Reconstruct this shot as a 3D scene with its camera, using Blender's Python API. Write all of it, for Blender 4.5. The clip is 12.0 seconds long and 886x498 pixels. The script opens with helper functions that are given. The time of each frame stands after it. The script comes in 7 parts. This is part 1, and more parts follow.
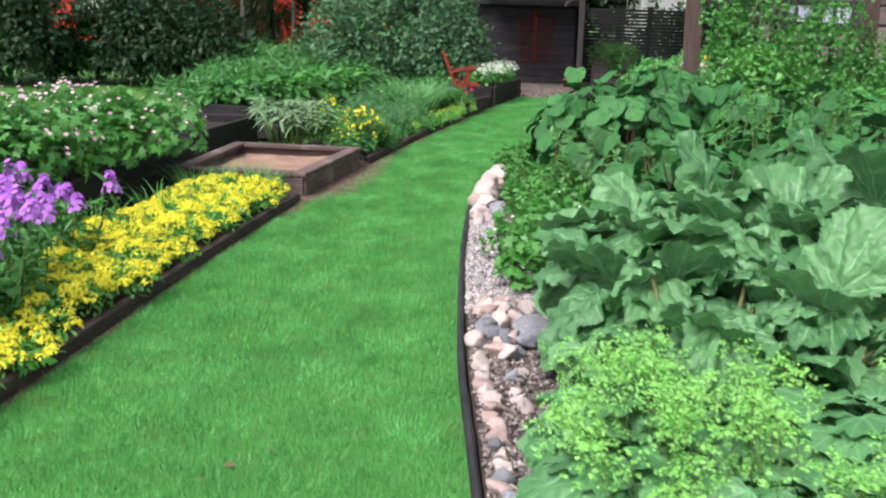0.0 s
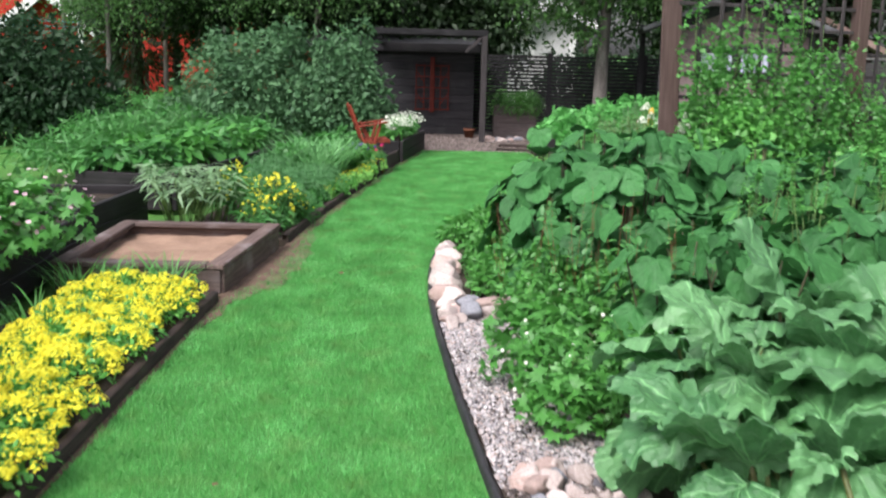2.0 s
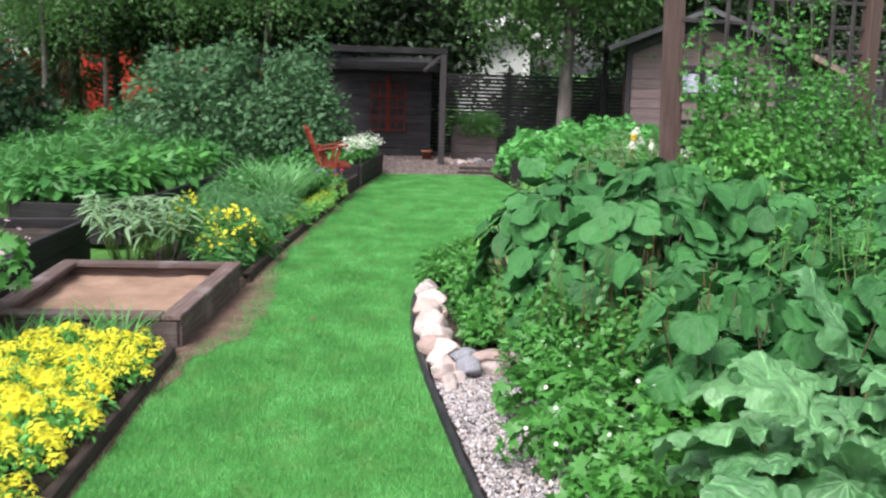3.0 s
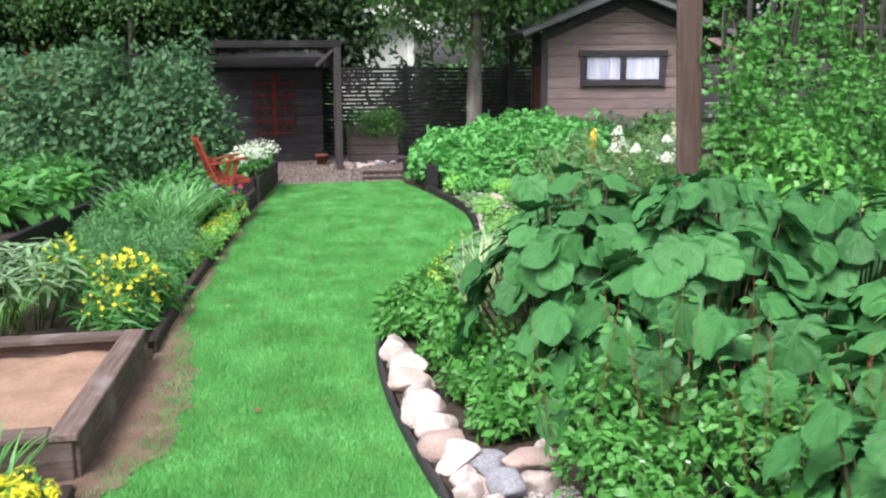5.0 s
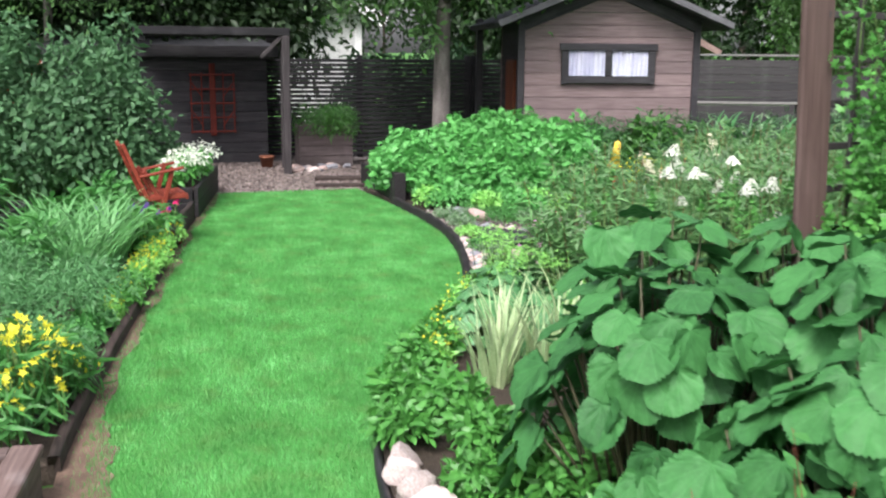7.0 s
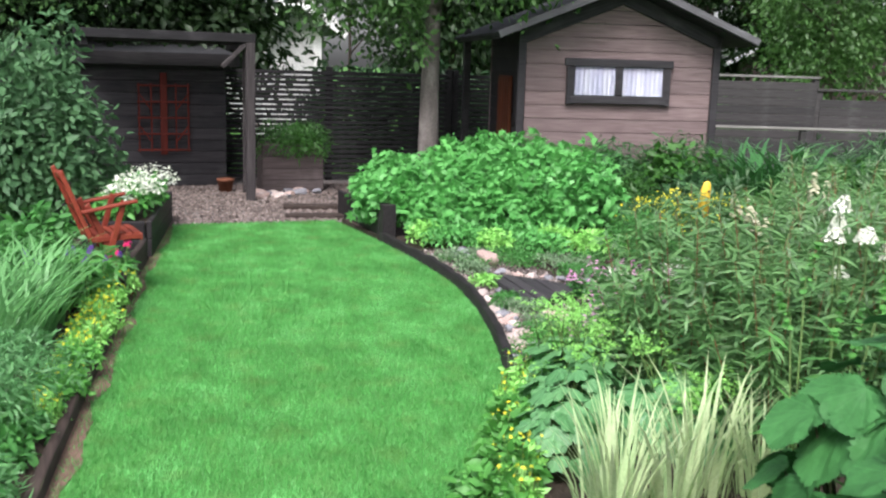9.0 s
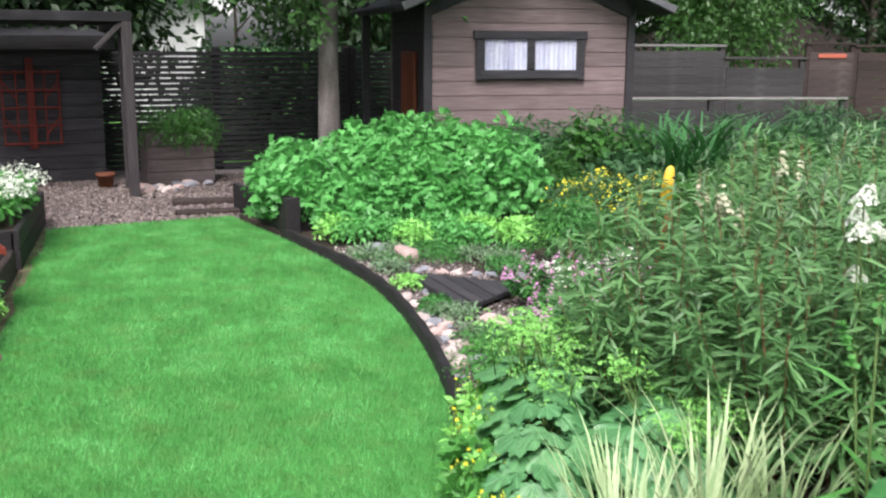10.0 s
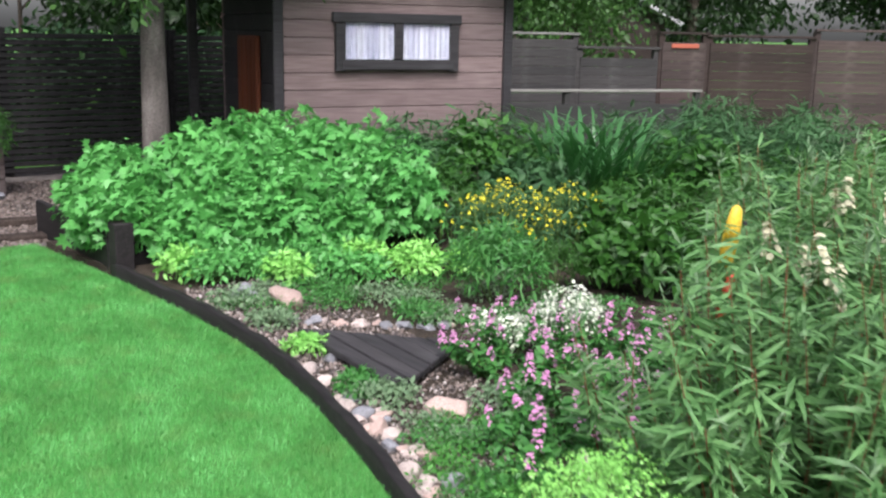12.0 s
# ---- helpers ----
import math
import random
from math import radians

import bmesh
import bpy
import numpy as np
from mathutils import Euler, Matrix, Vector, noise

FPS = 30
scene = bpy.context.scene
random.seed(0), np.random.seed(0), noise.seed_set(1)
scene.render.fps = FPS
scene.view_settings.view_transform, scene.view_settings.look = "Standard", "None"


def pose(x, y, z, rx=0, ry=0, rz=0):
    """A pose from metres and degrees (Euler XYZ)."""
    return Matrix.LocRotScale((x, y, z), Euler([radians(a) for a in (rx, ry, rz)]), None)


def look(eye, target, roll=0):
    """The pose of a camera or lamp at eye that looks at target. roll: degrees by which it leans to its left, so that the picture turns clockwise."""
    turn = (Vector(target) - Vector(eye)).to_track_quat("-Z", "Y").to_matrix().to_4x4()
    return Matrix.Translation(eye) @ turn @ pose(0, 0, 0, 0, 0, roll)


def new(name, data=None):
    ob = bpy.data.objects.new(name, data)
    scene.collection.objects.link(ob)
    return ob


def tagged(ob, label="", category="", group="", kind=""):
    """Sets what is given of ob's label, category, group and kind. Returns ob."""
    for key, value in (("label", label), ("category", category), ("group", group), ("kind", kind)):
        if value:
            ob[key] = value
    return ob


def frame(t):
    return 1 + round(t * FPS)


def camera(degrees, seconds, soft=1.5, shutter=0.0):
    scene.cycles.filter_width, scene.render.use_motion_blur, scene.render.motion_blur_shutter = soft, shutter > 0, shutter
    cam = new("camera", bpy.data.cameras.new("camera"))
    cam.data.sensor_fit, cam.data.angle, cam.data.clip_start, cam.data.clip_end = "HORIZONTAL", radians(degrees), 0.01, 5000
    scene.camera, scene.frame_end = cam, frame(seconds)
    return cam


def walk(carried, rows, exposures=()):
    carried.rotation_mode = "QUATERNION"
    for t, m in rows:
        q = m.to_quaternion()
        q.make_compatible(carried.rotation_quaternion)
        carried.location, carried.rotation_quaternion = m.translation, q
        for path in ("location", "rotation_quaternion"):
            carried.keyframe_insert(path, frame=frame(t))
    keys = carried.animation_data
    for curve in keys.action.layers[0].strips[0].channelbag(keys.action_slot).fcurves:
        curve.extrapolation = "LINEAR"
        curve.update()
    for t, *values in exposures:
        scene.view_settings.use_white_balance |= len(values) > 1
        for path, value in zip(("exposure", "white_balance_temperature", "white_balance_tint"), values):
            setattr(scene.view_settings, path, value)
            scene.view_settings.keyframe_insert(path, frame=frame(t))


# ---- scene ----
cam = camera(47.0, 12.0, soft=2.2, shutter=0.35)
# the clip's camera opens up a little as the garden widens
EXPOSURES = [(t, s, 6310, 14) for t, s in ((0.0, 0.9), (3.0, 1.0), (5.0, 1.2), (6.0, 1.3), (7.0, 1.25), (9.0, 1.15), (12.0, 1.0))]
PATH = [
    (0, (0.678, -0.931, 1.571), (0.514, 1.005, 1.097), 1.6),
    (0.5, (0.498, -0.615, 1.56), (0.365, 1.329, 1.112), 1.1),
    (1, (0.316, -0.23, 1.582), (0.24, 1.716, 1.125), 2.8),
    (1.5, (0.118, 0.141, 1.575), (0.12, 2.097, 1.154), 1.7),
    (2, (-0.019, 0.533, 1.606), (0.077, 2.493, 1.218), 1.5),
    (2.5, (-0.098, 0.923, 1.618), (-0.022, 2.899, 1.314), 2.4),
    (3, (-0.249, 1.312, 1.614), (-0.041, 3.27, 1.262), 1.7),
    (3.2, (-0.305, 1.471, 1.644), (-0.058, 3.424, 1.29), 1.0),
    (4.8, (-0.58, 2.824, 1.625), (-0.166, 4.752, 1.292), 1.3),
    (5, (-0.607, 2.99, 1.622), (-0.147, 4.902, 1.257), -0.3),
    (5.5, (-0.602, 3.393, 1.631), (-0.128, 5.3, 1.261), -1.1),
    (6, (-0.55, 3.838, 1.657), (-0.087, 5.745, 1.274), 1.3),
    (6.5, (-0.551, 4.258, 1.652), (0.006, 6.141, 1.276), 1.5),
    (7, (-0.572, 4.7, 1.656), (0.012, 6.574, 1.271), 0.5),
    (7.2, (-0.571, 4.888, 1.641), (0.007, 6.775, 1.317), 1.2),
    (8.8, (-0.628, 6.232, 1.617), (0.086, 8.066, 1.259), 0.6),
    (9, (-0.598, 6.392, 1.618), (0.099, 8.232, 1.264), 1.7),
    (9.5, (-0.522, 6.771, 1.627), (0.245, 8.579, 1.248), 1.2),
    (10, (-0.441, 7.22, 1.601), (0.444, 8.97, 1.207), 0.3),
    (10.5, (-0.384, 7.671, 1.593), (0.543, 9.403, 1.215), 2.6),
    (11, (-0.32, 8.145, 1.571), (0.735, 9.795, 1.169), 1.1),
    (11.5, (-0.287, 8.539, 1.602), (0.866, 10.107, 1.143), 0.4),
    (12, (-0.176, 8.946, 1.589), (1.042, 10.476, 1.173), 1.1),
]
walk(cam, [(t, look(eye, target, roll)) for t, eye, target, roll in PATH], EXPOSURES)

# ---- light: a bright overcast summer day ----
SUN_EL, SUN_AZ = 52.0, 215.0
world = bpy.data.worlds.new("sky")
scene.world = world
world.use_nodes = True
wn, wl = world.node_tree.nodes, world.node_tree.links
sky = wn.new("ShaderNodeTexSky")
sky.sky_type = "NISHITA"
sky.sun_disc = False
sky.sun_elevation, sky.sun_rotation = radians(SUN_EL), radians(SUN_AZ)
sky.air_density, sky.dust_density, sky.ozone_density = 1.0, 4.0, 1.0
# a cloud cover takes most of the blue out of the sky
veil = wn.new("ShaderNodeHueSaturation")
veil.inputs["Saturation"].default_value = 0.35
wl.new(sky.outputs["Color"], veil.inputs["Color"])
wl.new(veil.outputs["Color"], wn["Background"].inputs["Color"])
wn["Background"].inputs["Strength"].default_value = 0.125
sun = new("sun", bpy.data.lights.new("sun", "SUN"))
sun.data.energy, sun.data.angle, sun.data.color = 2.1, radians(22), (1.0, 0.97, 0.92)
el, az = radians(SUN_EL), radians(SUN_AZ)
sun.matrix_world = look((0, 0, 30), (-30 * math.sin(az) / math.tan(el), -30 * math.cos(az) / math.tan(el), 0))
scene.view_settings.exposure = 0.0

# ---- materials ----
def nodes_of(mat):
    mat.use_nodes = True
    return mat.node_tree.nodes, mat.node_tree.links, mat.node_tree.nodes["Principled BSDF"]


def ramp(n, l, fac, stops):
    r = n.new("ShaderNodeValToRGB")
    el = r.color_ramp.elements
    while len(el) < len(stops):
        el.new(0.5)
    for e, (p, c) in zip(el, stops):
        e.position, e.color = p, (*c, 1)
    l.new(fac, r.inputs["Fac"])
    return r.outputs["Color"]


def noise_fac(n, l, scale, detail=4, coords="Object", stretch=(1, 1, 1)):
    tc = n.new("ShaderNodeTexCoord")
    mp = n.new("ShaderNodeMapping")
    mp.inputs["Scale"].default_value = stretch
    t = n.new("ShaderNodeTexNoise")
    t.inputs["Scale"].default_value, t.inputs["Detail"].default_value = scale, detail
    l.new(tc.outputs[coords], mp.inputs["Vector"])
    l.new(mp.outputs["Vector"], t.inputs["Vector"])
    return t.outputs["Fac"]


def mixc(n, l, fac, a, b, blend="MIX"):
    m = n.new("ShaderNodeMix")
    m.data_type, m.blend_type = "RGBA", blend
    for sock, v in ((m.inputs[0], fac), (m.inputs[6], a), (m.inputs[7], b)):
        if hasattr(v, "is_output"):
            l.new(v, sock)
        elif isinstance(v, (int, float)):
            sock.default_value = v
        else:
            sock.default_value = (*v, 1)
    return m.outputs[2]


def bump(n, l, bsdf, height, strength, distance=0.01):
    b = n.new("ShaderNodeBump")
    b.inputs["Strength"].default_value, b.inputs["Distance"].default_value = strength, distance
    l.new(height, b.inputs["Height"])
    l.new(b.outputs["Normal"], bsdf.inputs["Normal"])


def leaf_mat(name, dark, light, rough=0.45, shine=0.4, through_light=0.22, by_object=False, veins=0.0, vwidth=0.02, crinkle=0.0):
    """A leaf: colour varies from leaf to leaf and over each leaf; some light shines through."""
    mat = bpy.data.materials.new(name)
    n, l, b = nodes_of(mat)
    if by_object:
        rnd = n.new("ShaderNodeObjectInfo").outputs["Random"]
    else:
        rnd = n.new("ShaderNodeNewGeometry").outputs["Random Per Island"]
    mid = tuple((p + q) / 2 for p, q in zip(dark, light))
    c = ramp(n, l, rnd, [(0.0, dark), (0.5, mid), (1.0, light)])
    f = noise_fac(n, l, 2.2, 3)
    c = mixc(n, l, 0.35, c, ramp(n, l, f, [(0.3, dark), (0.7, light)]))
    f2 = noise_fac(n, l, 9 if by_object else 60, 3)
    c = mixc(n, l, 0.1 if by_object else 0.18, c, ramp(n, l, f2, [(0.35, tuple(v * 0.5 for v in dark)), (0.65, tuple(min(1, v * 1.3) for v in light))]))
    if veins:
        uv = n.new("ShaderNodeUVMap")
        sx = n.new("ShaderNodeSeparateXYZ")
        l.new(uv.outputs["UV"], sx.inputs[0])
        c = mixc(n, l, ramp(n, l, sx.outputs["X"], [(0.0, (veins, veins, veins)), (vwidth, (0, 0, 0))]), c, tuple(min(1, v * 1.7 + 0.02) for v in light))
        # the blade swells between its veins and is crinkled all over
        mh = n.new("ShaderNodeMath")
        mh.operation = "MULTIPLY_ADD"
        mh.inputs[1].default_value = 3.0
        l.new(sx.outputs["X"], mh.inputs[0])
        l.new(noise_fac(n, l, crinkle or 14.0, 3), mh.inputs[2])
        bump(n, l, b, mh.outputs[0], 0.6 if crinkle else 0.22, 0.022 if crinkle else 0.01)
    l.new(c, b.inputs["Base Color"])
    b.inputs["Roughness"].default_value = rough
    b.inputs["Specular IOR Level"].default_value = shine
    tr = n.new("ShaderNodeBsdfTranslucent")
    bright = mixc(n, l, 0.5, c, tuple(min(1, v * 1.6) for v in light))
    l.new(bright, tr.inputs["Color"])
    ms = n.new("ShaderNodeMixShader")
    ms.inputs[0].default_value = through_light
    l.new(b.outputs[0], ms.inputs[1])
    l.new(tr.outputs[0], ms.inputs[2])
    l.new(ms.outputs[0], n["Material Output"].inputs["Surface"])
    return mat


def wood_mat(name, dark, light, rough=0.75, grain=9.0, along="X", worn=0.25, wornc=None):
    """Painted or stained boards: grain along one axis, a tone of its own for each board, worn patches."""
    mat = bpy.data.materials.new(name)
    n, l, b = nodes_of(mat)
    st = {"X": (0.06, 1, 1), "Y": (1, 0.06, 1), "Z": (1, 1, 0.06)}[along]
    f = noise_fac(n, l, grain * 6, 6, stretch=st)
    c = ramp(n, l, f, [(0.3, dark), (0.7, light)])
    oi = n.new("ShaderNodeObjectInfo")
    tone = ramp(n, l, oi.outputs["Random"], [(0, (0.78, 0.78, 0.78)), (1, (1.15, 1.12, 1.1))])
    c = mixc(n, l, 1.0, c, tone, "MULTIPLY")
    f2 = noise_fac(n, l, 3.0, 5)
    w = ramp(n, l, f2, [(0.55, (0, 0, 0)), (0.72, (worn, worn, worn))])
    c = mixc(n, l, w, c, wornc or tuple(min(1, v * 1.6 + 0.03) for v in light))
    l.new(c, b.inputs["Base Color"])
    b.inputs["Roughness"].default_value = rough
    b.inputs["Specular IOR Level"].default_value = 0.25
    bump(n, l, b, f, 0.35, 0.003)
    return mat


def mottled(name, stops, scale=8.0, fine=70.0, rough=0.9, relief=0.4, depth=0.01, rnd=0.0, stretch=(1, 1, 1), spec=0.3):
    mat = bpy.data.materials.new(name)
    n, l, b = nodes_of(mat)
    c = ramp(n, l, noise_fac(n, l, scale, 5, stretch=stretch), stops)
    ff = noise_fac(n, l, fine, 4)
    c = mixc(n, l, 1.0, c, ramp(n, l, ff, [(0.3, (0.72, 0.72, 0.72)), (0.7, (1.2, 1.2, 1.2))]), "MULTIPLY")
    if rnd:
        oi = n.new("ShaderNodeObjectInfo")
        c = mixc(n, l, 1.0, c, ramp(n, l, oi.outputs["Random"], [(0, (1 - rnd,) * 3), (1, (1 + rnd,) * 3)]), "MULTIPLY")
    l.new(c, b.inputs["Base Color"])
    b.inputs["Roughness"].default_value = rough
    b.inputs["Specular IOR Level"].default_value = spec
    bump(n, l, b, ff, relief, depth)
    return mat


def island_mat(name, stops, rough=0.8, fine=120.0):
    """Many small pieces in one mesh, each with a colour of its own."""
    mat = bpy.data.materials.new(name)
    n, l, b = nodes_of(mat)
    r = n.new("ShaderNodeNewGeometry").outputs["Random Per Island"]
    c = ramp(n, l, r, stops)
    c = mixc(n, l, 1.0, c, ramp(n, l, noise_fac(n, l, fine, 3), [(0.3, (0.75,) * 3), (0.7, (1.15,) * 3)]), "MULTIPLY")
    l.new(c, b.inputs["Base Color"])
    b.inputs["Roughness"].default_value = rough
    return mat


def petal_mat(name, a, c, through_light=0.3):
    return leaf_mat(name, a, c, rough=0.6, shine=0.2, through_light=through_light)


M = {}
def grass_mat():
    """Lawn grass: paler and yellower patches a hand to a metre wide, a tone of its own for each blade."""
    mat = bpy.data.materials.new("grass")
    n, l, b = nodes_of(mat)
    rnd = n.new("ShaderNodeNewGeometry").outputs["Random Per Island"]
    c = ramp(n, l, rnd, [(0, (0.072, 0.275, 0.061)), (0.6, (0.117, 0.408, 0.104)), (1, (0.17, 0.50, 0.152))])
    big = ramp(n, l, noise_fac(n, l, 2.9, 4, stretch=(1.1, 0.75, 1)), [(0.34, (0.78, 0.82, 0.77)), (0.5, (1.04, 1.05, 1.04)), (0.66, (1.55, 1.36, 1.65))])
    c = mixc(n, l, 1.0, c, big, "MULTIPLY")
    fine = ramp(n, l, noise_fac(n, l, 11, 3, stretch=(1, 0.7, 1)), [(0.35, (0.88, 0.88, 0.86)), (0.65, (1.12, 1.1, 1.14))])
    c = mixc(n, l, 1.0, c, fine, "MULTIPLY")
    dry = ramp(n, l, noise_fac(n, l, 5.5, 5), [(0.52, (0, 0, 0)), (0.72, (0.4, 0.4, 0.4))])
    c = mixc(n, l, dry, c, (0.235, 0.29, 0.095))
    l.new(c, b.inputs["Base Color"])
    b.inputs["Roughness"].default_value, b.inputs["Specular IOR Level"].default_value = 0.5, 0.3
    tr = n.new("ShaderNodeBsdfTranslucent")
    l.new(c, tr.inputs["Color"])
    ms = n.new("ShaderNodeMixShader")
    ms.inputs[0].default_value = 0.35
    l.new(b.outputs[0], ms.inputs[1])
    l.new(tr.outputs[0], ms.inputs[2])
    l.new(ms.outputs[0], n["Material Output"].inputs["Surface"])
    return mat


M["grass"] = grass_mat()
M["turf"] = mottled("turf", [(0.25, (0.045, 0.165, 0.032)), (0.5, (0.062, 0.22, 0.045)), (0.75, (0.085, 0.26, 0.06))], 2.5, 160, 0.9, 0.6, 0.012)
M["soil"] = mottled("soil", [(0.3, (0.026, 0.020, 0.015)), (0.7, (0.062, 0.046, 0.034))], 6, 60, 0.95, 0.8, 0.02)
M["bare"] = mottled("bare_earth", [(0.3, (0.093, 0.065, 0.045)), (0.7, (0.193, 0.124, 0.092))], 7, 90, 0.95, 0.7, 0.01)
M["sand"] = mottled("sand", [(0.3, (0.216, 0.135, 0.095)), (0.7, (0.346, 0.227, 0.162))], 5, 140, 0.95, 0.5, 0.01)
M["field"] = mottled("field", [(0.3, (0.045, 0.13, 0.025)), (0.7, (0.08, 0.22, 0.035))], 1.3, 30, 0.95, 0.8, 0.03)
M["gravel_bed"] = mottled("gravel_bed", [(0.3, (0.104, 0.090, 0.086)), (0.7, (0.192, 0.168, 0.160))], 9, 120, 0.9, 0.9, 0.01)
M["gravel"] = island_mat("gravel", [(0, (0.12, 0.11, 0.12)), (0.3, (0.28, 0.26, 0.27)), (0.6, (0.50, 0.46, 0.46)), (0.85, (0.36, 0.27, 0.24)), (1, (0.68, 0.66, 0.65))])
M["gravel_dark"] = island_mat("gravel_dark", [(0, (0.06, 0.05, 0.05)), (0.5, (0.15, 0.12, 0.11)), (0.85, (0.28, 0.22, 0.20)), (1, (0.5, 0.46, 0.45))])
M["gravel_brown"] = island_mat("gravel_brown", [(0, (0.064, 0.050, 0.044)), (0.5, (0.144, 0.108, 0.096)), (1, (0.272, 0.224, 0.208))])
M["black_board"] = wood_mat("black_board", (0.010, 0.009, 0.010), (0.026, 0.023, 0.025), 0.6, worn=0.15, along="Y")
M["dark_kerb"] = wood_mat("dark_kerb", (0.022, 0.016, 0.014), (0.055, 0.04, 0.035), 0.85, along="Y", worn=0.4, wornc=(0.11, 0.085, 0.07))
M["edging"] = mottled("edging", [(0.3, (0.012, 0.012, 0.014)), (0.7, (0.035, 0.033, 0.036))], 9, 50, 0.5, 0.2, 0.003)
M["sandbox"] = wood_mat("sandbox_wood", (0.072, 0.049, 0.044), (0.156, 0.114, 0.104), 0.8, along="Y", worn=0.6, wornc=(0.312, 0.273, 0.273))
M["chair"] = wood_mat("red_paint", (0.144, 0.023, 0.014), (0.216, 0.042, 0.023), 0.55, along="Y", worn=0.2)
M["house"] = wood_mat("brown_board", (0.132, 0.096, 0.096), (0.224, 0.170, 0.170), 0.8, along="X", worn=0.25, wornc=(0.280, 0.218, 0.213))
M["trim"] = wood_mat("black_trim", (0.018, 0.017, 0.019), (0.042, 0.040, 0.045), 0.6, along="X", worn=0.2)
M["roof"] = mottled("roof_felt", [(0.3, (0.012, 0.012, 0.014)), (0.7, (0.038, 0.038, 0.042))], 6, 160, 0.8, 0.5, 0.004)
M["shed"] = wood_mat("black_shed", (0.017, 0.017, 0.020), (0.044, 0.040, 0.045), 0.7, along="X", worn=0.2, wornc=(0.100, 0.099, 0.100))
M["redlattice"] = wood_mat("red_lattice", (0.080, 0.013, 0.008), (0.137, 0.019, 0.013), 0.7, along="Z", worn=0.1)
M["greywood"] = wood_mat("grey_wood", (0.034, 0.029, 0.031), (0.068, 0.060, 0.062), 0.85, along="Z", worn=0.4)
M["planter"] = wood_mat("planter_wood", (0.062, 0.049, 0.049), (0.107, 0.087, 0.087), 0.85, along="X", worn=0.4)
M["post"] = wood_mat("brown_post", (0.072, 0.045, 0.040), (0.115, 0.076, 0.068), 0.7, along="Z", worn=0.2)
M["fence"] = wood_mat("dark_fence", (0.009, 0.009, 0.010), (0.024, 0.022, 0.025), 0.75, along="X", worn=0.3)
M["greyfence"] = wood_mat("grey_fence", (0.030, 0.028, 0.030), (0.054, 0.052, 0.053), 0.85, along="X", worn=0.3)
M["brownfence"] = wood_mat("brown_fence", (0.025, 0.017, 0.016), (0.046, 0.033, 0.031), 0.85, along="X", worn=0.3)
M["tanfence"] = wood_mat("tan_fence", (0.041, 0.030, 0.030), (0.075, 0.056, 0.054), 0.85, along="X", worn=0.3)
M["plank"] = wood_mat("orange_plank", (0.30, 0.075, 0.05), (0.42, 0.12, 0.08), 0.7, along="X")
M["barge"] = wood_mat("grey_barge", (0.060, 0.060, 0.066), (0.110, 0.110, 0.120), 0.7, along="X", worn=0.3)
M["palerail"] = wood_mat("pale_rail", (0.13, 0.127, 0.125), (0.22, 0.213, 0.207), 0.8, along="X")
M["door"] = wood_mat("red_brown_door", (0.09, 0.024, 0.012), (0.16, 0.048, 0.022), 0.55, along="Z")
M["deck"] = wood_mat("black_deck", (0.020, 0.019, 0.022), (0.05, 0.047, 0.052), 0.7, along="Y", worn=0.3)
M["bark"] = mottled("bark", [(0.3, (0.069, 0.060, 0.055)), (0.55, (0.147, 0.129, 0.120)), (0.75, (0.285, 0.258, 0.244))], 7, 60, 0.9, 0.9, 0.02, stretch=(0.920, 0.920, 0.322))
M["darkbark"] = mottled("dark_bark", [(0.3, (0.03, 0.025, 0.02)), (0.7, (0.08, 0.065, 0.05))], 8, 60, 0.9, 0.9, 0.02, stretch=(1, 1, 0.3))
M["stone_white"] = mottled("pale_stone", [(0.3, (0.363, 0.286, 0.270)), (0.5, (0.506, 0.418, 0.391)), (0.75, (0.660, 0.583, 0.550))], 9, 90, 0.8, 0.5, 0.006, 0.2)
M["stone_pink"] = mottled("pink_stone", [(0.3, (0.368, 0.253, 0.224)), (0.7, (0.552, 0.425, 0.385))], 10, 90, 0.8, 0.5, 0.006, 0.2)
M["stone_grey"] = mottled("grey_stone", [(0.3, (0.14, 0.14, 0.16)), (0.7, (0.30, 0.30, 0.33))], 10, 90, 0.75, 0.5, 0.006, 0.3)
M["terracotta"] = mottled("terracotta", [(0.3, (0.130, 0.045, 0.025)), (0.7, (0.200, 0.075, 0.040))], 10, 90, 0.8, 0.3, 0.004)
M["red_wall"] = wood_mat("falu_red_wall", (0.34, 0.028, 0.018), (0.50, 0.05, 0.03), 0.85, along="Z", worn=0.1)
M["white_paint"] = mottled("white_paint", [(0.3, (0.68, 0.68, 0.67)), (0.7, (0.82, 0.82, 0.82))], 3, 60, 0.6, 0.1, 0.002)
M["white_wall"] = mottled("white_wall", [(0.3, (0.52, 0.52, 0.52)), (0.7, (0.62, 0.62, 0.62))], 2, 40, 0.8, 0.1, 0.004)
M["tile_roof"] = mottled("grey_roof", [(0.3, (0.12, 0.12, 0.13)), (0.7, (0.20, 0.20, 0.21))], 3, 30, 0.8, 0.4, 0.02)
M["pale_roof"] = mottled("pale_roof", [(0.3, (0.34, 0.33, 0.36)), (0.7, (0.46, 0.45, 0.48))], 3, 30, 0.7, 0.3, 0.02)
M["pink_roof"] = mottled("brown_roof", [(0.3, (0.20, 0.13, 0.115)), (0.7, (0.32, 0.22, 0.20))], 3, 30, 0.8, 0.4, 0.02)
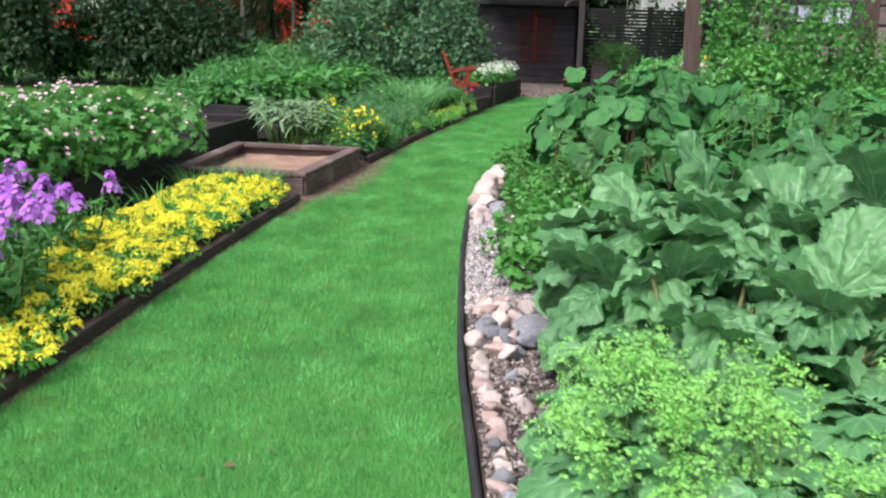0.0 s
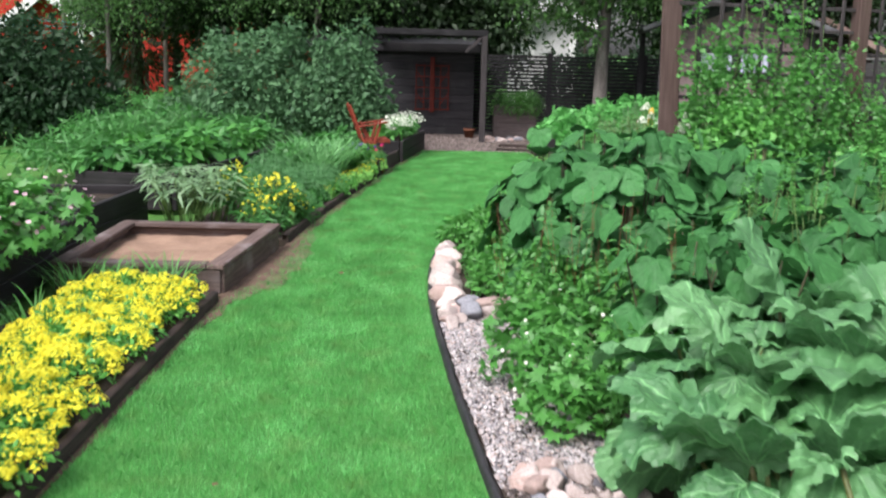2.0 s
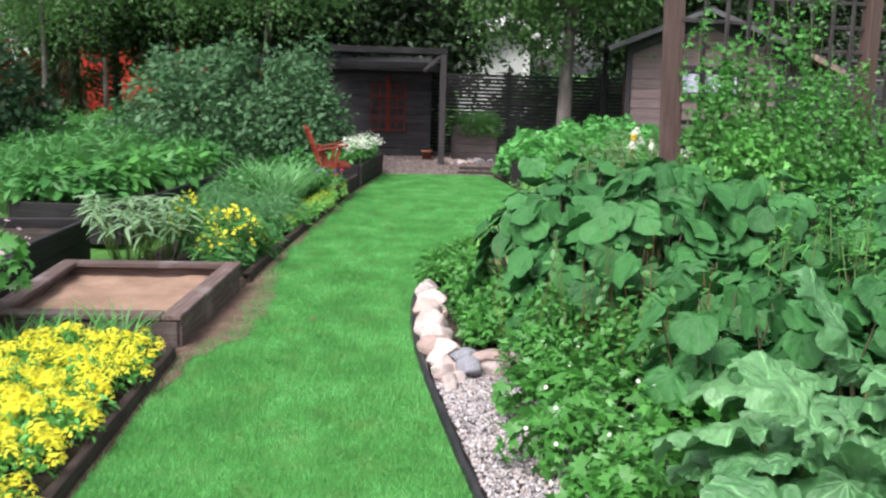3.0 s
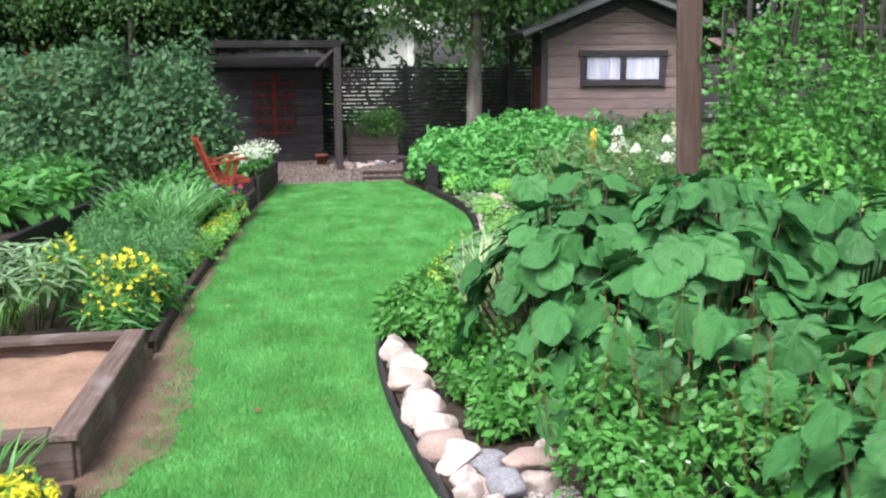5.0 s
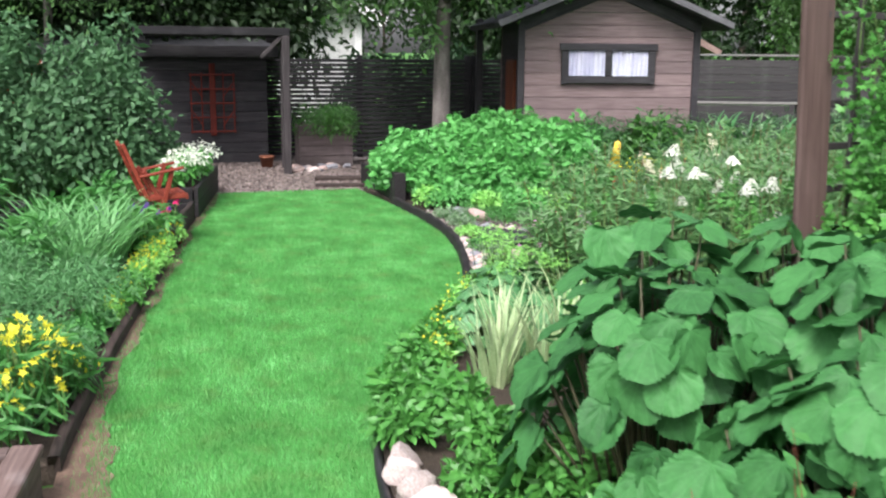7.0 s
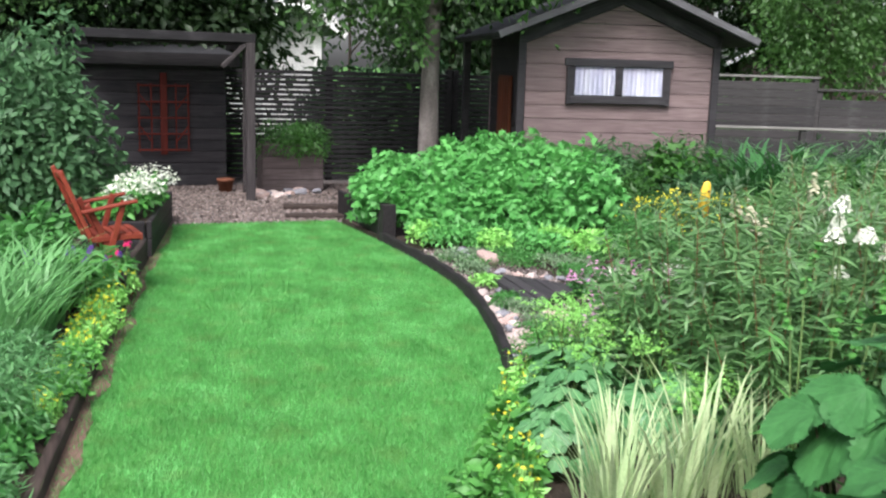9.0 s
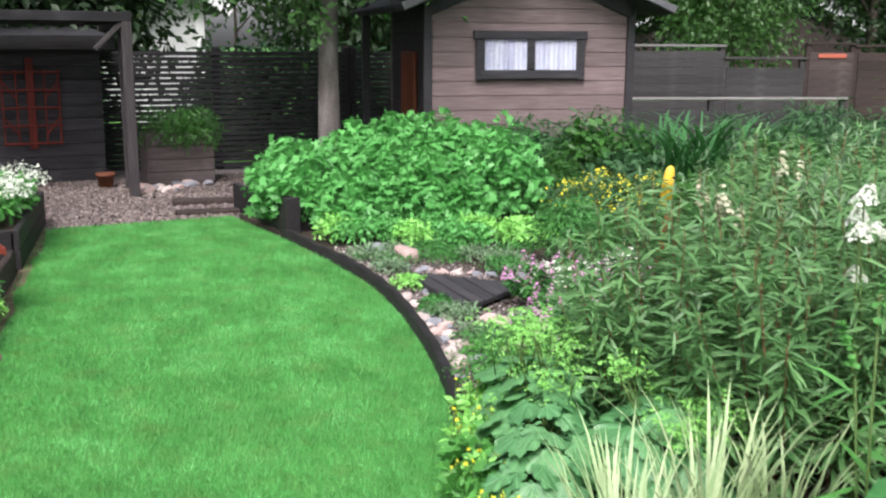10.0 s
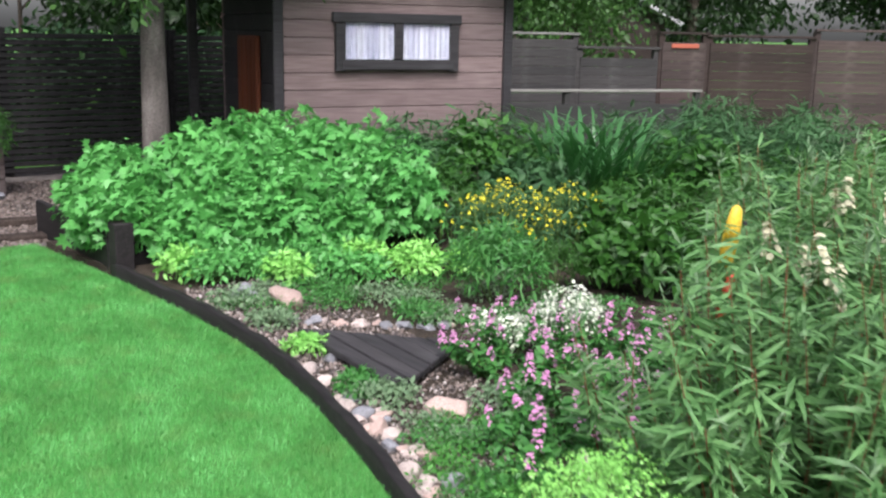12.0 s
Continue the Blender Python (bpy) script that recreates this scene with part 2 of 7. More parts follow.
M["curtain"] = mottled("curtain", [(0.3, (0.36, 0.38, 0.54)), (0.6, (0.56, 0.57, 0.68))], 3.0, 60, 0.9, 0.2, 0.004, stretch=(3, 1, 0.2))
M["yellow_paint"] = mottled("yellow_paint", [(0.3, (0.72, 0.42, 0.03)), (0.7, (0.85, 0.58, 0.08))], 9, 70, 0.4, 0.2, 0.002)
M["line"] = mottled("plastic_line", [(0.3, (0.06, 0.30, 0.30)), (0.7, (0.10, 0.40, 0.38))], 9, 70, 0.5, 0.1, 0.001)
M["red_pole"] = mottled("red_pole", [(0.3, (0.40, 0.035, 0.02)), (0.7, (0.60, 0.07, 0.03))], 9, 70, 0.5, 0.2, 0.002)
M["red_stem"] = mottled("red_stem", [(0.3, (0.12, 0.035, 0.018)), (0.7, (0.22, 0.075, 0.036))], 9, 70, 0.6, 0.2, 0.002)
M["rhubarb_stalk"] = mottled("rhubarb_stalk", [(0.3, (0.06, 0.10, 0.03)), (0.7, (0.13, 0.12, 0.045))], 9, 70, 0.5, 0.2, 0.002)
M["dark_stalk"] = mottled("dark_stalk", [(0.3, (0.030, 0.034, 0.016)), (0.7, (0.075, 0.070, 0.034))], 9, 70, 0.6, 0.2, 0.002)
M["stem"] = mottled("green_stem", [(0.3, (0.06, 0.12, 0.03)), (0.7, (0.12, 0.20, 0.05))], 9, 70, 0.6, 0.2, 0.002)
glass = bpy.data.materials.new("window_glass")
gn, gl, gb = nodes_of(glass)
gb.inputs["Roughness"].default_value, gb.inputs["Transmission Weight"].default_value, gb.inputs["IOR"].default_value = 0.03, 1.0, 1.45
M["glass"] = glass
# foliage, from dark to light leaf
M["geranium"] = leaf_mat("geranium_leaf", (0.035, 0.15, 0.025), (0.10, 0.32, 0.06))
M["geranium_bright"] = leaf_mat("bright_geranium_leaf", (0.055, 0.235, 0.05), (0.15, 0.45, 0.12))
M["shrub"] = leaf_mat("shrub_leaf", (0.020, 0.067, 0.027), (0.101, 0.217, 0.093), 0.55, 0.25, 0.2)
M["bush"] = leaf_mat("bush_leaf", (0.020, 0.066, 0.024), (0.062, 0.155, 0.055), 0.55, 0.25, 0.2)
M["leaf_back"] = leaf_mat("leaf_underside", (0.40, 0.47, 0.38), (0.55, 0.62, 0.52), 0.7, 0.2, 0.2, by_object=True, veins=0.2, vwidth=0.02)
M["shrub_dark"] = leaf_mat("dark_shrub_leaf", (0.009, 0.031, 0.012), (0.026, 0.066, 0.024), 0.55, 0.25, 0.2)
M["tree"] = leaf_mat("tree_leaf", (0.02, 0.065, 0.014), (0.075, 0.17, 0.04), 0.45, 0.4, 0.3)
M["birch_leaf"] = leaf_mat("birch_leaf", (0.035, 0.10, 0.026), (0.12, 0.25, 0.075), 0.5, 0.3, 0.35)
# tree leaf lowered to near black: the crowns' shade is put into the colour
M["tree_shaded"] = leaf_mat("shaded_tree_leaf", (0.006, 0.019, 0.006), (0.024, 0.054, 0.015), 0.5, 0.3, 0.2)
M["big_leaf"] = leaf_mat("big_leaf", (0.015, 0.067, 0.019), (0.058, 0.203, 0.056), 0.58, 0.22, 0.10, by_object=True, veins=0.16, vwidth=0.022)
M["rhubarb"] = leaf_mat("rhubarb_leaf", (0.040, 0.145, 0.050), (0.145, 0.332, 0.130), 0.42, 0.5, 0.22, by_object=True, veins=0.7, vwidth=0.012, crinkle=16.0)
M["vine"] = leaf_mat("vine_leaf", (0.05, 0.22, 0.035), (0.16, 0.44, 0.09))
M["mid"] = leaf_mat("mid_leaf", (0.03, 0.14, 0.03), (0.085, 0.27, 0.06))
M["lime"] = leaf_mat("lime_leaf", (0.15, 0.43, 0.075), (0.32, 0.66, 0.17))
M["mantle"] = leaf_mat("mantle_leaf", (0.05, 0.18, 0.06), (0.13, 0.31, 0.12), 0.42, 0.5, 0.22, by_object=True, veins=0.4, vwidth=0.03)
M["alum"] = leaf_mat("alumroot_leaf", (0.086, 0.213, 0.098), (0.218, 0.391, 0.207), 0.6, 0.3, 0.22, by_object=True, veins=0.3, vwidth=0.03)
M["blade"] = leaf_mat("blade_leaf", (0.046, 0.184, 0.034), (0.138, 0.380, 0.092), 0.45, 0.4, 0.3)
M["daylily"] = leaf_mat("daylily_leaf", (0.07, 0.21, 0.065), (0.19, 0.43, 0.16), 0.45, 0.4, 0.3)
M["astilbe"] = leaf_mat("feathery_leaf", (0.045, 0.155, 0.05), (0.12, 0.30, 0.105))
M["blade_dark"] = leaf_mat("dark_blade_leaf", (0.016, 0.089, 0.020), (0.055, 0.190, 0.049), 0.4, 0.5, 0.2)
M["varieg"] = leaf_mat("variegated_leaf", (0.165, 0.322, 0.119), (0.537, 0.625, 0.367), 0.5, 0.4, 0.3)
M["willow"] = leaf_mat("lance_leaf", (0.045, 0.138, 0.041), (0.165, 0.324, 0.119), 0.45, 0.4, 0.25)
M["silver"] = leaf_mat("silver_leaf", (0.09, 0.17, 0.09), (0.24, 0.35, 0.20), 0.6, 0.3, 0.25)
M["palm"] = leaf_mat("pale_leaf", (0.10, 0.22, 0.10), (0.30, 0.45, 0.24), 0.4, 0.5, 0.25)
M["fern"] = leaf_mat("fern_leaf", (0.017, 0.072, 0.010), (0.051, 0.162, 0.025))
M["yellow"] = petal_mat("yellow_petal", (0.74, 0.62, 0.02), (0.90, 0.88, 0.08))
M["purple"] = petal_mat("purple_petal", (0.38, 0.12, 0.60), (0.62, 0.28, 0.80))
M["pink"] = petal_mat("pink_petal", (0.52, 0.18, 0.42), (0.76, 0.42, 0.66))
M["pale_pink"] = petal_mat("pale_pink_petal", (0.58, 0.28, 0.42), (0.80, 0.62, 0.66))
M["white"] = petal_mat("white_petal", (0.62, 0.66, 0.50), (0.86, 0.88, 0.80))
M["violet"] = petal_mat("violet_petal", (0.10, 0.04, 0.32), (0.25, 0.10, 0.50))
M["hot_pink"] = petal_mat("hot_pink_petal", (0.60, 0.02, 0.14), (0.80, 0.06, 0.25))
M["dry_leaf"] = leaf_mat("dry_leaf", (0.11, 0.065, 0.04), (0.19, 0.12, 0.07), 0.7, 0.2, 0.1)
M["plume"] = petal_mat("plume", (0.45, 0.42, 0.30), (0.70, 0.68, 0.52))

# ---- mesh tools ----
rng = np.random.default_rng(7)


def tri_mesh(name, V, F, smooth=False, uv=None):
    me = bpy.data.meshes.new(name)
    V, F = np.asarray(V, np.float32), np.asarray(F, np.int32)
    me.vertices.add(len(V))
    me.vertices.foreach_set("co", V.ravel())
    me.loops.add(F.size)
    me.loops.foreach_set("vertex_index", F.ravel())
    me.polygons.add(len(F))
    me.polygons.foreach_set("loop_start", np.arange(0, F.size, 3, dtype=np.int32))
    if smooth:
        me.polygons.foreach_set("use_smooth", np.ones(len(F), bool))
    if uv is not None:
        lay = me.uv_layers.new(name="UVMap")
        lay.data.foreach_set("uv", np.asarray(uv, np.float32)[F.ravel()].ravel())
    me.update(calc_edges=True)
    return me


def put(name, me, mat, parent=None, label="", at=None):
    ob = new(name, me)
    if mat is not None and not me.materials:
        me.materials.append(mat)
    if parent is not None:
        ob.parent = parent
    if at is not None:
        ob.matrix_basis = at
    if label:
        tagged(ob, label=label)
    return ob


def part(name, bm, mat, parent, label="", at=None):
    me = bpy.data.meshes.new(name)
    bm.to_mesh(me)
    bm.free()
    return put(name, me, mat, parent, label, at)


def thing(name, x, y, z=0.0, rz=0.0, label="", category="", group="", kind=""):
    ob = new(name)
    ob.empty_display_size = 0.1
    ob.matrix_basis = pose(x, y, z, 0, 0, rz)
    return tagged(ob, label, category, group, kind)


def box_bm(sx, sy, sz, centre=(0, 0, 0), bevel=0.0, bm=None, rot=None, seg=1):
    """A box with rounded edges and the given sizes about its centre."""
    own = bmesh.new()
    bmesh.ops.create_cube(own, size=1.0)
    bmesh.ops.scale(own, vec=(sx, sy, sz), verts=own.verts)
    if bevel:
        bmesh.ops.bevel(own, geom=own.edges[:], offset=bevel, segments=seg, affect="EDGES", profile=0.6)
    if rot is not None:
        bmesh.ops.rotate(own, verts=own.verts, matrix=rot.to_3x3(), cent=(0, 0, 0))
    bmesh.ops.translate(own, verts=own.verts, vec=centre)
    if bm is None:
        return own
    tmp = bpy.data.meshes.new("tmp")
    own.to_mesh(tmp)
    own.free()
    bm.from_mesh(tmp)
    bpy.data.meshes.remove(tmp)
    return bm


def tube(points, radii, sides=8):
    """Vertices and triangles of a tapered tube along points."""
    P = np.asarray(points, float)
    R = np.broadcast_to(np.asarray(radii, float), (len(P),))
    T = np.gradient(P, axis=0)
    T /= np.linalg.norm(T, axis=1)[:, None] + 1e-9
    up = np.array([0.31, 0.17, 0.93]) if abs(T[0][2]) < 0.8 else np.array([0.93, 0.31, 0.1])
    A = np.cross(T, up)
    A /= np.linalg.norm(A, axis=1)[:, None] + 1e-9
    B = np.cross(T, A)
    a = np.linspace(0, 2 * np.pi, sides, endpoint=False)
    V = (P[:, None] + R[:, None, None] * (A[:, None] * np.cos(a)[None, :, None] + B[:, None] * np.sin(a)[None, :, None])).reshape(-1, 3)
    F = []
    for i in range(len(P) - 1):
        for j in range(sides):
            p, q = i * sides + j, i * sides + (j + 1) % sides
            F += [(p, q, p + sides), (q, q + sides, p + sides)]
    n0, n1 = len(V), len(V) + 1
    V = np.vstack([V, P[:1], P[-1:]])
    for j in range(sides):
        F += [(n0, (j + 1) % sides, j), (n1, (len(P) - 1) * sides + j, (len(P) - 1) * sides + (j + 1) % sides)]
    return V, np.array(F)


def merge(pieces):
    Vs, Fs, o = [], [], 0
    for V, F in pieces:
        Vs.append(V)
        Fs.append(np.asarray(F) + o)
        o += len(V)
    return np.vstack(Vs), np.vstack(Fs)


# leaf shapes: along +y, face up, one unit long
def shape_fan(outline, cup=0.0, base=(0.0, 0.0)):
    """A leaf as a fan from its stalk, cupped or arched along its length."""
    o = np.array(outline, float)
    V = np.zeros((len(o) + 1, 3))
    V[0, :2] = base
    V[1:, :2] = o
    r = np.hypot(V[:, 0] * 1.2, V[:, 1] - 0.5)
    V[:, 2] = cup * r * r
    F = [(0, i, i + 1) for i in range(1, len(o))]
    return V, np.array(F)


def lobed(lobes=5, depth=0.35):
    pts = []
    for i in range(lobes * 2 + 1):
        a = radians(-125 + 250 * i / (lobes * 2))
        r = 0.55 * (1.0 if i % 2 else 1 - depth)
        pts.append((r * math.sin(a), 0.45 + r * math.cos(a)))
    return shape_fan(pts, -0.35, (0, 0.38))


L_LOBED = lobed()
L_CUT = lobed(5, 0.45)
L_MANTLE = lobed(7, 0.16)
L_OVATE = (np.array([(0, 0, 0), (0.2, 0.3, 0.03), (0.22, 0.55, 0.02), (0, 1, -0.12), (-0.22, 0.55, 0.02), (-0.2, 0.3, 0.03), (0, 0.45, -0.03)]),
           np.array([(0, 1, 6), (1, 2, 6), (2, 3, 6), (3, 4, 6), (4, 5, 6), (5, 0, 6)]))
L_SIMPLE = (np.array([(0, 0, 0), (0.26, 0.48, 0.05), (0, 1, -0.1), (-0.26, 0.48, 0.05)]), np.array([(0, 1, 2), (0, 2, 3)]))
L_LANCE = (np.array([(0, 0, 0), (0.085, 0.35, 0.0), (0, 0.4, -0.03), (-0.085, 0.35, 0.0), (0.06, 0.7, -0.10), (0, 0.72, -0.13), (-0.06, 0.7, -0.10), (0, 1, -0.30)]),
           np.array([(0, 1, 2), (0, 2, 3), (1, 4, 2), (2, 4, 5), (2, 5, 3), (3, 5, 6), (4, 7, 5), (5, 7, 6)]))
L_NARROW = (L_LANCE[0] * np.array([0.72, 1, 0.8]), L_LANCE[1])
L_NEEDLE = (np.array([(0.05, 0, 0), (0.03, 0.6, 0.0), (0, 1, -0.06), (-0.05, 0, 0)]), np.array([(0, 1, 3), (1, 2, 3)]))
L_STAR = (np.array([(0, 0, 0)] + [((0.5 if i % 2 == 0 else 0.2) * math.sin(i * math.pi / 5), (0.5 if i % 2 == 0 else 0.2) * math.cos(i * math.pi / 5), 0.1 if i % 2 == 0 else 0) for i in range(10)]),
          np.array([(0, 1 + i, 1 + (i + 1) % 10) for i in range(10)]))
L_PETAL5 = (np.array([(0, 0, 0)] + [(0.5 * math.sin(i * 2 * math.pi / 5), 0.5 * math.cos(i * 2 * math.pi / 5), 0.12) for i in range(5)]),
            np.array([(0, 1 + i, 1 + (i + 1) % 5) for i in range(5)]))


def unit(v):
    return v / (np.linalg.norm(v, axis=-1, keepdims=True) + 1e-9)


def scatter(shape, P, N, S, heading=None):
    """Copies of a leaf shape at points P, faces along N, sizes S, as one mesh's vertices and triangles."""
    T, F = shape
    N = unit(np.asarray(N, float))
    k = len(P)
    if heading is None:
        heading = rng.normal(size=(k, 3))
    X = unit(np.cross(heading, N))
    Y = np.cross(N, X)
    S = np.broadcast_to(np.asarray(S, float), (k,))
    V = P[:, None] + S[:, None, None] * (T[None, :, :1] * X[:, None] + T[None, :, 1:2] * Y[:, None] + T[None, :, 2:] * N[:, None])
    F = F[None] + (np.arange(k) * len(T))[:, None, None]
    return V.reshape(-1, 3), F.reshape(-1, 3)


def dome(lobes, n, low=-0.2, shell=0.35):
    """Points and outward ways on a heap of ellipsoids (cx, cy, cz, rx, ry, rz), mostly near the surface."""
    L = np.array(lobes, float)
    area = (L[:, 3] * L[:, 4] + L[:, 3] * L[:, 5] + L[:, 4] * L[:, 5])
    out_p, out_n = [], []
    got, want, n = 0, n, max(n, 300)
    while got < want:
        i = rng.choice(len(L), size=n, p=area / area.sum())
        d = unit(rng.normal(size=(n, 3)))
        d[:, 2] = np.where(d[:, 2] < low, -d[:, 2], d[:, 2])
        r = 1 - shell * rng.random(n) ** 1.6 + 0.06 * rng.normal(size=n)
        p = L[i, :3] + d * L[i, 3:] * r[:, None]
        inside = np.zeros(n, bool)
        for c in L:
            q = np.sqrt((((p - c[:3]) / c[3:]) ** 2).sum(1))
            inside |= q < 1 - shell * 1.3
        keep = ~inside & (p[:, 2] > 0.01)
        out_p.append(p[keep])
        out_n.append(unit(d / L[i, 3:])[keep])
        got += keep.sum()
    return np.vstack(out_p)[:want], np.vstack(out_n)[:want]


def leaves_on(lobes, n, size, shape=L_OVATE, up=0.6, jitter=0.45, low=-0.2, shell=0.35, vary=0.35):
    p, d = dome(lobes, n, low, shell)
    nrm = unit(0.6 * d + np.array([0, 0, up]) + jitter * rng.normal(size=d.shape))
    head = d + np.array([0, 0, -0.35]) + 0.5 * rng.normal(size=d.shape)
    s = size * (1 + vary * rng.normal(size=len(p))).clip(0.5, 1.7)
    return scatter(shape, p, nrm, s, head)


def lumps(cx, cy, rx, ry, h, k, z0=0.0, spread=0.62):
    """A heap of k rounded lumps that fill a footprint."""
    out = [(cx, cy, z0 + h * 0.42, rx * 0.72, ry * 0.72, h * 0.55)]
    for _ in range(k):
        a, r = rng.random() * 2 * np.pi, np.sqrt(rng.random()) * spread
        f = 0.32 + 0.2 * rng.random()
        hh = h * (0.75 + 0.35 * rng.random()) * (1 - 0.35 * r)
        out.append((cx + rx * r * math.cos(a), cy + ry * r * math.sin(a), z0 + hh - hh * 0.45, rx * f, ry * f, hh * 0.48))
    return out


def blades(cx, cy, rx, ry, n, length, width, lean=0.5, droop=0.5, seg=4, z0=0.0):
    """A tuft of arching blades."""
    V, F = [], []
    a = rng.random(n) * 2 * np.pi
    r = np.sqrt(rng.random(n))
    base = np.stack([cx + rx * r * np.cos(a), cy + ry * r * np.sin(a), np.full(n, z0)], 1)
    out = np.stack([np.cos(a + 0.5 * rng.normal(size=n)), np.sin(a + 0.5 * rng.normal(size=n)), np.zeros(n)], 1)
    ln = length * (0.65 + 0.5 * rng.random(n))
    le = lean * (0.3 + rng.random(n))
    side = np.cross(out, [0, 0, 1.0])
    t = np.linspace(0, 1, seg + 1)
    for k, tt in enumerate(t):
        c = base + ln[:, None] * (out * (le * tt + droop * 0.5 * tt ** 2.2)[:, None] + np.array([0, 0, 1.0]) * (tt - droop * 0.55 * tt ** 2.6))
        w = width * (1 - tt ** 1.5) * 0.5 * (0.7 + 0.6 * rng.random(n)) if k == 0 else wid0 * (1 - tt ** 1.8)
        if k == 0:
            wid0 = w
        V.append(c - side * w[:, None])
        V.append(c + side * w[:, None])
    V = np.stack(V, 1)
    m = 2 * (seg + 1)
    f = []
    for k in range(seg):
        f += [(2 * k, 2 * k + 1, 2 * k + 2), (2 * k + 1, 2 * k + 3, 2 * k + 2)]
    F = (np.array(f)[None] + (np.arange(n) * m)[:, None, None]).reshape(-1, 3)
    return V.reshape(-1, 3), F


def flower_heads(P, size, count, shape=L_STAR, flat=0.5, petal=0.35):
    """Round heads, each of many small flowers."""
    k = len(P)
    d = unit(rng.normal(size=(k, count, 3)))
    d[..., 2] = np.abs(d[..., 2])
    s = size * (0.75 + 0.5 * rng.random(k))
    p = P[:, None] + d * s[:, None, None] * np.array([1, 1, flat])
    return scatter(shape, p.reshape(-1, 3), (d + np.array([0, 0, 0.5])).reshape(-1, 3), np.repeat(s * petal * 2, count))


def spikes(P, height, radius, count, shape=L_PETAL5, petal=0.02, lean=0.15):
    """Upright spikes of flowers that start at P."""
    k = len(P)
    t = rng.random((k, count))
    a = rng.random((k, count)) * 2 * np.pi
    ax = unit(np.array([0, 0, 1.0]) + lean * rng.normal(size=(k, 3)))
    h = height * (0.7 + 0.5 * rng.random(k))
    rr = radius * (1.05 - 0.8 * t)
    off = np.stack([np.cos(a), np.sin(a), 0 * a], -1) * rr[..., None]
    p = P[:, None] + ax[:, None] * (h[:, None] * t)[..., None] + off
    return scatter(shape, p.reshape(-1, 3), unit(off + np.array([0, 0, 0.02])).reshape(-1, 3), petal * (0.7 + 0.6 * rng.random(k * count)))


def stems(P, Q, r, sides=3):
    return merge([tube([p, (p + q) / 2 + 0.02 * rng.normal(size=3) * np.linalg.norm(q - p), q], [r, r * 0.8, r * 0.5], sides) for p, q in zip(P, Q)])


def rebase(vf, x, y, z=0.0):
    return vf[0] - np.array([x, y, z]), vf[1]


def plant(name, x, y, label, category, parts, group="", z=0.0):
    """A plant that stands at x, y; parts: name, mesh data in the place's metres, material."""
    t = thing(name, x, y, z, 0, label, category, group)
    for nm, vf, mat in parts:
        tagged(put(nm, tri_mesh(nm, *rebase(vf, x, y, z)), mat, t), kind="stuff")
    return t

# ---- ground, lawn and beds ----
LY = np.array([-6.0, 2.5, 4.3, 5.2, 6.4, 7.0, 7.6, 8.3, 8.9, 10.1, 11.3, 12.6, 14.0, 16.5])
LX = np.array([-1.60, -1.32, -1.26, -1.22, -1.14, -1.10, -0.93, -0.90, -0.87, -0.71, -0.53, -0.31, -0.11, 0.38])
RY = np.array([-6.0, 2.1, 3.26, 4.42, 5.2, 6.15, 6.9, 7.6, 8.2, 8.75, 9.45, 9.95, 11.0, 11.8, 12.6, 13.4, 14.2, 15.3, 16.5])
RX = np.array([1.3, 0.54, 0.40, 0.315, 0.265, 0.225, 0.205, 0.225, 0.27, 0.375, 0.60, 0.97, 1.54, 1.81, 2.02, 2.16, 2.18, 2.15, 2.06])


# the same lines with their corners rounded
EY = np.arange(-7.0, 17.5, 0.05)
ROUNDING = np.exp(-(np.arange(-16, 17) / 6.0) ** 2)
ROUNDING /= ROUNDING.sum()


def rounded_line(ys, xs):
    v = np.interp(np.arange(-7.8, 18.3, 0.05), ys, xs)
    return np.convolve(v, ROUNDING, "valid")[:len(EY)]


LE, RE = rounded_line(LY, LX), rounded_line(RY, RX)


def left_edge(y):
    return np.interp(y, EY, LE)


def right_edge(y):
    return np.interp(y, EY, RE)


def sheet(name, pts, z, thick, mat, kind="structure", label="", category=""):
    """A flat slab with the given outline."""
    bm = bmesh.new()
    top = [bm.verts.new((x, y, z)) for x, y in pts]
    low = [bm.verts.new((x, y, z - thick)) for x, y in pts]
    bm.faces.new(top)
    k = len(pts)
    for i in range(k):
        bm.faces.new((top[i], low[i], low[(i + 1) % k], top[(i + 1) % k]))
    bmesh.ops.triangulate(bm, faces=bm.faces[:])
    bmesh.ops.recalc_face_normals(bm, faces=bm.faces[:])
    ob = part(name, bm, mat, None)
    return tagged(ob, label, category, "", kind)


bm = bmesh.new()
bmesh.ops.create_grid(bm, x_segments=40, y_segments=40, size=400)
for v in bm.verts:
    v.co.z = -0.05
ground = part("ground", bm, M["field"], None)
tagged(ground, "rough grass ground that runs out to the horizon", "ground", "", "structure")

ys = np.arange(-6.0, 16.51, 0.25)
lawn_pts = [(right_edge(y), y) for y in ys] + [(left_edge(y), y) for y in ys[::-1]]
lawn = sheet("lawn", lawn_pts, 0.0, 0.04, M["turf"], label="closely mown bright green garden lawn path", category="lawn")
# worn earth along the sandbox and the border
WY = np.array([6.6, 6.95, 7.25, 7.55, 7.9, 8.3, 8.7, 9.1, 9.5])
WX = np.array([-1.12, -0.93, -0.80, -0.73, -0.69, -0.69, -0.67, -0.70, -0.77])


def worn_edge_at(y):
    return np.interp(y, WY, WX) + 0.018 * np.sin(y * 6.3) + 0.03 * np.sin(y * 17 + 1) * np.sin(y * 5.1) + 0.012 * np.sin(y * 43)


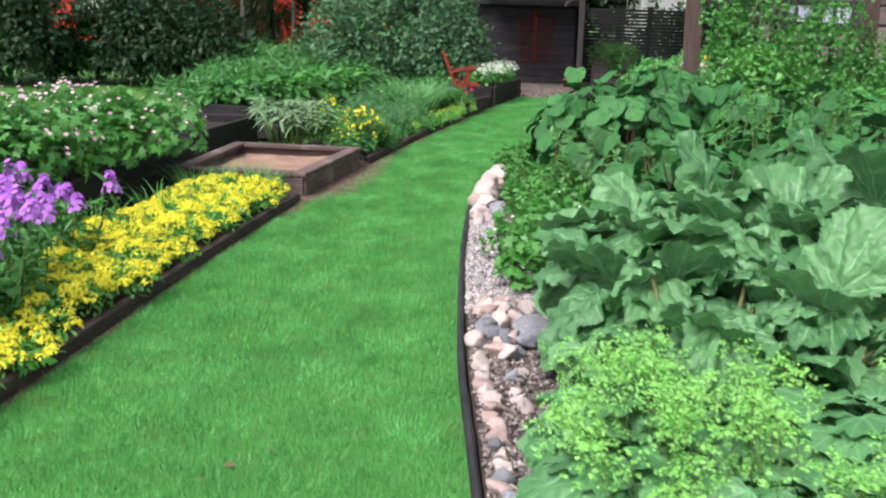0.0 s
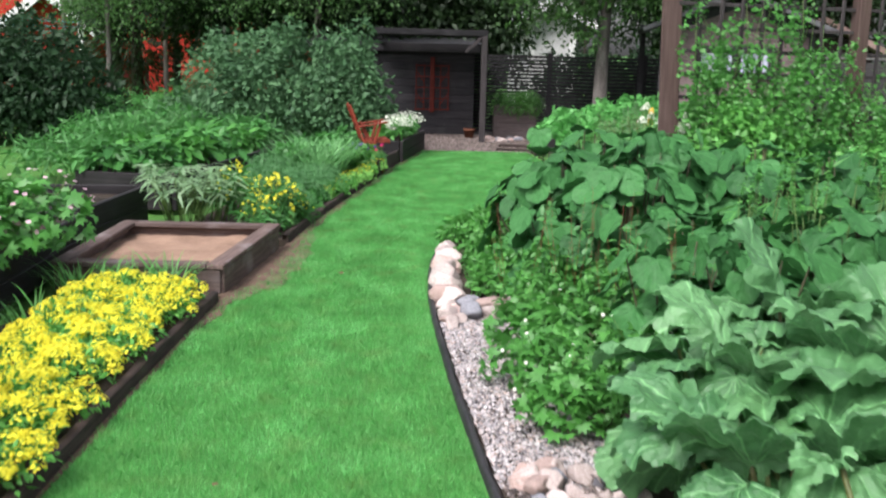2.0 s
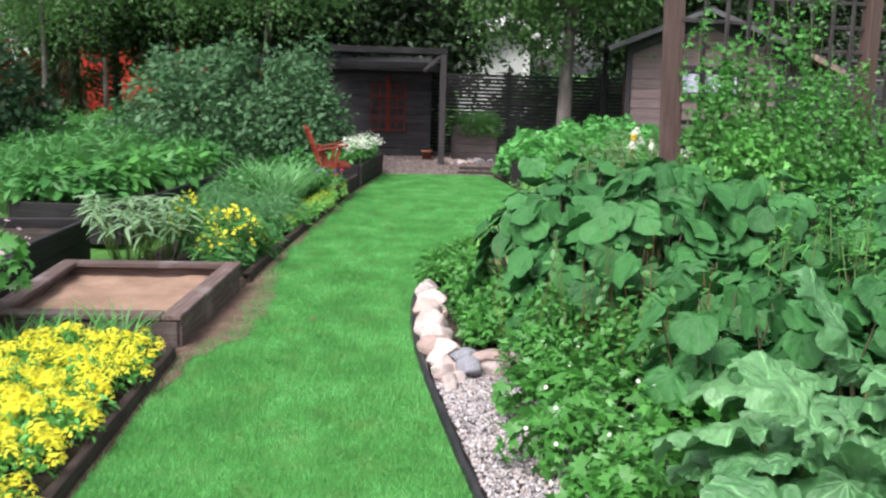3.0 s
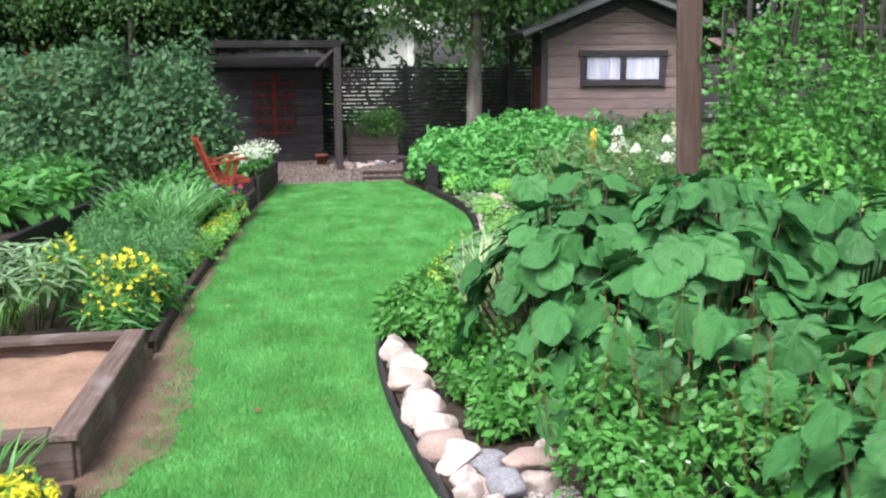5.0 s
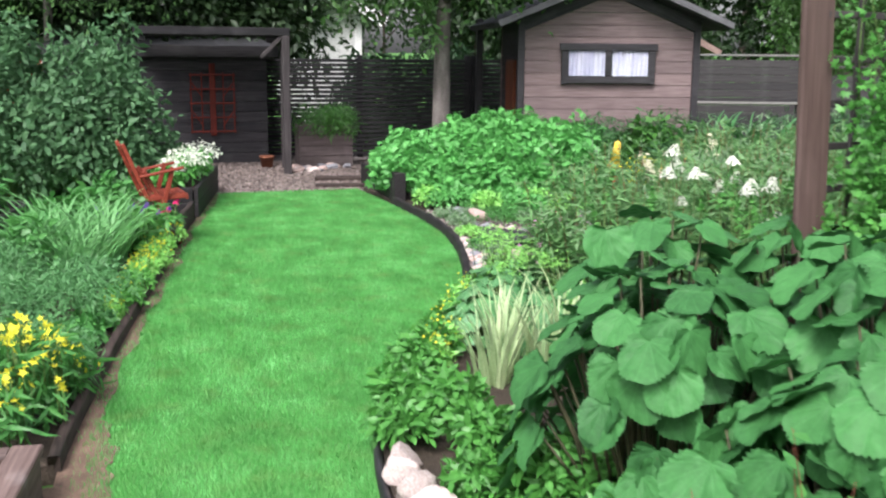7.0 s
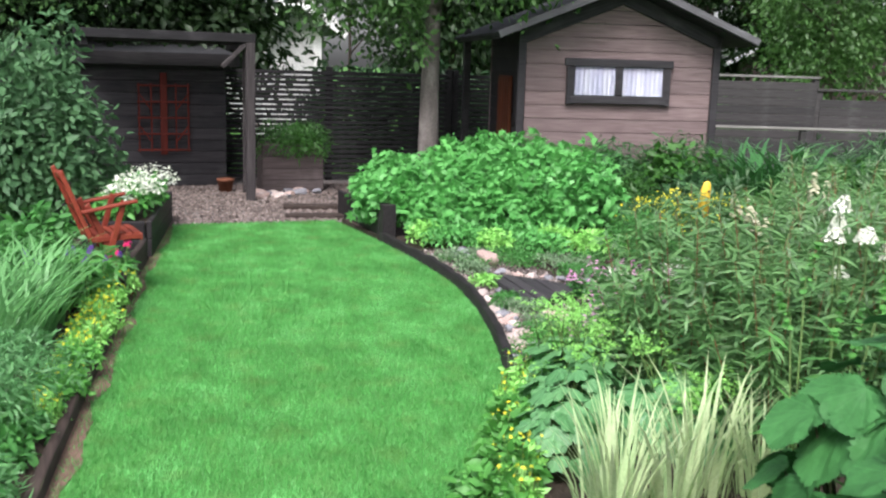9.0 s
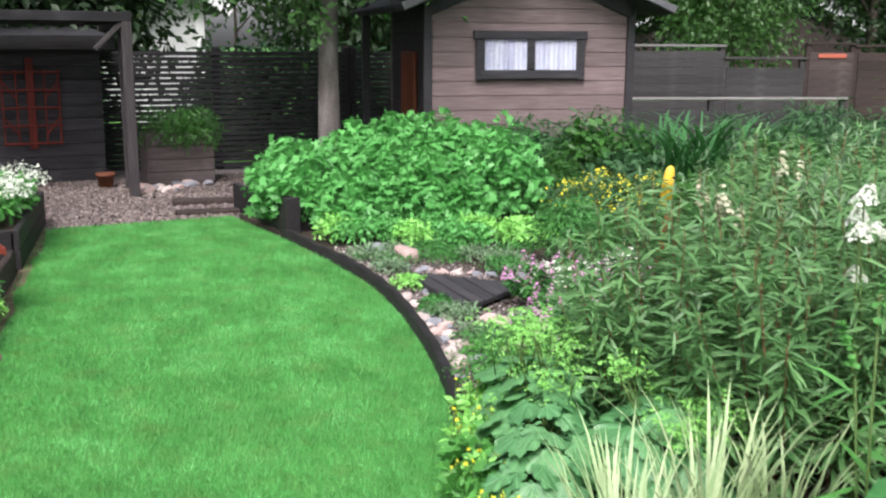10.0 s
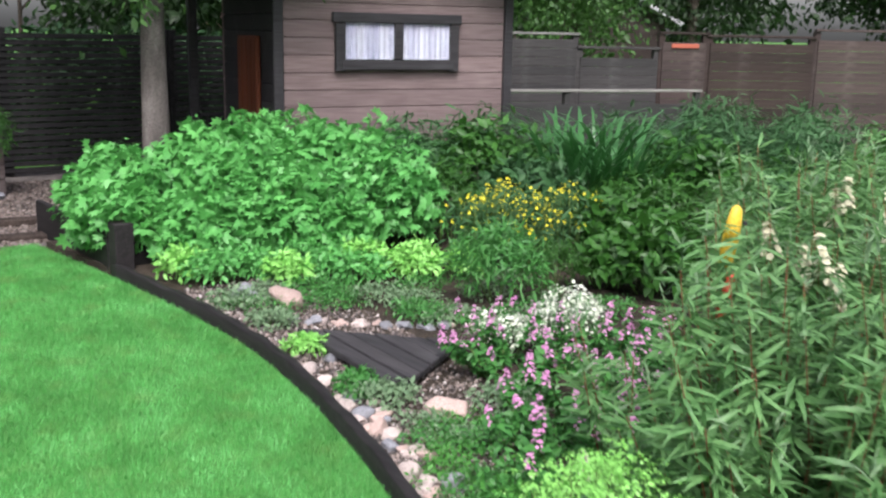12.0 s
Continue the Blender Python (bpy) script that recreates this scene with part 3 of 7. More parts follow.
wy = np.arange(6.6, 9.51, 0.03)
sheet("worn_earth", [(worn_edge_at(y), y) for y in wy] + [(left_edge(y) - (0.25 if 6.95 < y < 8.6 else 0.02), y) for y in wy[::-1]], 0.006, 0.01, M["bare"], label="bare trodden brown earth beside the sandbox", category="earth")
sheet("worn_edge", [(left_edge(y) - 0.01, y) for y in ys] + [(left_edge(y) + (0.045 + 0.04 * math.sin(y * 3.1) ** 2 + 0.02 * math.sin(y * 11) if y > 6.2 else 0.012 + 0.02 * math.sin(y * 3.1) ** 2), y) for y in ys[::-1]], 0.004, 0.01, M["bare"], label="bare trodden earth along the edging board", category="earth")
for name, a, b in (("border_bed", 0.7, 6.9), ("border_bed", 8.7, 16.6)):
    bed = [y for y in ys if a < y < b]
    sheet(name, [(left_edge(y) - 0.03, y) for y in bed] + [(left_edge(y) - 1.02, y) for y in bed[::-1]], 0.035, 0.08, M["soil"], label="dark garden soil of the flower border", category="soil")
sheet("planting_bed", [(2.9, 1.1), (4.6, 4.0), (5.2, 8.0), (8.4, 11.0), (8.6, 18.3), (2.2, 16.5)] + [(right_edge(y) + 0.04, y) for y in ys[::-1] if y > 1.0], 0.03, 0.075, M["soil"], label="dark garden soil of the planting bed", category="soil")
sheet("gravel_yard", [(-0.9, 16.52), (4.05, 16.52), (4.05, 20.9), (-0.9, 20.9)], -0.004, 0.04, M["gravel_bed"], label="brownish gravel yard before the shed", category="gravel")


def ribbon(name, pts, width, z0, z1, mat, label, category, rounded=0.008):
    """A kerb of the given width and height along a line on the ground."""
    P = np.array(pts, float)
    T = unit(np.gradient(P, axis=0))
    S = np.stack([T[:, 1], -T[:, 0]], 1)
    prof = [(-0.5, z0), (-0.5, z1 - rounded), (-0.5 + rounded / width, z1), (0.5 - rounded / width, z1), (0.5, z1 - rounded), (0.5, z0)]
    V, F, k = [], [], len(prof)
    for i in range(len(P)):
        wob = 0.006 * math.sin(i * 1.7) + 0.004 * math.sin(i * 0.6)
        for o, z in prof:
            V.append((*(P[i] + S[i] * o * width), z + (wob if z > z0 else 0)))
    for i in range(len(P) - 1):
        for j in range(k - 1):
            a, b = i * k + j, i * k + j + 1
            F += [(a, b, a + k), (b, b + k, a + k)]
    for e in (0, (len(P) - 1) * k):
        F += [(e, e + j, e + j + 1) for j in range(1, k - 1)]
    ob = put(name, tri_mesh(name, V, F), mat)
    return tagged(ob, label, category, "", "structure")


yy = np.arange(-5.0, 9.55, 0.1)
ribbon("lawn_edging", [(right_edge(y) + 0.015, y) for y in yy], 0.035, -0.03, 0.045, M["edging"], "black plastic lawn edging with a rounded top", "edging", 0.014)
yy = np.arange(9.5, 15.4, 0.1)
ribbon("lawn_board", [(right_edge(y) + 0.02, y) for y in yy], 0.05, -0.03, 0.085, M["black_board"], "black curved edging board round the lawn", "edging")
for a, b, top in ((-5.0, 6.95, 0.075), (8.75, 13.3, 0.075), (13.15, 14.9, 0.19)):
    yy = np.arange(a, b, 0.2)
    ribbon("border_board", [(left_edge(y) - 0.03, y) for y in yy], 0.05, -0.03, top, M["dark_kerb"], "dark weathered wooden edging board of the border", "edging")

# ---- raised beds on the side of the border ----
def board_between(name, p, q, thick, z0, z1, mat, parent, bev=0.006):
    """One upright board from p to q, in the parent's frame."""
    (x0, y0), (x1, y1) = p, q
    ln = math.hypot(x1 - x0, y1 - y0)
    bm = box_bm(thick, ln, z1 - z0, (0, 0, 0), bev)
    a = math.degrees(math.atan2(y1 - y0, x1 - x0)) - 90
    return part(name, bm, mat, parent, "", pose((x0 + x1) / 2, (y0 + y1) / 2, (z0 + z1) / 2, 0, 0, a))


def raised_bed(corners, h, fill, label, fill_mat):
    cx, cy = (sum(c[i] for c in corners) / len(corners) for i in (0, 1))
    t = thing("raised_bed", cx, cy, 0, 0, label, "raised bed", "raised garden beds")
    c = [(x - cx, y - cy) for x, y in corners]
    for i in range(len(c)):
        p, q = c[i], c[(i + 1) % len(c)]
        if i % 2:
            d = unit(np.array(q) - np.array(p)) * 0.03
            p, q = (p[0] + d[0], p[1] + d[1]), (q[0] - d[0], q[1] - d[1])
        for k in range(2):
            board_between("board", p, q, 0.045, h * k / 2 + 0.002, h * (k + 1) / 2 - 0.002, M["black_board"], t)
    bm = bmesh.new()
    f = bm.faces.new([bm.verts.new((x * 0.97, y * 0.97, fill)) for x, y in c])
    if f.normal.z < 0:
        f.normal_flip()
    bmesh.ops.subdivide_edges(bm, edges=bm.edges[:], cuts=12, use_grid_fill=True)
    for v in bm.verts:
        v.co.z += 0.02 * noise.noise((v.co.x * 5, v.co.y * 5, 1))
    part("earth", bm, fill_mat, t)
    return t


raised_bed([(-2.42, 2.4), (-2.34, 8.15), (-3.4, 8.15), (-3.5, 2.4)], 0.33, 0.30, "black-stained board bed full of pink cranesbill", M["soil"])
raised_bed([(-2.36, 8.25), (-2.22, 9.55), (-3.2, 9.5), (-3.36, 8.25)], 0.35, 0.27, "black-stained board bed filled with dark empty soil", M["soil"])
raised_bed([(-2.13, 10.3), (-1.38, 14.0), (-2.35, 14.2), (-3.1, 10.5)], 0.35, 0.30, "black-stained board bed planted with leafy vegetables", M["soil"])
raised_bed([(0.06, 14.92), (0.42, 16.85), (-0.12, 16.95), (-0.44, 15.0)], 0.30, 0.26, "black-stained board bed with white flowers", M["soil"])

# ---- sandbox ----
def sandbox():
    c = [(-1.11, 6.98), (-0.92, 8.56), (-2.16, 8.60), (-2.22, 7.02)]
    cx, cy = -1.6, 7.8
    t = thing("sandbox", cx, cy, 0, 0, "weathered brown wooden sandbox full of sand", "sandbox")
    p = [(x - cx, y - cy) for x, y in c]
    inset = [(x * 0.95, y * 0.95) for x, y in p]
    for i in range(4):
        a, b = inset[i], inset[(i + 1) % 4]
        board_between("side_board", a, b, 0.045, 0.0, 0.165, M["sandbox"], t)
    wide = 0.115
    for i in range(4):
        a, b = np.array(p[i]), np.array(p[(i + 1) % 4])
        d = unit(b - a)
        nrm = np.array([-d[1], d[0]])
        if i % 2:
            a, b = a + d * wide, b - d * wide
        m = (a + b) / 2 + nrm * wide / 2
        ln = np.linalg.norm(b - a)
        bm = box_bm(wide, ln, 0.035, (0, 0, 0), 0.006)
        part("rim_board", bm, M["sandbox"], t, "", pose(m[0], m[1], 0.1845, 0, 0, math.degrees(math.atan2(d[1], d[0])) - 90))
    bm = bmesh.new()
    f = bm.faces.new([bm.verts.new((x * 0.93, y * 0.93, 0.10)) for x, y in p])
    bmesh.ops.subdivide_edges(bm, edges=bm.edges[:], cuts=24, use_grid_fill=True)
    for v in bm.verts:
        v.co.z += 0.022 * noise.noise((v.co.x * 4, v.co.y * 4, 3)) + 0.012 * noise.noise((v.co.x * 13, v.co.y * 13, 5))
    for f in bm.faces:
        f.smooth = True
    part("sand_filling", bm, M["sand"], t, "trodden pale brown sand")


sandbox()

# ---- stones and gravel along the lawn ----
def stone_mesh(seed, rough=0.42):
    bm = bmesh.new()
    bmesh.ops.create_icosphere(bm, subdivisions=3, radius=1.0)
    cuts = random.Random(seed + 90)
    for _ in range(8):
        d = Vector((cuts.gauss(0, 1), cuts.gauss(0, 1), cuts.gauss(0, 0.7))).normalized()
        lim = cuts.uniform(0.42, 0.74)
        for v in bm.verts:
            over = v.co.dot(d) - lim
            if over > 0:
                v.co -= d * over * 0.92
    for v in bm.verts:
        d = noise.noise(v.co * 0.95 + Vector((seed * 3.1, seed, 0)))
        e = noise.noise(v.co * 2.1 + Vector((seed * 1.3, 0, seed)))
        v.co *= 1.16 + rough * 0.6 * d + 0.17 * e + 0.06 * noise.noise(v.co * 5)
    for f in bm.faces:
        f.smooth = True
    me = bpy.data.meshes.new("stone")
    bm.to_mesh(me)
    bm.free()
    return me


STONES = {k: [stone_mesh(i + 7 * j) for i in range(4)] for j, k in enumerate(("white", "pink", "grey"))}
for k, mes in STONES.items():
    for me in mes:
        me.materials.append(M["stone_" + k])
WORDS = {"white": "pale rounded fieldstone", "pink": "pinkish rounded granite stone", "grey": "grey rounded fieldstone"}
stone_no = [0]


def stone(x, y, r, tone, flat=0.65, z=0.03, longer=1.25, where="beside the lawn edging"):
    i = stone_no[0]
    stone_no[0] += 1
    ob = new("stone", STONES[tone][i % 4])
    a = (i * 67) % 360
    ob.matrix_basis = pose(x, y, z + r * flat * 0.45, 8 * math.sin(i), 8 * math.cos(i * 2.3), a) @ Matrix.Diagonal((r * longer, r, r * flat, 1))
    tagged(ob, WORDS[tone] + " lying " + where, "stone", "stones beside the lawn")
    return ob


srng = random.Random(4)
tones = ["white", "white", "pink", "white", "grey"]
y = 1.6
while y < 3.35:
    stone(right_edge(y) + 0.095 + srng.uniform(-0.01, 0.03), y, srng.uniform(0.032, 0.045), srng.choice(tones), 0.85)
    if srng.random() < 0.55:
        stone(right_edge(y) + 0.24 + srng.uniform(-0.03, 0.05), y + 0.04, srng.uniform(0.026, 0.042), srng.choice(tones))
    y += 0.082
for i in range(50):
    y = 3.35 + 0.75 * srng.random()
    off = 0.09 + 0.42 * srng.random()
    stone(right_edge(y) + off, y, srng.uniform(0.026, 0.05), srng.choice(["white", "pink", "grey", "white", "grey"]), 0.82, z=0.03 + 0.03 * srng.random())
stone(0.74, 3.62, 0.10, "grey", 0.8)
for y, r, t in ((6.18, 0.06, "white"), (6.28, 0.055, "pink"), (6.40, 0.06, "white"), (6.52, 0.07, "white"), (6.68, 0.10, "white"), (6.86, 0.11, "pink"), (7.04, 0.11, "white"), (7.24, 0.12, "white"), (7.46, 0.11, "white"), (7.66, 0.10, "pink"), (7.85, 0.10, "white"), (8.04, 0.095, "white"), (8.22, 0.09, "white"), (8.38, 0.085, "white")):
    stone(right_edge(y) + 0.045 + r * 0.8, y, r * 0.82, t, 0.95, 0.03, 1.35)
for x, y, r, t in ((0.46, 6.62, 0.085, "grey"), (0.60, 6.60, 0.085, "pink"), (0.70, 6.68, 0.075, "white"), (0.45, 6.40, 0.08, "grey"), (0.60, 6.42, 0.07, "white"), (0.37, 6.30, 0.05, "white"), (0.36, 6.47, 0.05, "pink")):
    stone(x, y, r, t, 0.75)


def gravel(name, outline_fn, n, size, mat, label, z=0.03):
    P = outline_fn(n)
    P[:, 2] = z + 0.006 * rng.random(len(P))
    T = 0.8 * np.array([(1, 0, 0.1), (-0.5, 0.8, 0), (-0.6, -0.7, 0.1), (0.1, 0.1, 0.9), (0.3, -0.9, -0.1)])
    F = np.array([(0, 1, 3), (1, 2, 3), (2, 4, 3), (4, 0, 3)])
    vf = scatter((T, F), P, unit(np.array([0, 0, 1.0]) + 0.5 * rng.normal(size=P.shape)), size * (0.5 + 0.8 * rng.random(len(P))))
    return tagged(put(name, tri_mesh(name, *vf), mat), label, "gravel", "", "stuff")


def strip_points(n):
    y = 4.0 + 2.4 * rng.random(n)
    x = np.array([right_edge(v) for v in y]) + 0.04 + (0.46 - 0.06 * np.sin(y)) * rng.random(n)
    return np.stack([x, y, 0 * x], 1)


def yard_points(n):
    return np.stack([-0.3 + 3.6 * rng.random(n), 16.55 + 3.2 * rng.random(n), np.zeros(n)], 1)


def near_points(n):
    y = 1.2 + 2.9 * rng.random(n)
    return np.stack([right_edge(y) + 0.05 + 0.42 * rng.random(n), y, 0 * y], 1)


gravel("stone_chippings", near_points, 7000, 0.013, M["gravel_dark"], "dark grey and reddish chippings between the stones")
gravel("gravel_strip", strip_points, 11000, 0.013, M["gravel"], "grey and white gravel strip beside the lawn edging")
gravel("yard_gravel", yard_points, 14000, 0.022, M["gravel_brown"], "brown gravel of the yard before the shed", 0.0)

# ---- playhouse with its gable wall, window and roof ----
def playhouse():
    W, D, EAVE, APEX = 2.16, 2.05, 2.06, 2.50
    a = math.degrees(math.atan2(-0.235, 1.174))
    t = thing("playhouse", 4.17, 16.64, 0, a, "small brown wooden playhouse with black trim and a dark felt roof", "playhouse")
    # gable boards, each cut to the slope
    bh, y0 = 0.148, 0.0
    wall = part("gable_wall", box_bm(W - 0.1, 0.03, EAVE, (W / 2, 0.045, EAVE / 2)), M["house"], t)
    k = 0
    z = 0.05
    while z < APEX - 0.02:
        z1 = min(z + bh - 0.008, APEX)
        def half(h):
            return W / 2 if h <= EAVE else max(0.02, W / 2 * (APEX - h) / (APEX - EAVE))
        bm = bmesh.new()
        lo, hi = half(z), half(z1)
        vs = [(-lo, z), (lo, z), (hi, z1), (-hi, z1)]
        fr = [bm.verts.new((W / 2 + x, 0.0, h)) for x, h in vs]
        bk = [bm.verts.new((W / 2 + x, 0.028, h)) for x, h in vs]
        bm.faces.new(fr)
        bm.faces.new(bk[::-1])
        for i in range(4):
            bm.faces.new((fr[i], bk[i], bk[(i + 1) % 4], fr[(i + 1) % 4]))
        bmesh.ops.recalc_face_normals(bm, faces=bm.faces[:])
        part("plank", bm, M["house"], wall)
        z += bh
        k += 1
    # corner trim
    for x in (-0.035, W + 0.035):
        part("corner_trim", box_bm(0.085, 0.05, EAVE + 0.02, (x, -0.012, EAVE / 2), 0.006), M["trim"], t)
    # side walls: a dark recess with a door on one, boards on the other
    part("side_wall", box_bm(0.05, D - 0.1, EAVE, (W - 0.02, D / 2 + 0.05, EAVE / 2)), M["house"], t)
    part("back_wall", box_bm(W - 0.1, 0.05, EAVE, (W / 2, D - 0.03, EAVE / 2)), M["house"], t)
    # the porch wall has the shed's black, darker than the other walls
    dark = part("porch_wall", box_bm(0.05, D - 0.15, EAVE, (0.10, D / 2 + 0.05, EAVE / 2)), M["shed"], t, "dark porch wall of level planks")
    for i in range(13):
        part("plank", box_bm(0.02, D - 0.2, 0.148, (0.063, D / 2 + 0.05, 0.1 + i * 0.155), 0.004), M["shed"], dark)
    door = part("door", box_bm(0.03, 0.62, 1.45, (0.030, 1.05, 0.80), 0.006), M["door"], t, "red-brown plank door")
    for i in range(4):
        part("plank", box_bm(0.014, 0.14, 1.40, (0.010, 0.83 + i * 0.148, 0.80), 0.003), M["door"], door)
    part("porch_post", box_bm(0.09, 0.09, EAVE + 0.05, (-0.28, D - 0.1, EAVE / 2), 0.008), M["trim"], t)
    # roof
    ov, ovf, th = 0.37, 0.34, 0.05
    slope = math.atan2(APEX - EAVE, W / 2)
    ln = (W / 2 + ov) / math.cos(slope)
    for s in (-1, 1):
        rot = Matrix.Rotation(s * slope, 4, "Y")
        cx = W / 2 + s * (W / 2 + ov) / 2
        cz = APEX + 0.05 - (W / 2 + ov) / 2 * math.tan(slope)
        part("roof_side", box_bm(ln, D + 2 * ovf, th, (0, 0, 0), 0.006), M["roof"], t, "", Matrix.Translation((cx, D / 2, cz)) @ rot)
        part("barge_board", box_bm(ln, 0.03, 0.075, (0, 0, 0.0), 0.005), M["barge"], t, "grey weathered barge board", Matrix.Translation((cx, -ovf - 0.017, cz)) @ rot)
        part("rake_board", box_bm(ln - 0.30, 0.03, 0.15, (-s * 0.13, 0, -0.13), 0.004), M["shed"], t, "black board under the roof edge", Matrix.Translation((cx, -0.022, cz)) @ rot)
        part("soffit", box_bm(ln - 0.02, D + 2 * ovf - 0.04, 0.02, (0, 0, -0.04)), M["shed"], t, "", Matrix.Translation((cx, D / 2, cz)) @ rot)
    part("ridge_cap", box_bm(0.14, D + 2 * ovf, 0.03, (W / 2, D / 2, APEX + 0.085), 0.01), M["roof"], t)
    # window with two casements, glass and curtains
    wx0, wx1, wz0, wz1 = 0.47, 1.66, 1.24, 1.74
    win = part("window", box_bm(wx1 - wx0 - 0.1, 0.02, wz1 - wz0 - 0.1, ((wx0 + wx1) / 2, -0.004, (wz0 + wz1) / 2)), M["shed"], t, "black-framed window of two panes with pale curtains")
    part("lintel", box_bm(wx1 - wx0 + 0.05, 0.05, 0.085, ((wx0 + wx1) / 2, -0.035, wz1 - 0.04), 0.006), M["trim"], win)
    part("sill", box_bm(wx1 - wx0 - 0.10, 0.06, 0.085, ((wx0 + wx1) / 2, -0.035, wz0 + 0.055), 0.006), M["trim"], win)
    for x in (wx0 + 0.045, wx1 - 0.045):
        part("window_frame", box_bm(0.09, 0.045, wz1 - wz0 - 0.09, (x, -0.034, (wz0 + wz1) / 2 - 0.045), 0.006), M["trim"], win)
    part("mullion", box_bm(0.085, 0.04, wz1 - wz0 - 0.18, ((wx0 + wx1) / 2, -0.034, (wz0 + wz1) / 2 + 0.02), 0.005), M["trim"], win)
    mid = (wx0 + wx1) / 2
    for a0, a1 in ((wx0 + 0.09, mid - 0.043), (mid + 0.043, wx1 - 0.09)):
        pane = part("pane", box_bm(a1 - a0, 0.006, 0.32, ((a0 + a1) / 2, -0.045, 1.50)), M["glass"], win, "clear window glass")
        pane.visible_shadow = False
        # gathered cloth
        n, V, F = 40, [], []
        for i in range(n + 1):
            x = a0 + (a1 - a0) * i / n
            d = 0.006 * math.sin(i * 1.35) + 0.003 * math.sin(i * 0.6)
            V += [(x, -0.026 + d, 1.345), (x, -0.026 + d, 1.655)]
        for i in range(n):
            F += [(2 * i, 2 * i + 2, 2 * i + 1), (2 * i + 1, 2 * i + 2, 2 * i + 3)]
        put("curtain", tri_mesh("curtain", V, F, True), M["curtain"], win, "pale blue and white gathered curtain")


playhouse()

# ---- black shed with its arbour ----
def shed():
    t = thing("garden_shed", 0.3, 19.75, 0, 0, "black-stained board shed with an arbour before it", "shed")
    x0, x1 = -1.9, 1.12
    wall = part("wall", box_bm(x1 - x0, 0.04, 1.62, ((x0 + x1) / 2, 0.03, 0.81)), M["shed"], t)
    for i in range(11):
        part("plank", box_bm(x1 - x0, 0.02, 0.14, ((x0 + x1) / 2, 0.0, 0.08 + i * 0.147), 0.004), M["shed"], wall)
    part("side_wall", box_bm(0.05, 2.0, 1.62, (x1 - 0.03, 1.06, 0.81)), M["shed"], t)
    part("roof", box_bm(x1 - x0 + 0.3, 2.3, 0.05, (0, 0, 0), 0.006), M["roof"], t, "", pose((x0 + x1) / 2, 1.0, 1.72, 4, 0, 0))
    part("fascia", box_bm(x1 - x0 + 0.3, 0.03, 0.16, ((x0 + x1) / 2, -0.17, 1.60), 0.005), M["shed"], t)
    # arbour
    part("beam", box_bm(1.95, 0.09, 0.10, (0.25, -1.52, 1.86), 0.006), M["fence"], t)
    for x in (1.17, -0.62):
        part("cross_beam", box_bm(0.08, 1.6, 0.09, (x, -0.72, 1.77), 0.006), M["fence"], t)
    for x in (1.17,):
        part("arbour_post", box_bm(0.10, 0.10, 1.81, (x, -1.52, 0.905), 0.008), M["greywood"], t)
    part("brace", box_bm(0.05, 0.045, 0.42, (0, 0, 0), 0.005), M["greywood"], t, "", pose(1.00, -1.52, 1.68, 0, 45, 0))
    for i in range(5):
        part("rafter", box_bm(1.85, 0.05, 0.05, (0.25, -1.35 + i * 0.28, 1.82), 0.004), M["shed"], t)
    for i in range(6):
        part("roof_board", box_bm(1.95, 0.15, 0.022, (0.25, -1.38 + i * 0.235, 1.858), 0.004), M["roof"], t)
    lat = part("side_trellis", box_bm(0.03, 0.04, 1.7, (1.20, -0.9, 0.87), 0.004), M["greywood"], t)
    for i in range(15):
        part("slat", box_bm(0.018, 0.55, 0.03, (1.22, -1.18, 0.30 + i * 0.10), 0.003), M["greywood"], lat)


shed()


def red_lattice():
    t = thing("red_trellis", 0.64, 19.69, 0.42, 0, "red-painted wooden wall trellis on the black shed wall", "trellis")
    part("upright", box_bm(0.085, 0.02, 1.02, (0, 0, 0.50), 0.004), M["redlattice"], t)
    for x in (-0.30, -0.15, 0.15, 0.30):
        part("upright", box_bm(0.02, 0.014, 0.86, (x, 0.004, 0.45), 0.003), M["redlattice"], t)
    for z in (0.05, 0.25, 0.45, 0.65, 0.85):
        part("crossbar", box_bm(0.64, 0.014, 0.022, (0, -0.012, z), 0.003), M["redlattice"], t)
    for s in (-1, 1):
        for z in (0.15, 0.55):
            part("diagonal", box_bm(0.018, 0.012, 0.27, (0, 0, 0), 0.003), M["redlattice"], t, "", pose(s * 0.225, -0.013, z + 0.1, 0, s * 36, 0))


red_lattice()


# ---- fences: every slat a board of its own ----
def slat_fence(name, p, q, z0, z1, pitch, board, mat, label, post_every=1.8, post_mat=None, top=None):
    (x0, y0), (x1, y1) = p, q
    ln = math.hypot(x1 - x0, y1 - y0)
    a = math.degrees(math.atan2(y1 - y0, x1 - x0))
    t = thing(name, x0, y0, 0, a, label, "fence")
    me = bpy.data.meshes.new("slat")
    bm = box_bm(ln, 0.022, board, (ln / 2, 0, 0), 0.003)
    bm.to_mesh(me)
    bm.free()
    z = z0 + board / 2
    while z + board / 2 <= z1:
        put("slat", me, mat, t, "", pose(0, 0, z))
        z += pitch
    k = max(1, round(ln / post_every))
    pm = bpy.data.meshes.new("post")
    bm = box_bm(0.09, 0.09, z1 + 0.02, (0, 0.05, (z1 + 0.02) / 2), 0.008)
    bm.to_mesh(pm)
    bm.free()
    for i in range(k + 1):
        put("post", pm, post_mat or mat, t, "", pose(i * ln / k, 0.008, 0))
    if top:
        part("top_rail", box_bm(ln + 0.1, 0.08, 0.035, (ln / 2, 0.02, z1 + 0.04), 0.005), top, t)
    return t


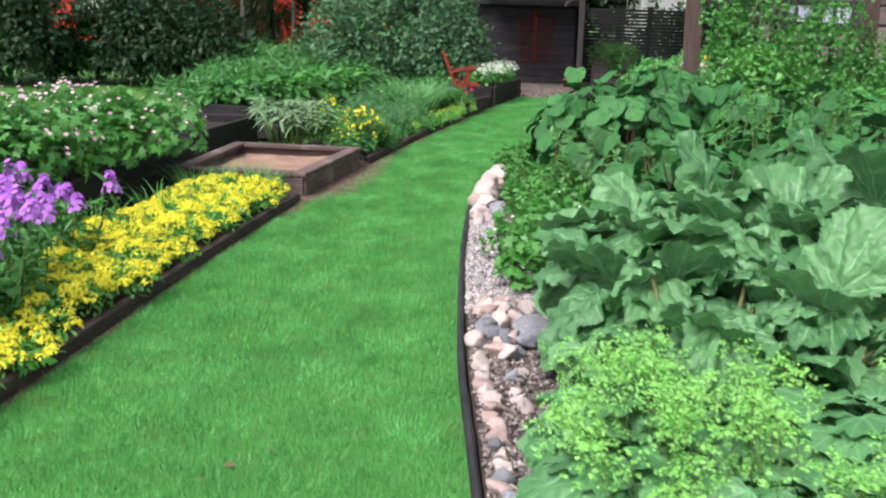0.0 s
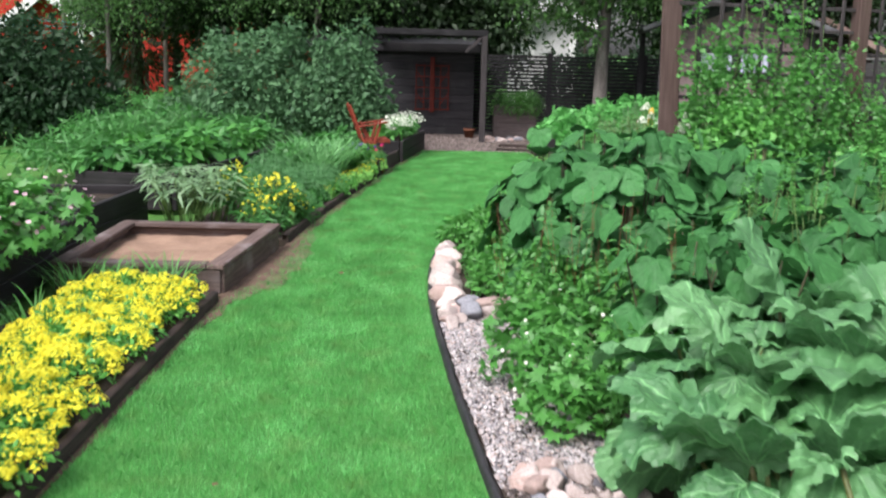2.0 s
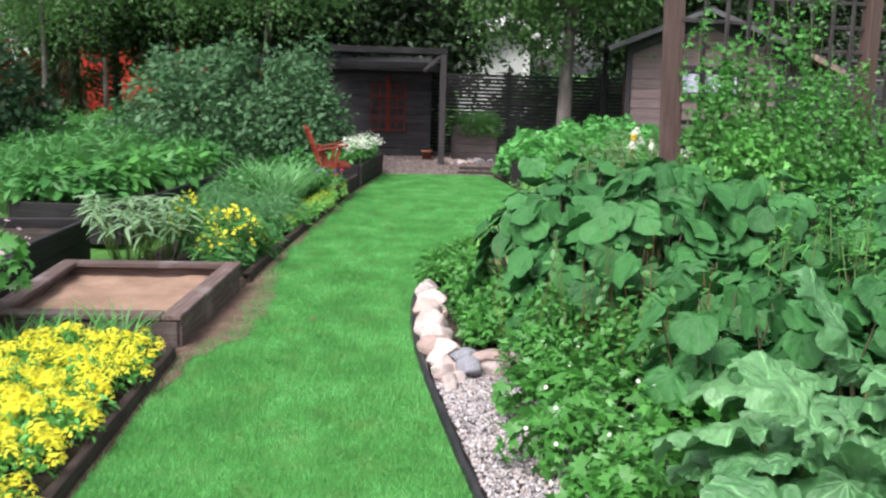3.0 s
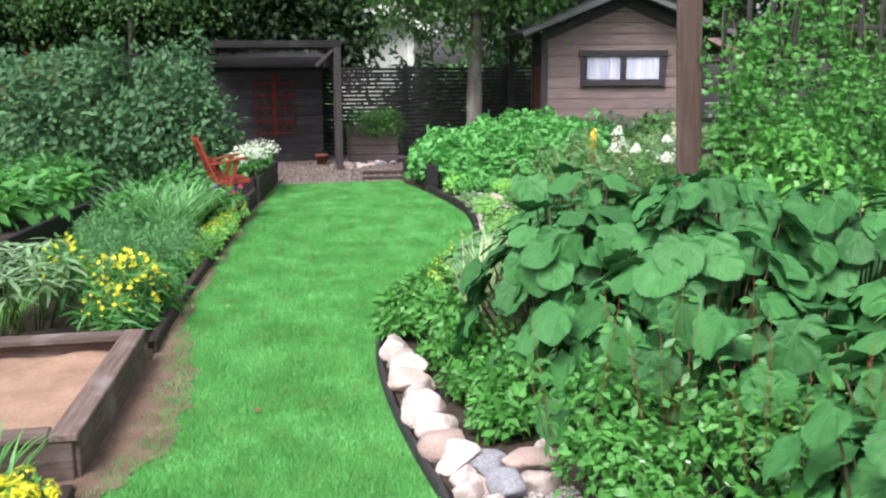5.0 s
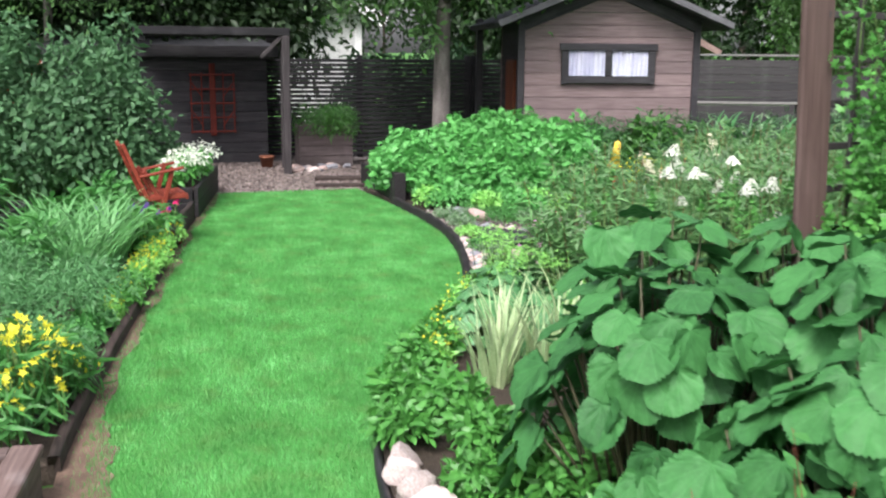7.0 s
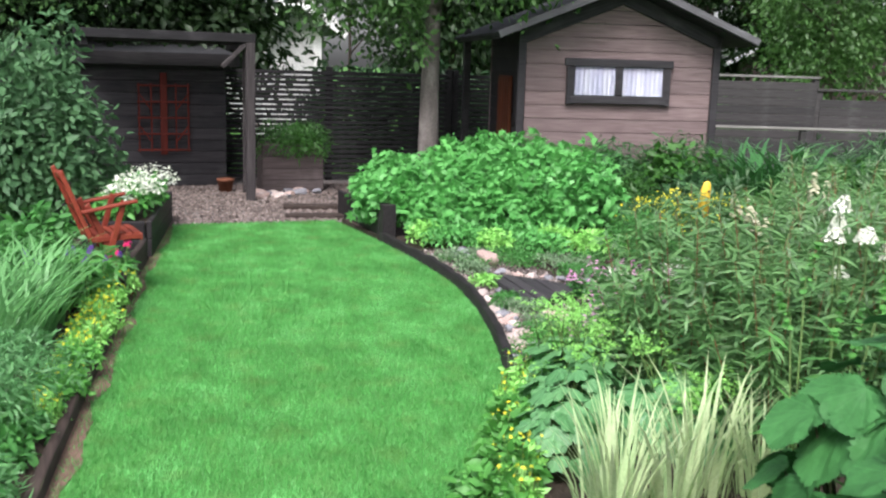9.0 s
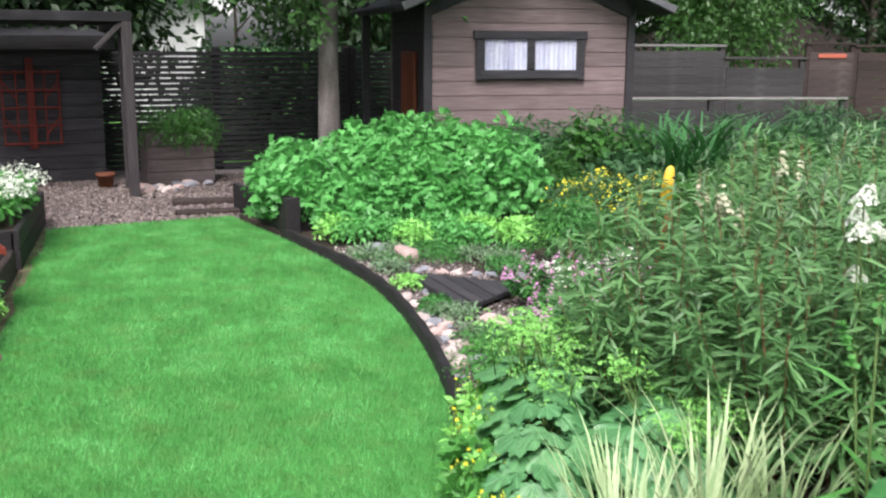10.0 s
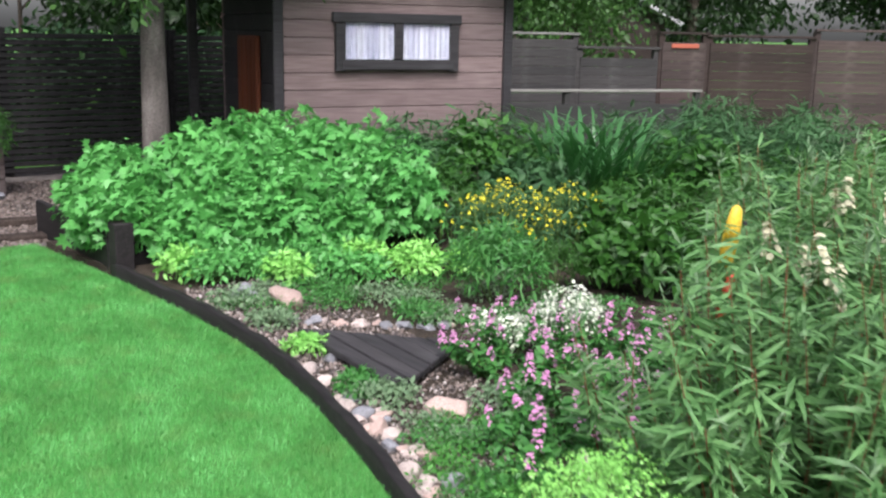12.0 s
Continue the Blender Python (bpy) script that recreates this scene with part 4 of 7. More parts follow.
slat_fence("slatted_fence", (1.20, 20.35), (4.6, 20.05), 0.04, 1.54, 0.067, 0.050, M["fence"], "dark slatted wooden fence with narrow gaps", 1.65)
slat_fence("slatted_fence", (4.70, 20.04), (5.75, 19.95), 0.04, 1.54, 0.067, 0.050, M["fence"], "dark slatted wooden fence panel behind the playhouse", 1.05)
slat_fence("board_fence", (6.0, 20.65), (10.3, 19.2), 0.05, 1.56, 0.123, 0.119, M["greyfence"], "grey weathered horizontal board fence", 2.15, top=M["palerail"])
slat_fence("board_fence", (10.36, 19.17), (11.44, 18.7), 0.05, 1.38, 0.123, 0.119, M["greyfence"], "grey weathered lower board fence panel", 1.2, top=M["greyfence"])
t = slat_fence("board_fence", (11.5, 18.66), (12.1, 18.36), 0.05, 1.60, 0.133, 0.129, M["tanfence"], "narrow brown fence panel with an orange-red plank", 0.6, M["brownfence"], M["brownfence"])
part("plank", box_bm(0.42, 0.02, 0.06, (0.34, -0.025, 1.46), 0.004), M["plank"], t, "orange-red plank")
slat_fence("board_fence", (12.16, 18.33), (13.52, 17.53), 0.05, 1.57, 0.133, 0.129, M["brownfence"], "dark brown horizontal board fence panel", 1.6, top=M["brownfence"])
slat_fence("board_fence", (13.58, 17.49), (18.5, 14.6), 0.05, 1.68, 0.153, 0.148, M["tanfence"], "brown horizontal board fence", 2.4, top=M["tanfence"])
slat_fence("low_fence", (6.1, 20.35), (11.8, 18.2), 0.02, 0.80, 0.16, 0.155, M["greyfence"], "low grey board fence with a pale top rail", 2.2, top=M["palerail"])


# ---- planter by the fence, steps and a flower pot ----
def planter():
    t = thing("planter_box", 2.14, 19.22, 0, -3, "tall greyish wooden planter box standing on gravel", "planter")
    for s in (-1, 1):
        side = part("side_panel", box_bm(0.74, 0.02, 0.58, (0, s * 0.24, 0.30)), M["planter"], t)
        for k in range(4):
            part("plank", box_bm(0.76, 0.022, 0.139, (0, s * 0.262, 0.085 + k * 0.145), 0.004), M["planter"], side)
        part("end_panel", box_bm(0.022, 0.46, 0.58, (s * 0.375, 0, 0.30), 0.004), M["planter"], t)
    part("earth", box_bm(0.7, 0.44, 0.04, (0, 0, 0.54)), M["soil"], t)


planter()
for x, y, z in ((2.0, 16.80, 0.022), (2.1, 17.42, 0.028)):
    t = put("sleeper_step", bpy.data.meshes.new("sleeper_step"), None)
    bm = box_bm(0.82, 0.14, z * 2, (0, 0, 0), 0.012)
    bm.to_mesh(t.data)
    bm.free()
    t.data.materials.append(M["dark_kerb"])
    t.matrix_basis = pose(x, y, z, 0, 0, -9)
    tagged(t, "dark weathered wooden sleeper step in the gravel", "step", "sleeper steps")


def flower_pot(x, y):
    prof = [(0.05, 0), (0.075, 0.005), (0.095, 0.13), (0.108, 0.13), (0.11, 0.165), (0.095, 0.165), (0.088, 0.12), (0.0, 0.115)]
    n, V, F = 20, [], []
    for r, z in prof:
        V += [(r * math.cos(2 * math.pi * i / n), r * math.sin(2 * math.pi * i / n), z) for i in range(n)]
    for j in range(len(prof) - 1):
        for i in range(n):
            a, b = j * n + i, j * n + (i + 1) % n
            F += [(a, b, a + n), (b, b + n, a + n)]
    ob = put("flower_pot", tri_mesh("flower_pot", V, F, True), M["terracotta"], None, "", pose(x, y, 0))
    tagged(ob, "empty terracotta flower pot standing on gravel", "flower pot")


flower_pot(1.31, 19.1)
for i in range(14):
    stone(1.55 + 0.9 * srng.random(), 18.35 + 0.5 * srng.random(), srng.uniform(0.05, 0.10), srng.choice(["white", "pink", "grey"]), z=-0.005, where="before the planter box")

# ---- dark corner box of the bright cranesbill bed ----
t = thing("corner_box", 2.22, 15.36, 0, 0, "black-stained corner boards that hold up a raised bed", "raised bed")
part("corner_post", box_bm(0.13, 0.13, 0.34, (0.02, 0.0, 0.17), 0.008), M["black_board"], t)
part("board", box_bm(0.05, 1.5, 0.27, (-0.02, 0.83, 0.135), 0.006), M["black_board"], t)
part("board", box_bm(1.9, 0.05, 0.24, (1.05, 0.06, 0.12), 0.006), M["black_board"], t)

# ---- deck of black slats in the rock garden ----
def deck():
    """Six slats side by side, cut off obliquely at both ends to fit between the stones."""
    t = thing("slatted_footbridge", 2.58, 12.73, 0.03, 0, "black wooden slatted footbridge lying among stones", "footbridge")
    w, pitch = 0.088, 0.097
    for i in range(6):
        x0 = -0.27 + pitch * i
        bm = bmesh.new()
        ends = []
        for x in (x0, x0 + w):
            ends.append((x, -0.44 + 0.62 * (x + 0.27) + 0.10 * math.exp(-((x + 0.27) / 0.05) ** 2), 0.60 - 1.06 * (x + 0.27)))
        (xa, na, fa), (xb, nb, fb) = ends
        ring = [(xa, na), (xb, nb), (xb, fb), (xa, fa)]
        lean = 0.10
        lo = [bm.verts.new((x + lean * y, y, 0.035)) for x, y in ring]
        hi = [bm.verts.new((x + lean * y, y, 0.066 + 0.003 * (i % 2))) for x, y in ring]
        bm.faces.new(hi)
        bm.faces.new(lo[::-1])
        for k in range(4):
            bm.faces.new((lo[k], lo[(k + 1) % 4], hi[(k + 1) % 4], hi[k]))
        bmesh.ops.recalc_face_normals(bm, faces=bm.faces[:])
        bmesh.ops.bevel(bm, geom=bm.edges[:], offset=0.004, segments=1, affect="EDGES")
        part("slat", bm, M["deck"], t)
    part("joist", box_bm(0.44, 0.05, 0.034, (0.0, -0.05, 0.017), 0.004), M["deck"], t)
    part("joist", box_bm(0.24, 0.05, 0.034, (-0.10, 0.28, 0.017), 0.004), M["deck"], t)


deck()


# ---- garden chair ----
def chair():
    t = thing("garden_chair", -0.39, 13.62, 0.03, -82, "red-painted wooden reclining garden chair", "garden chair")
    m = M["chair"]
    up = 0.15
    # the chair faces +y of its own frame: a tall raked back, a level seat, crossed legs
    back = part("backrest", box_bm(0.46, 0.03, 0.05, (0, 0, 0.02), 0.006), m, t, "", pose(0, -0.10, 0.34 + up, 0, 0, 0) @ pose(0, 0, 0, 27, 0, 0))
    for x in (-0.19, -0.095, 0.0, 0.095, 0.19):
        part("slat", box_bm(0.07, 0.018, 0.62, (x, 0.022, 0.30), 0.006), m, back)
    for x in (-0.245, 0.245):
        part("stile", box_bm(0.035, 0.05, 0.68, (x, 0.0, 0.31), 0.006), m, back)
    for z in (0.28, 0.58):
        part("rail", box_bm(0.46, 0.02, 0.05, (0, 0, z), 0.005), m, back)
    seat = part("seat", box_bm(0.50, 0.045, 0.05, (0, 0.0, 0.0), 0.006), m, t, "", pose(0, -0.06, 0.33 + up, 0, 0, 0) @ pose(0, 0, 0, 2, 0, 0))
    for i in range(6):
        part("slat", box_bm(0.50, 0.066, 0.02, (0, 0.04 + i * 0.082, 0.03), 0.005), m, seat)
    for s in (-1, 1):
        part("seat_rail", box_bm(0.035, 0.50, 0.045, (s * 0.24, 0.24, 0.0), 0.005), m, seat)
        part("armrest", box_bm(0.07, 0.60, 0.028, (s * 0.29, 0.10, 0.0), 0.008), m, t, "", pose(0, 0, 0.60 + up, 8, 0, 0))
        part("front_leg", box_bm(0.04, 0.06, 0.90, (0, 0, 0), 0.006), m, t, "", pose(s * 0.272, 0.10, 0.385, -20, 0, 0))
        part("back_leg", box_bm(0.04, 0.06, 0.92, (0, 0, 0), 0.006), m, t, "", pose(s * 0.225, 0.10, 0.385, 30, 0, 0))
    part("front_rail", box_bm(0.50, 0.03, 0.06, (0, 0.44, 0.34 + up), 0.005), m, t)
    t.scale = (0.70, 0.61, 0.79)


chair()

# ---- trellis screen with its posts ----
TP, TQ = np.array([2.03, 8.09]), np.array([5.10, 8.86])
TA = math.degrees(math.atan2(TQ[1] - TP[1], TQ[0] - TP[0]))
TL = float(np.linalg.norm(TQ - TP))


def trellis():
    t = thing("trellis_screen", TP[0], TP[1], 0, TA, "brown wooden trellis screen overgrown with a climber", "trellis")
    H = 2.30
    for i, x in enumerate((0.0, TL / 2, TL)):
        wide, deep = (0.15, 0.032) if i == 0 else (0.105, 0.105)
        part("post", box_bm(wide, deep, H, (0, 0, H / 2), 0.008), M["post"], t, "", pose(x, -0.02, 0, -1.2, -1.4, 5 - TA) if i == 0 else pose(x, 0, 0))
    part("top_beam", box_bm(TL + 0.5, 0.09, 0.11, (TL / 2 - 0.05, 0, H + 0.02), 0.008), M["post"], t)
    part("rail", box_bm(TL, 0.045, 0.06, (TL / 2, 0, 0.62), 0.005), M["post"], t)
    k = int(TL / 0.17)
    me = bpy.data.meshes.new("lath")
    bm = box_bm(0.028, 0.018, 1.6, (0, 0, 0), 0.003)
    bm.to_mesh(me)
    bm.free()
    for i in range(1, k):
        put("lath", me, M["greywood"], t, "", pose(i * TL / k, -0.012, 1.43))
    me2 = bpy.data.meshes.new("lath")
    bm = box_bm(TL, 0.018, 0.028, (TL / 2, 0.009, 0), 0.003)
    bm.to_mesh(me2)
    bm.free()
    for i in range(9):
        put("lath", me2, M["greywood"], t, "", pose(0, 0, 0.78 + i * 0.17))


trellis()


# ---- painted marker on a red pole ----
def marker():
    t = thing("garden_marker", 2.57, 11.06, 0, 0, "yellow painted wooden marker on a red pole", "ornament")
    top = np.array([0.01, -0.21, 1.05])
    V, F = tube([(0, 0, 0.0), top * 0.5, top * 0.80], [0.014, 0.014, 0.017], 10)
    put("pole", tri_mesh("pole", V, F, True), M["red_pole"], t, "red painted pole")
    V, F = tube([top * 0.82, top * 0.84, top * 0.90, top * 0.96, top * 1.0, top * 1.012], [0.024, 0.030, 0.031, 0.028, 0.020, 0.005], 12)
    V[:, 1] = V[:, 1] * 0.8
    fig = put("figure", tri_mesh("figure", V, F, True), M["yellow_paint"], t)
    e = bmesh.new()
    bmesh.ops.create_icosphere(e, subdivisions=2, radius=0.007)
    part("eye", e, M["trim"], fig, "", Matrix.Translation(Vector(top * 0.965) + Vector((-0.018, -0.012, 0))))


marker()

# ---- trees ----
def tree(name, x, y, trunk_r, trunk_h, lobes, n, size, mat, bark, label, lean=(0, 0), limbs=7, shape=L_SIMPLE, hang=0.0, group=""):
    """A tapered trunk with limbs and a crown of many leaves round uneven lobes."""
    t = thing(name, x, y, 0, 0, label, "tree", group)
    top = np.array([lean[0], lean[1], trunk_h])
    pts = [top * s + 0.04 * np.array([math.sin(s * 7 + x), math.cos(s * 5 + y), 0]) * s for s in np.linspace(0, 1, 9)]
    pieces = [tube([p - np.array([0, 0, 0.05]) if i == 0 else p for i, p in enumerate(pts)], [trunk_r * (1.25 if i == 0 else 1 - 0.09 * i) for i in range(9)], 12)]
    V, F = pieces[0]
    put("trunk", tri_mesh("trunk", V, F, True), bark, t)
    L = np.array(lobes, float)
    for i in range(min(limbs, len(L))):
        c = L[i, :3]
        s = 0.45 + 0.5 * rng.random()
        a = top * s
        V, F = tube([a, a * 0.55 + c * 0.45 + np.array([0, 0, 0.15]), c], [trunk_r * 0.42, trunk_r * 0.25, trunk_r * 0.08], 7)
        put("limb", tri_mesh("limb", V, F, True), bark, t)
    # clumps: leaves gather round twigs, with gaps between them
    k = max(30, n // 45)
    cp, cd = dome(lobes, k, -0.9, 0.75)
    per = n // k
    off = rng.normal(size=(k, per, 3)) * np.array([0.20, 0.20, 0.16 + hang]) * (size / 0.09) ** 0.5
    p = (cp[:, None] + off).reshape(-1, 3)
    d = np.repeat(cd, per, axis=0)
    nrm = unit(0.5 * d + np.array([0, 0, 0.5]) + 0.7 * rng.normal(size=d.shape))
    head = d + np.array([0, 0, -0.6 - 2 * hang]) + 0.6 * rng.normal(size=d.shape)
    V, F = scatter(shape, p, nrm, size * (0.6 + 0.8 * rng.random(len(p))), head)
    put("crown", tri_mesh("crown", V, F), mat, t)
    return t


def lobes_at(c, r, k, squash=0.8, seed=0):
    g = np.random.default_rng(seed)
    out = [(*c, r * 0.62, r * 0.62, r * 0.62 * squash)]
    for _ in range(k):
        d = unit(g.normal(size=3))
        q = np.array(c) + d * r * np.array([0.72, 0.72, 0.72 * squash]) * (0.7 + 0.4 * g.random())
        f = r * (0.26 + 0.22 * g.random())
        out.append((*q, f, f, f * 0.8))
    return out


garden_tree = tree("garden_tree", 3.30, 17.25, 0.132, 4.6, lobes_at((-0.2, 0.1, 4.0), 2.1, 12, 0.85, 3) + [(-1.3, -0.4, 2.75, 0.7, 0.6, 0.5), (0.2, -1.0, 2.7, 0.8, 0.6, 0.45), (0.9, -0.3, 2.85, 0.6, 0.6, 0.4), (-0.35, -0.15, 2.35, 0.32, 0.3, 0.25), (-0.3, 1.2, 2.45, 0.5, 0.4, 0.4), (-0.9, 0.4, 2.5, 0.45, 0.4, 0.35)],
     26000, 0.095, M["tree"], M["bark"], "broad-leaved garden tree with a grey trunk", (0.08, 0.1), 8, hang=0.10)
twig = leaves_on([(-0.33, -0.3, 2.0, 0.2, 0.18, 0.3), (-0.5, -0.35, 2.3, 0.3, 0.22, 0.25), (-0.2, -0.28, 1.75, 0.1, 0.1, 0.14)], 260, 0.085, L_OVATE, 0.5, 0.9, -0.8, 0.6)
tagged(put("low_foliage", tri_mesh("low_foliage", *twig), M["birch_leaf"], garden_tree, "low leafy twigs beside the trunk"), kind="stuff")
put("twig", tri_mesh("twig", *tube([(-0.06, -0.05, 2.6), (-0.4, -0.3, 2.5), (-0.33, -0.3, 1.75)], [0.02, 0.012, 0.004], 6), True), M["bark"], garden_tree)
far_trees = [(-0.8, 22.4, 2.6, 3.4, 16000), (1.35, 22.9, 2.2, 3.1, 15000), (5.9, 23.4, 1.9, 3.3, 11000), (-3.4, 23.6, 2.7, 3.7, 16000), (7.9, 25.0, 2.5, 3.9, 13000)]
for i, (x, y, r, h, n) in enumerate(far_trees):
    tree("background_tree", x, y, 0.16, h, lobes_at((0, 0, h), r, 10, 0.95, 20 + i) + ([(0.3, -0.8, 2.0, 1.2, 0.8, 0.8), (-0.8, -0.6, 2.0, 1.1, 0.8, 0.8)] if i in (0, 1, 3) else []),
         n, 0.15, M["tree_shaded"], M["darkbark"], "dark dense leafy tree behind the shed and fence", (0.1, 0), 6, hang=0.05, group="trees behind the garden")
tree("birch_tree", -1.6, 20.6, 0.09, 5.2, [(0, 0, 4.2, 1.7, 1.5, 1.5), (-0.9, -0.8, 3.3, 0.9, 0.8, 0.9), (0.9, -0.7, 3.2, 0.9, 0.8, 0.9), (0.2, -1.2, 2.85, 0.8, 0.6, 0.7), (-1.4, -0.3, 2.8, 0.7, 0.6, 0.6)],
     17000, 0.075, M["birch_leaf"], M["bark"], "weeping birch with hanging leafy twigs", (0.1, 0), 5, hang=0.22)
tree("birch_tree", -4.9, 22.6, 0.06, 4.6, [(0, 0, 3.9, 1.2, 1.1, 1.2), (0.6, -0.4, 2.9, 0.7, 0.6, 0.6), (-0.7, -0.3, 3.0, 0.7, 0.6, 0.6), (0.1, -0.2, 2.4, 0.5, 0.5, 0.4)],
     6000, 0.075, M["birch_leaf"], M["bark"], "slender young birch with a pale thin trunk", (0.05, 0), 4, hang=0.12)
tree("birch_tree", -7.6, 24.5, 0.07, 5.0, [(0, 0, 4.2, 1.6, 1.4, 1.4), (0.9, -0.4, 3.1, 0.9, 0.8, 0.7), (-1.0, -0.3, 3.2, 0.9, 0.8, 0.7), (0.3, -0.2, 2.6, 0.6, 0.6, 0.4)],
     7000, 0.08, M["birch_leaf"], M["bark"], "slender young birch with light leaves", (0.05, 0), 4, hang=0.12)


tree("birch_tree", -5.7, 21.2, 0.06, 5.0, [(0, 0, 3.9, 1.4, 1.1, 1.2), (0.8, -0.4, 2.9, 0.8, 0.6, 0.7), (-0.9, -0.3, 2.9, 0.8, 0.6, 0.7), (0.1, -0.2, 2.4, 0.8, 0.5, 0.5), (-0.5, 0, 2.3, 0.5, 0.5, 0.4)],
     8000, 0.075, M["birch_leaf"], M["bark"], "slender young birch with hanging twigs", (0.05, 0), 4, hang=0.2)


def spruce(x, y, h, r, label):
    t = thing("spruce_tree", x, y, 0, 0, label, "tree")
    V, F = tube([(0, 0, -0.05), (0, 0, h * 0.5), (0, 0, h)], [0.14, 0.09, 0.01], 8)
    put("trunk", tri_mesh("trunk", V, F, True), M["darkbark"], t)
    n = 9000
    z = h * (0.10 + 0.9 * rng.random(n))
    a = rng.random(n) * 2 * np.pi
    rr = r * (1 - z / h) ** 0.8 * (0.35 + 0.65 * rng.random(n) ** 0.5) * (0.8 + 0.25 * np.sin(z * 9) + 0.2 * np.sin(a * 5))
    p = np.stack([rr * np.cos(a), rr * np.sin(a), z - 0.18 * rr], 1)
    out = np.stack([np.cos(a), np.sin(a), -0.35 + 0 * a], 1)
    V, F = scatter(L_LANCE, p, np.array([0, 0, 1.0]) + 0.4 * rng.normal(size=(n, 3)), 0.26, out)
    put("foliage", tri_mesh("foliage", V, F), M["tree_shaded"], t)


spruce(-5.9, 24.2, 7.5, 1.5, "dark dense spruce beside the red houses")
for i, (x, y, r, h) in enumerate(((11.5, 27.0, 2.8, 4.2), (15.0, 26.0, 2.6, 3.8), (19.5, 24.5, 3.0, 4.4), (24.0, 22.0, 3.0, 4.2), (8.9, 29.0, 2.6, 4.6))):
    tree("background_tree", x, y, 0.18, h, lobes_at((0, 0, h), r, 11, 0.95, 40 + i) + [(0, -0.6, 2.2, 1.4, 1.0, 0.9)], 13000, 0.17, M["tree_shaded"], M["darkbark"], "leafy green tree behind the board fence", (0.1, 0), 6, hang=0.05, group="trees behind the garden")
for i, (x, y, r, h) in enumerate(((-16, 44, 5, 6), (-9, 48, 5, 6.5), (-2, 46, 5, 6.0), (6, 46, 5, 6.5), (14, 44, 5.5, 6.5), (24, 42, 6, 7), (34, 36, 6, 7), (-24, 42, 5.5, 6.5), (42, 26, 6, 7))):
    tree("background_tree", x, y, 0.3, h, lobes_at((0, 0, h * 0.9), r, 10, 1.0, 60 + i) + [(0, -1, 2.0, r * 0.8, r * 0.6, 2.0)], 7000, 0.40, M["tree_shaded"], M["darkbark"], "tall dark tree far behind the houses", (0.1, 0), 4, group="far trees")

tree("background_tree", -5.5, 26.5, 0.13, 3.6, lobes_at((0, 0, 3.4), 1.7, 9, 0.9, 81), 8000, 0.12, M["tree"], M["darkbark"], "dark leafy tree before the red houses", (0.05, 0), 5, hang=0.1, group="trees behind the garden")

tree("background_tree", 12.5, 21.5, 0.12, 3.0, lobes_at((0, 0, 2.9), 1.75, 10, 0.9, 83) + [(0, -0.3, 1.7, 1.1, 0.8, 0.6)], 9000, 0.11, M["tree"], M["darkbark"], "fresh green leafy tree behind the fence panels", (0.05, 0), 5, hang=0.08, group="trees behind the garden")


tree("young_tree", 4.25, 24.3, 0.05, 2.9, [(-0.1, 0, 2.75, 0.7, 0.5, 0.3), (0.62, -0.1, 2.1, 0.3, 0.35, 0.5)], 900, 0.11, M["tree_shaded"], M["darkbark"], "young leafy tree before a white house", (0.05, 0), 4, hang=0.1)
tree("background_tree", -6.9, 26.2, 0.16, 3.8, lobes_at((0, 0, 2.9), 1.5, 9, 1.1, 91), 9000, 0.13, M["tree_shaded"], M["darkbark"], "dark leafy tree before the red houses", (0.05, 0), 5, hang=0.1, group="trees behind the garden")


def clothes_dryer(x, y):
    t = thing("rotary_clothes_dryer", x, y, 0, 20, "rotary clothes dryer with thin blue-green lines", "clothes dryer")
    put("pole", tri_mesh("pole", *tube([(0, 0, 0), (0, 0, 1.0), (0, 0, 2.0)], 0.025, 8), True), M["palerail"], t)
    for k in range(4):
        a = k * math.pi / 2
        put("arm", tri_mesh("arm", *tube([(0, 0, 1.55), (0.7 * math.cos(a), 0.7 * math.sin(a), 1.78), (1.4 * math.cos(a), 1.4 * math.sin(a), 1.98)], 0.014, 6), True), M["palerail"], t)
    for r in (0.7, 1.05, 1.38):
        c = [(r * math.cos(k * math.pi / 2), r * math.sin(k * math.pi / 2), 1.55 + 0.305 * r) for k in range(5)]
        put("clothes_line", tri_mesh("clothes_line", *merge([tube([p, ((p[0] + q[0]) / 2, (p[1] + q[1]) / 2, p[2] - 0.03), q], 0.006, 4) for p, q in zip(c, c[1:])])), M["line"], t, "thin blue-green line")


clothes_dryer(-8.1, 24.0)

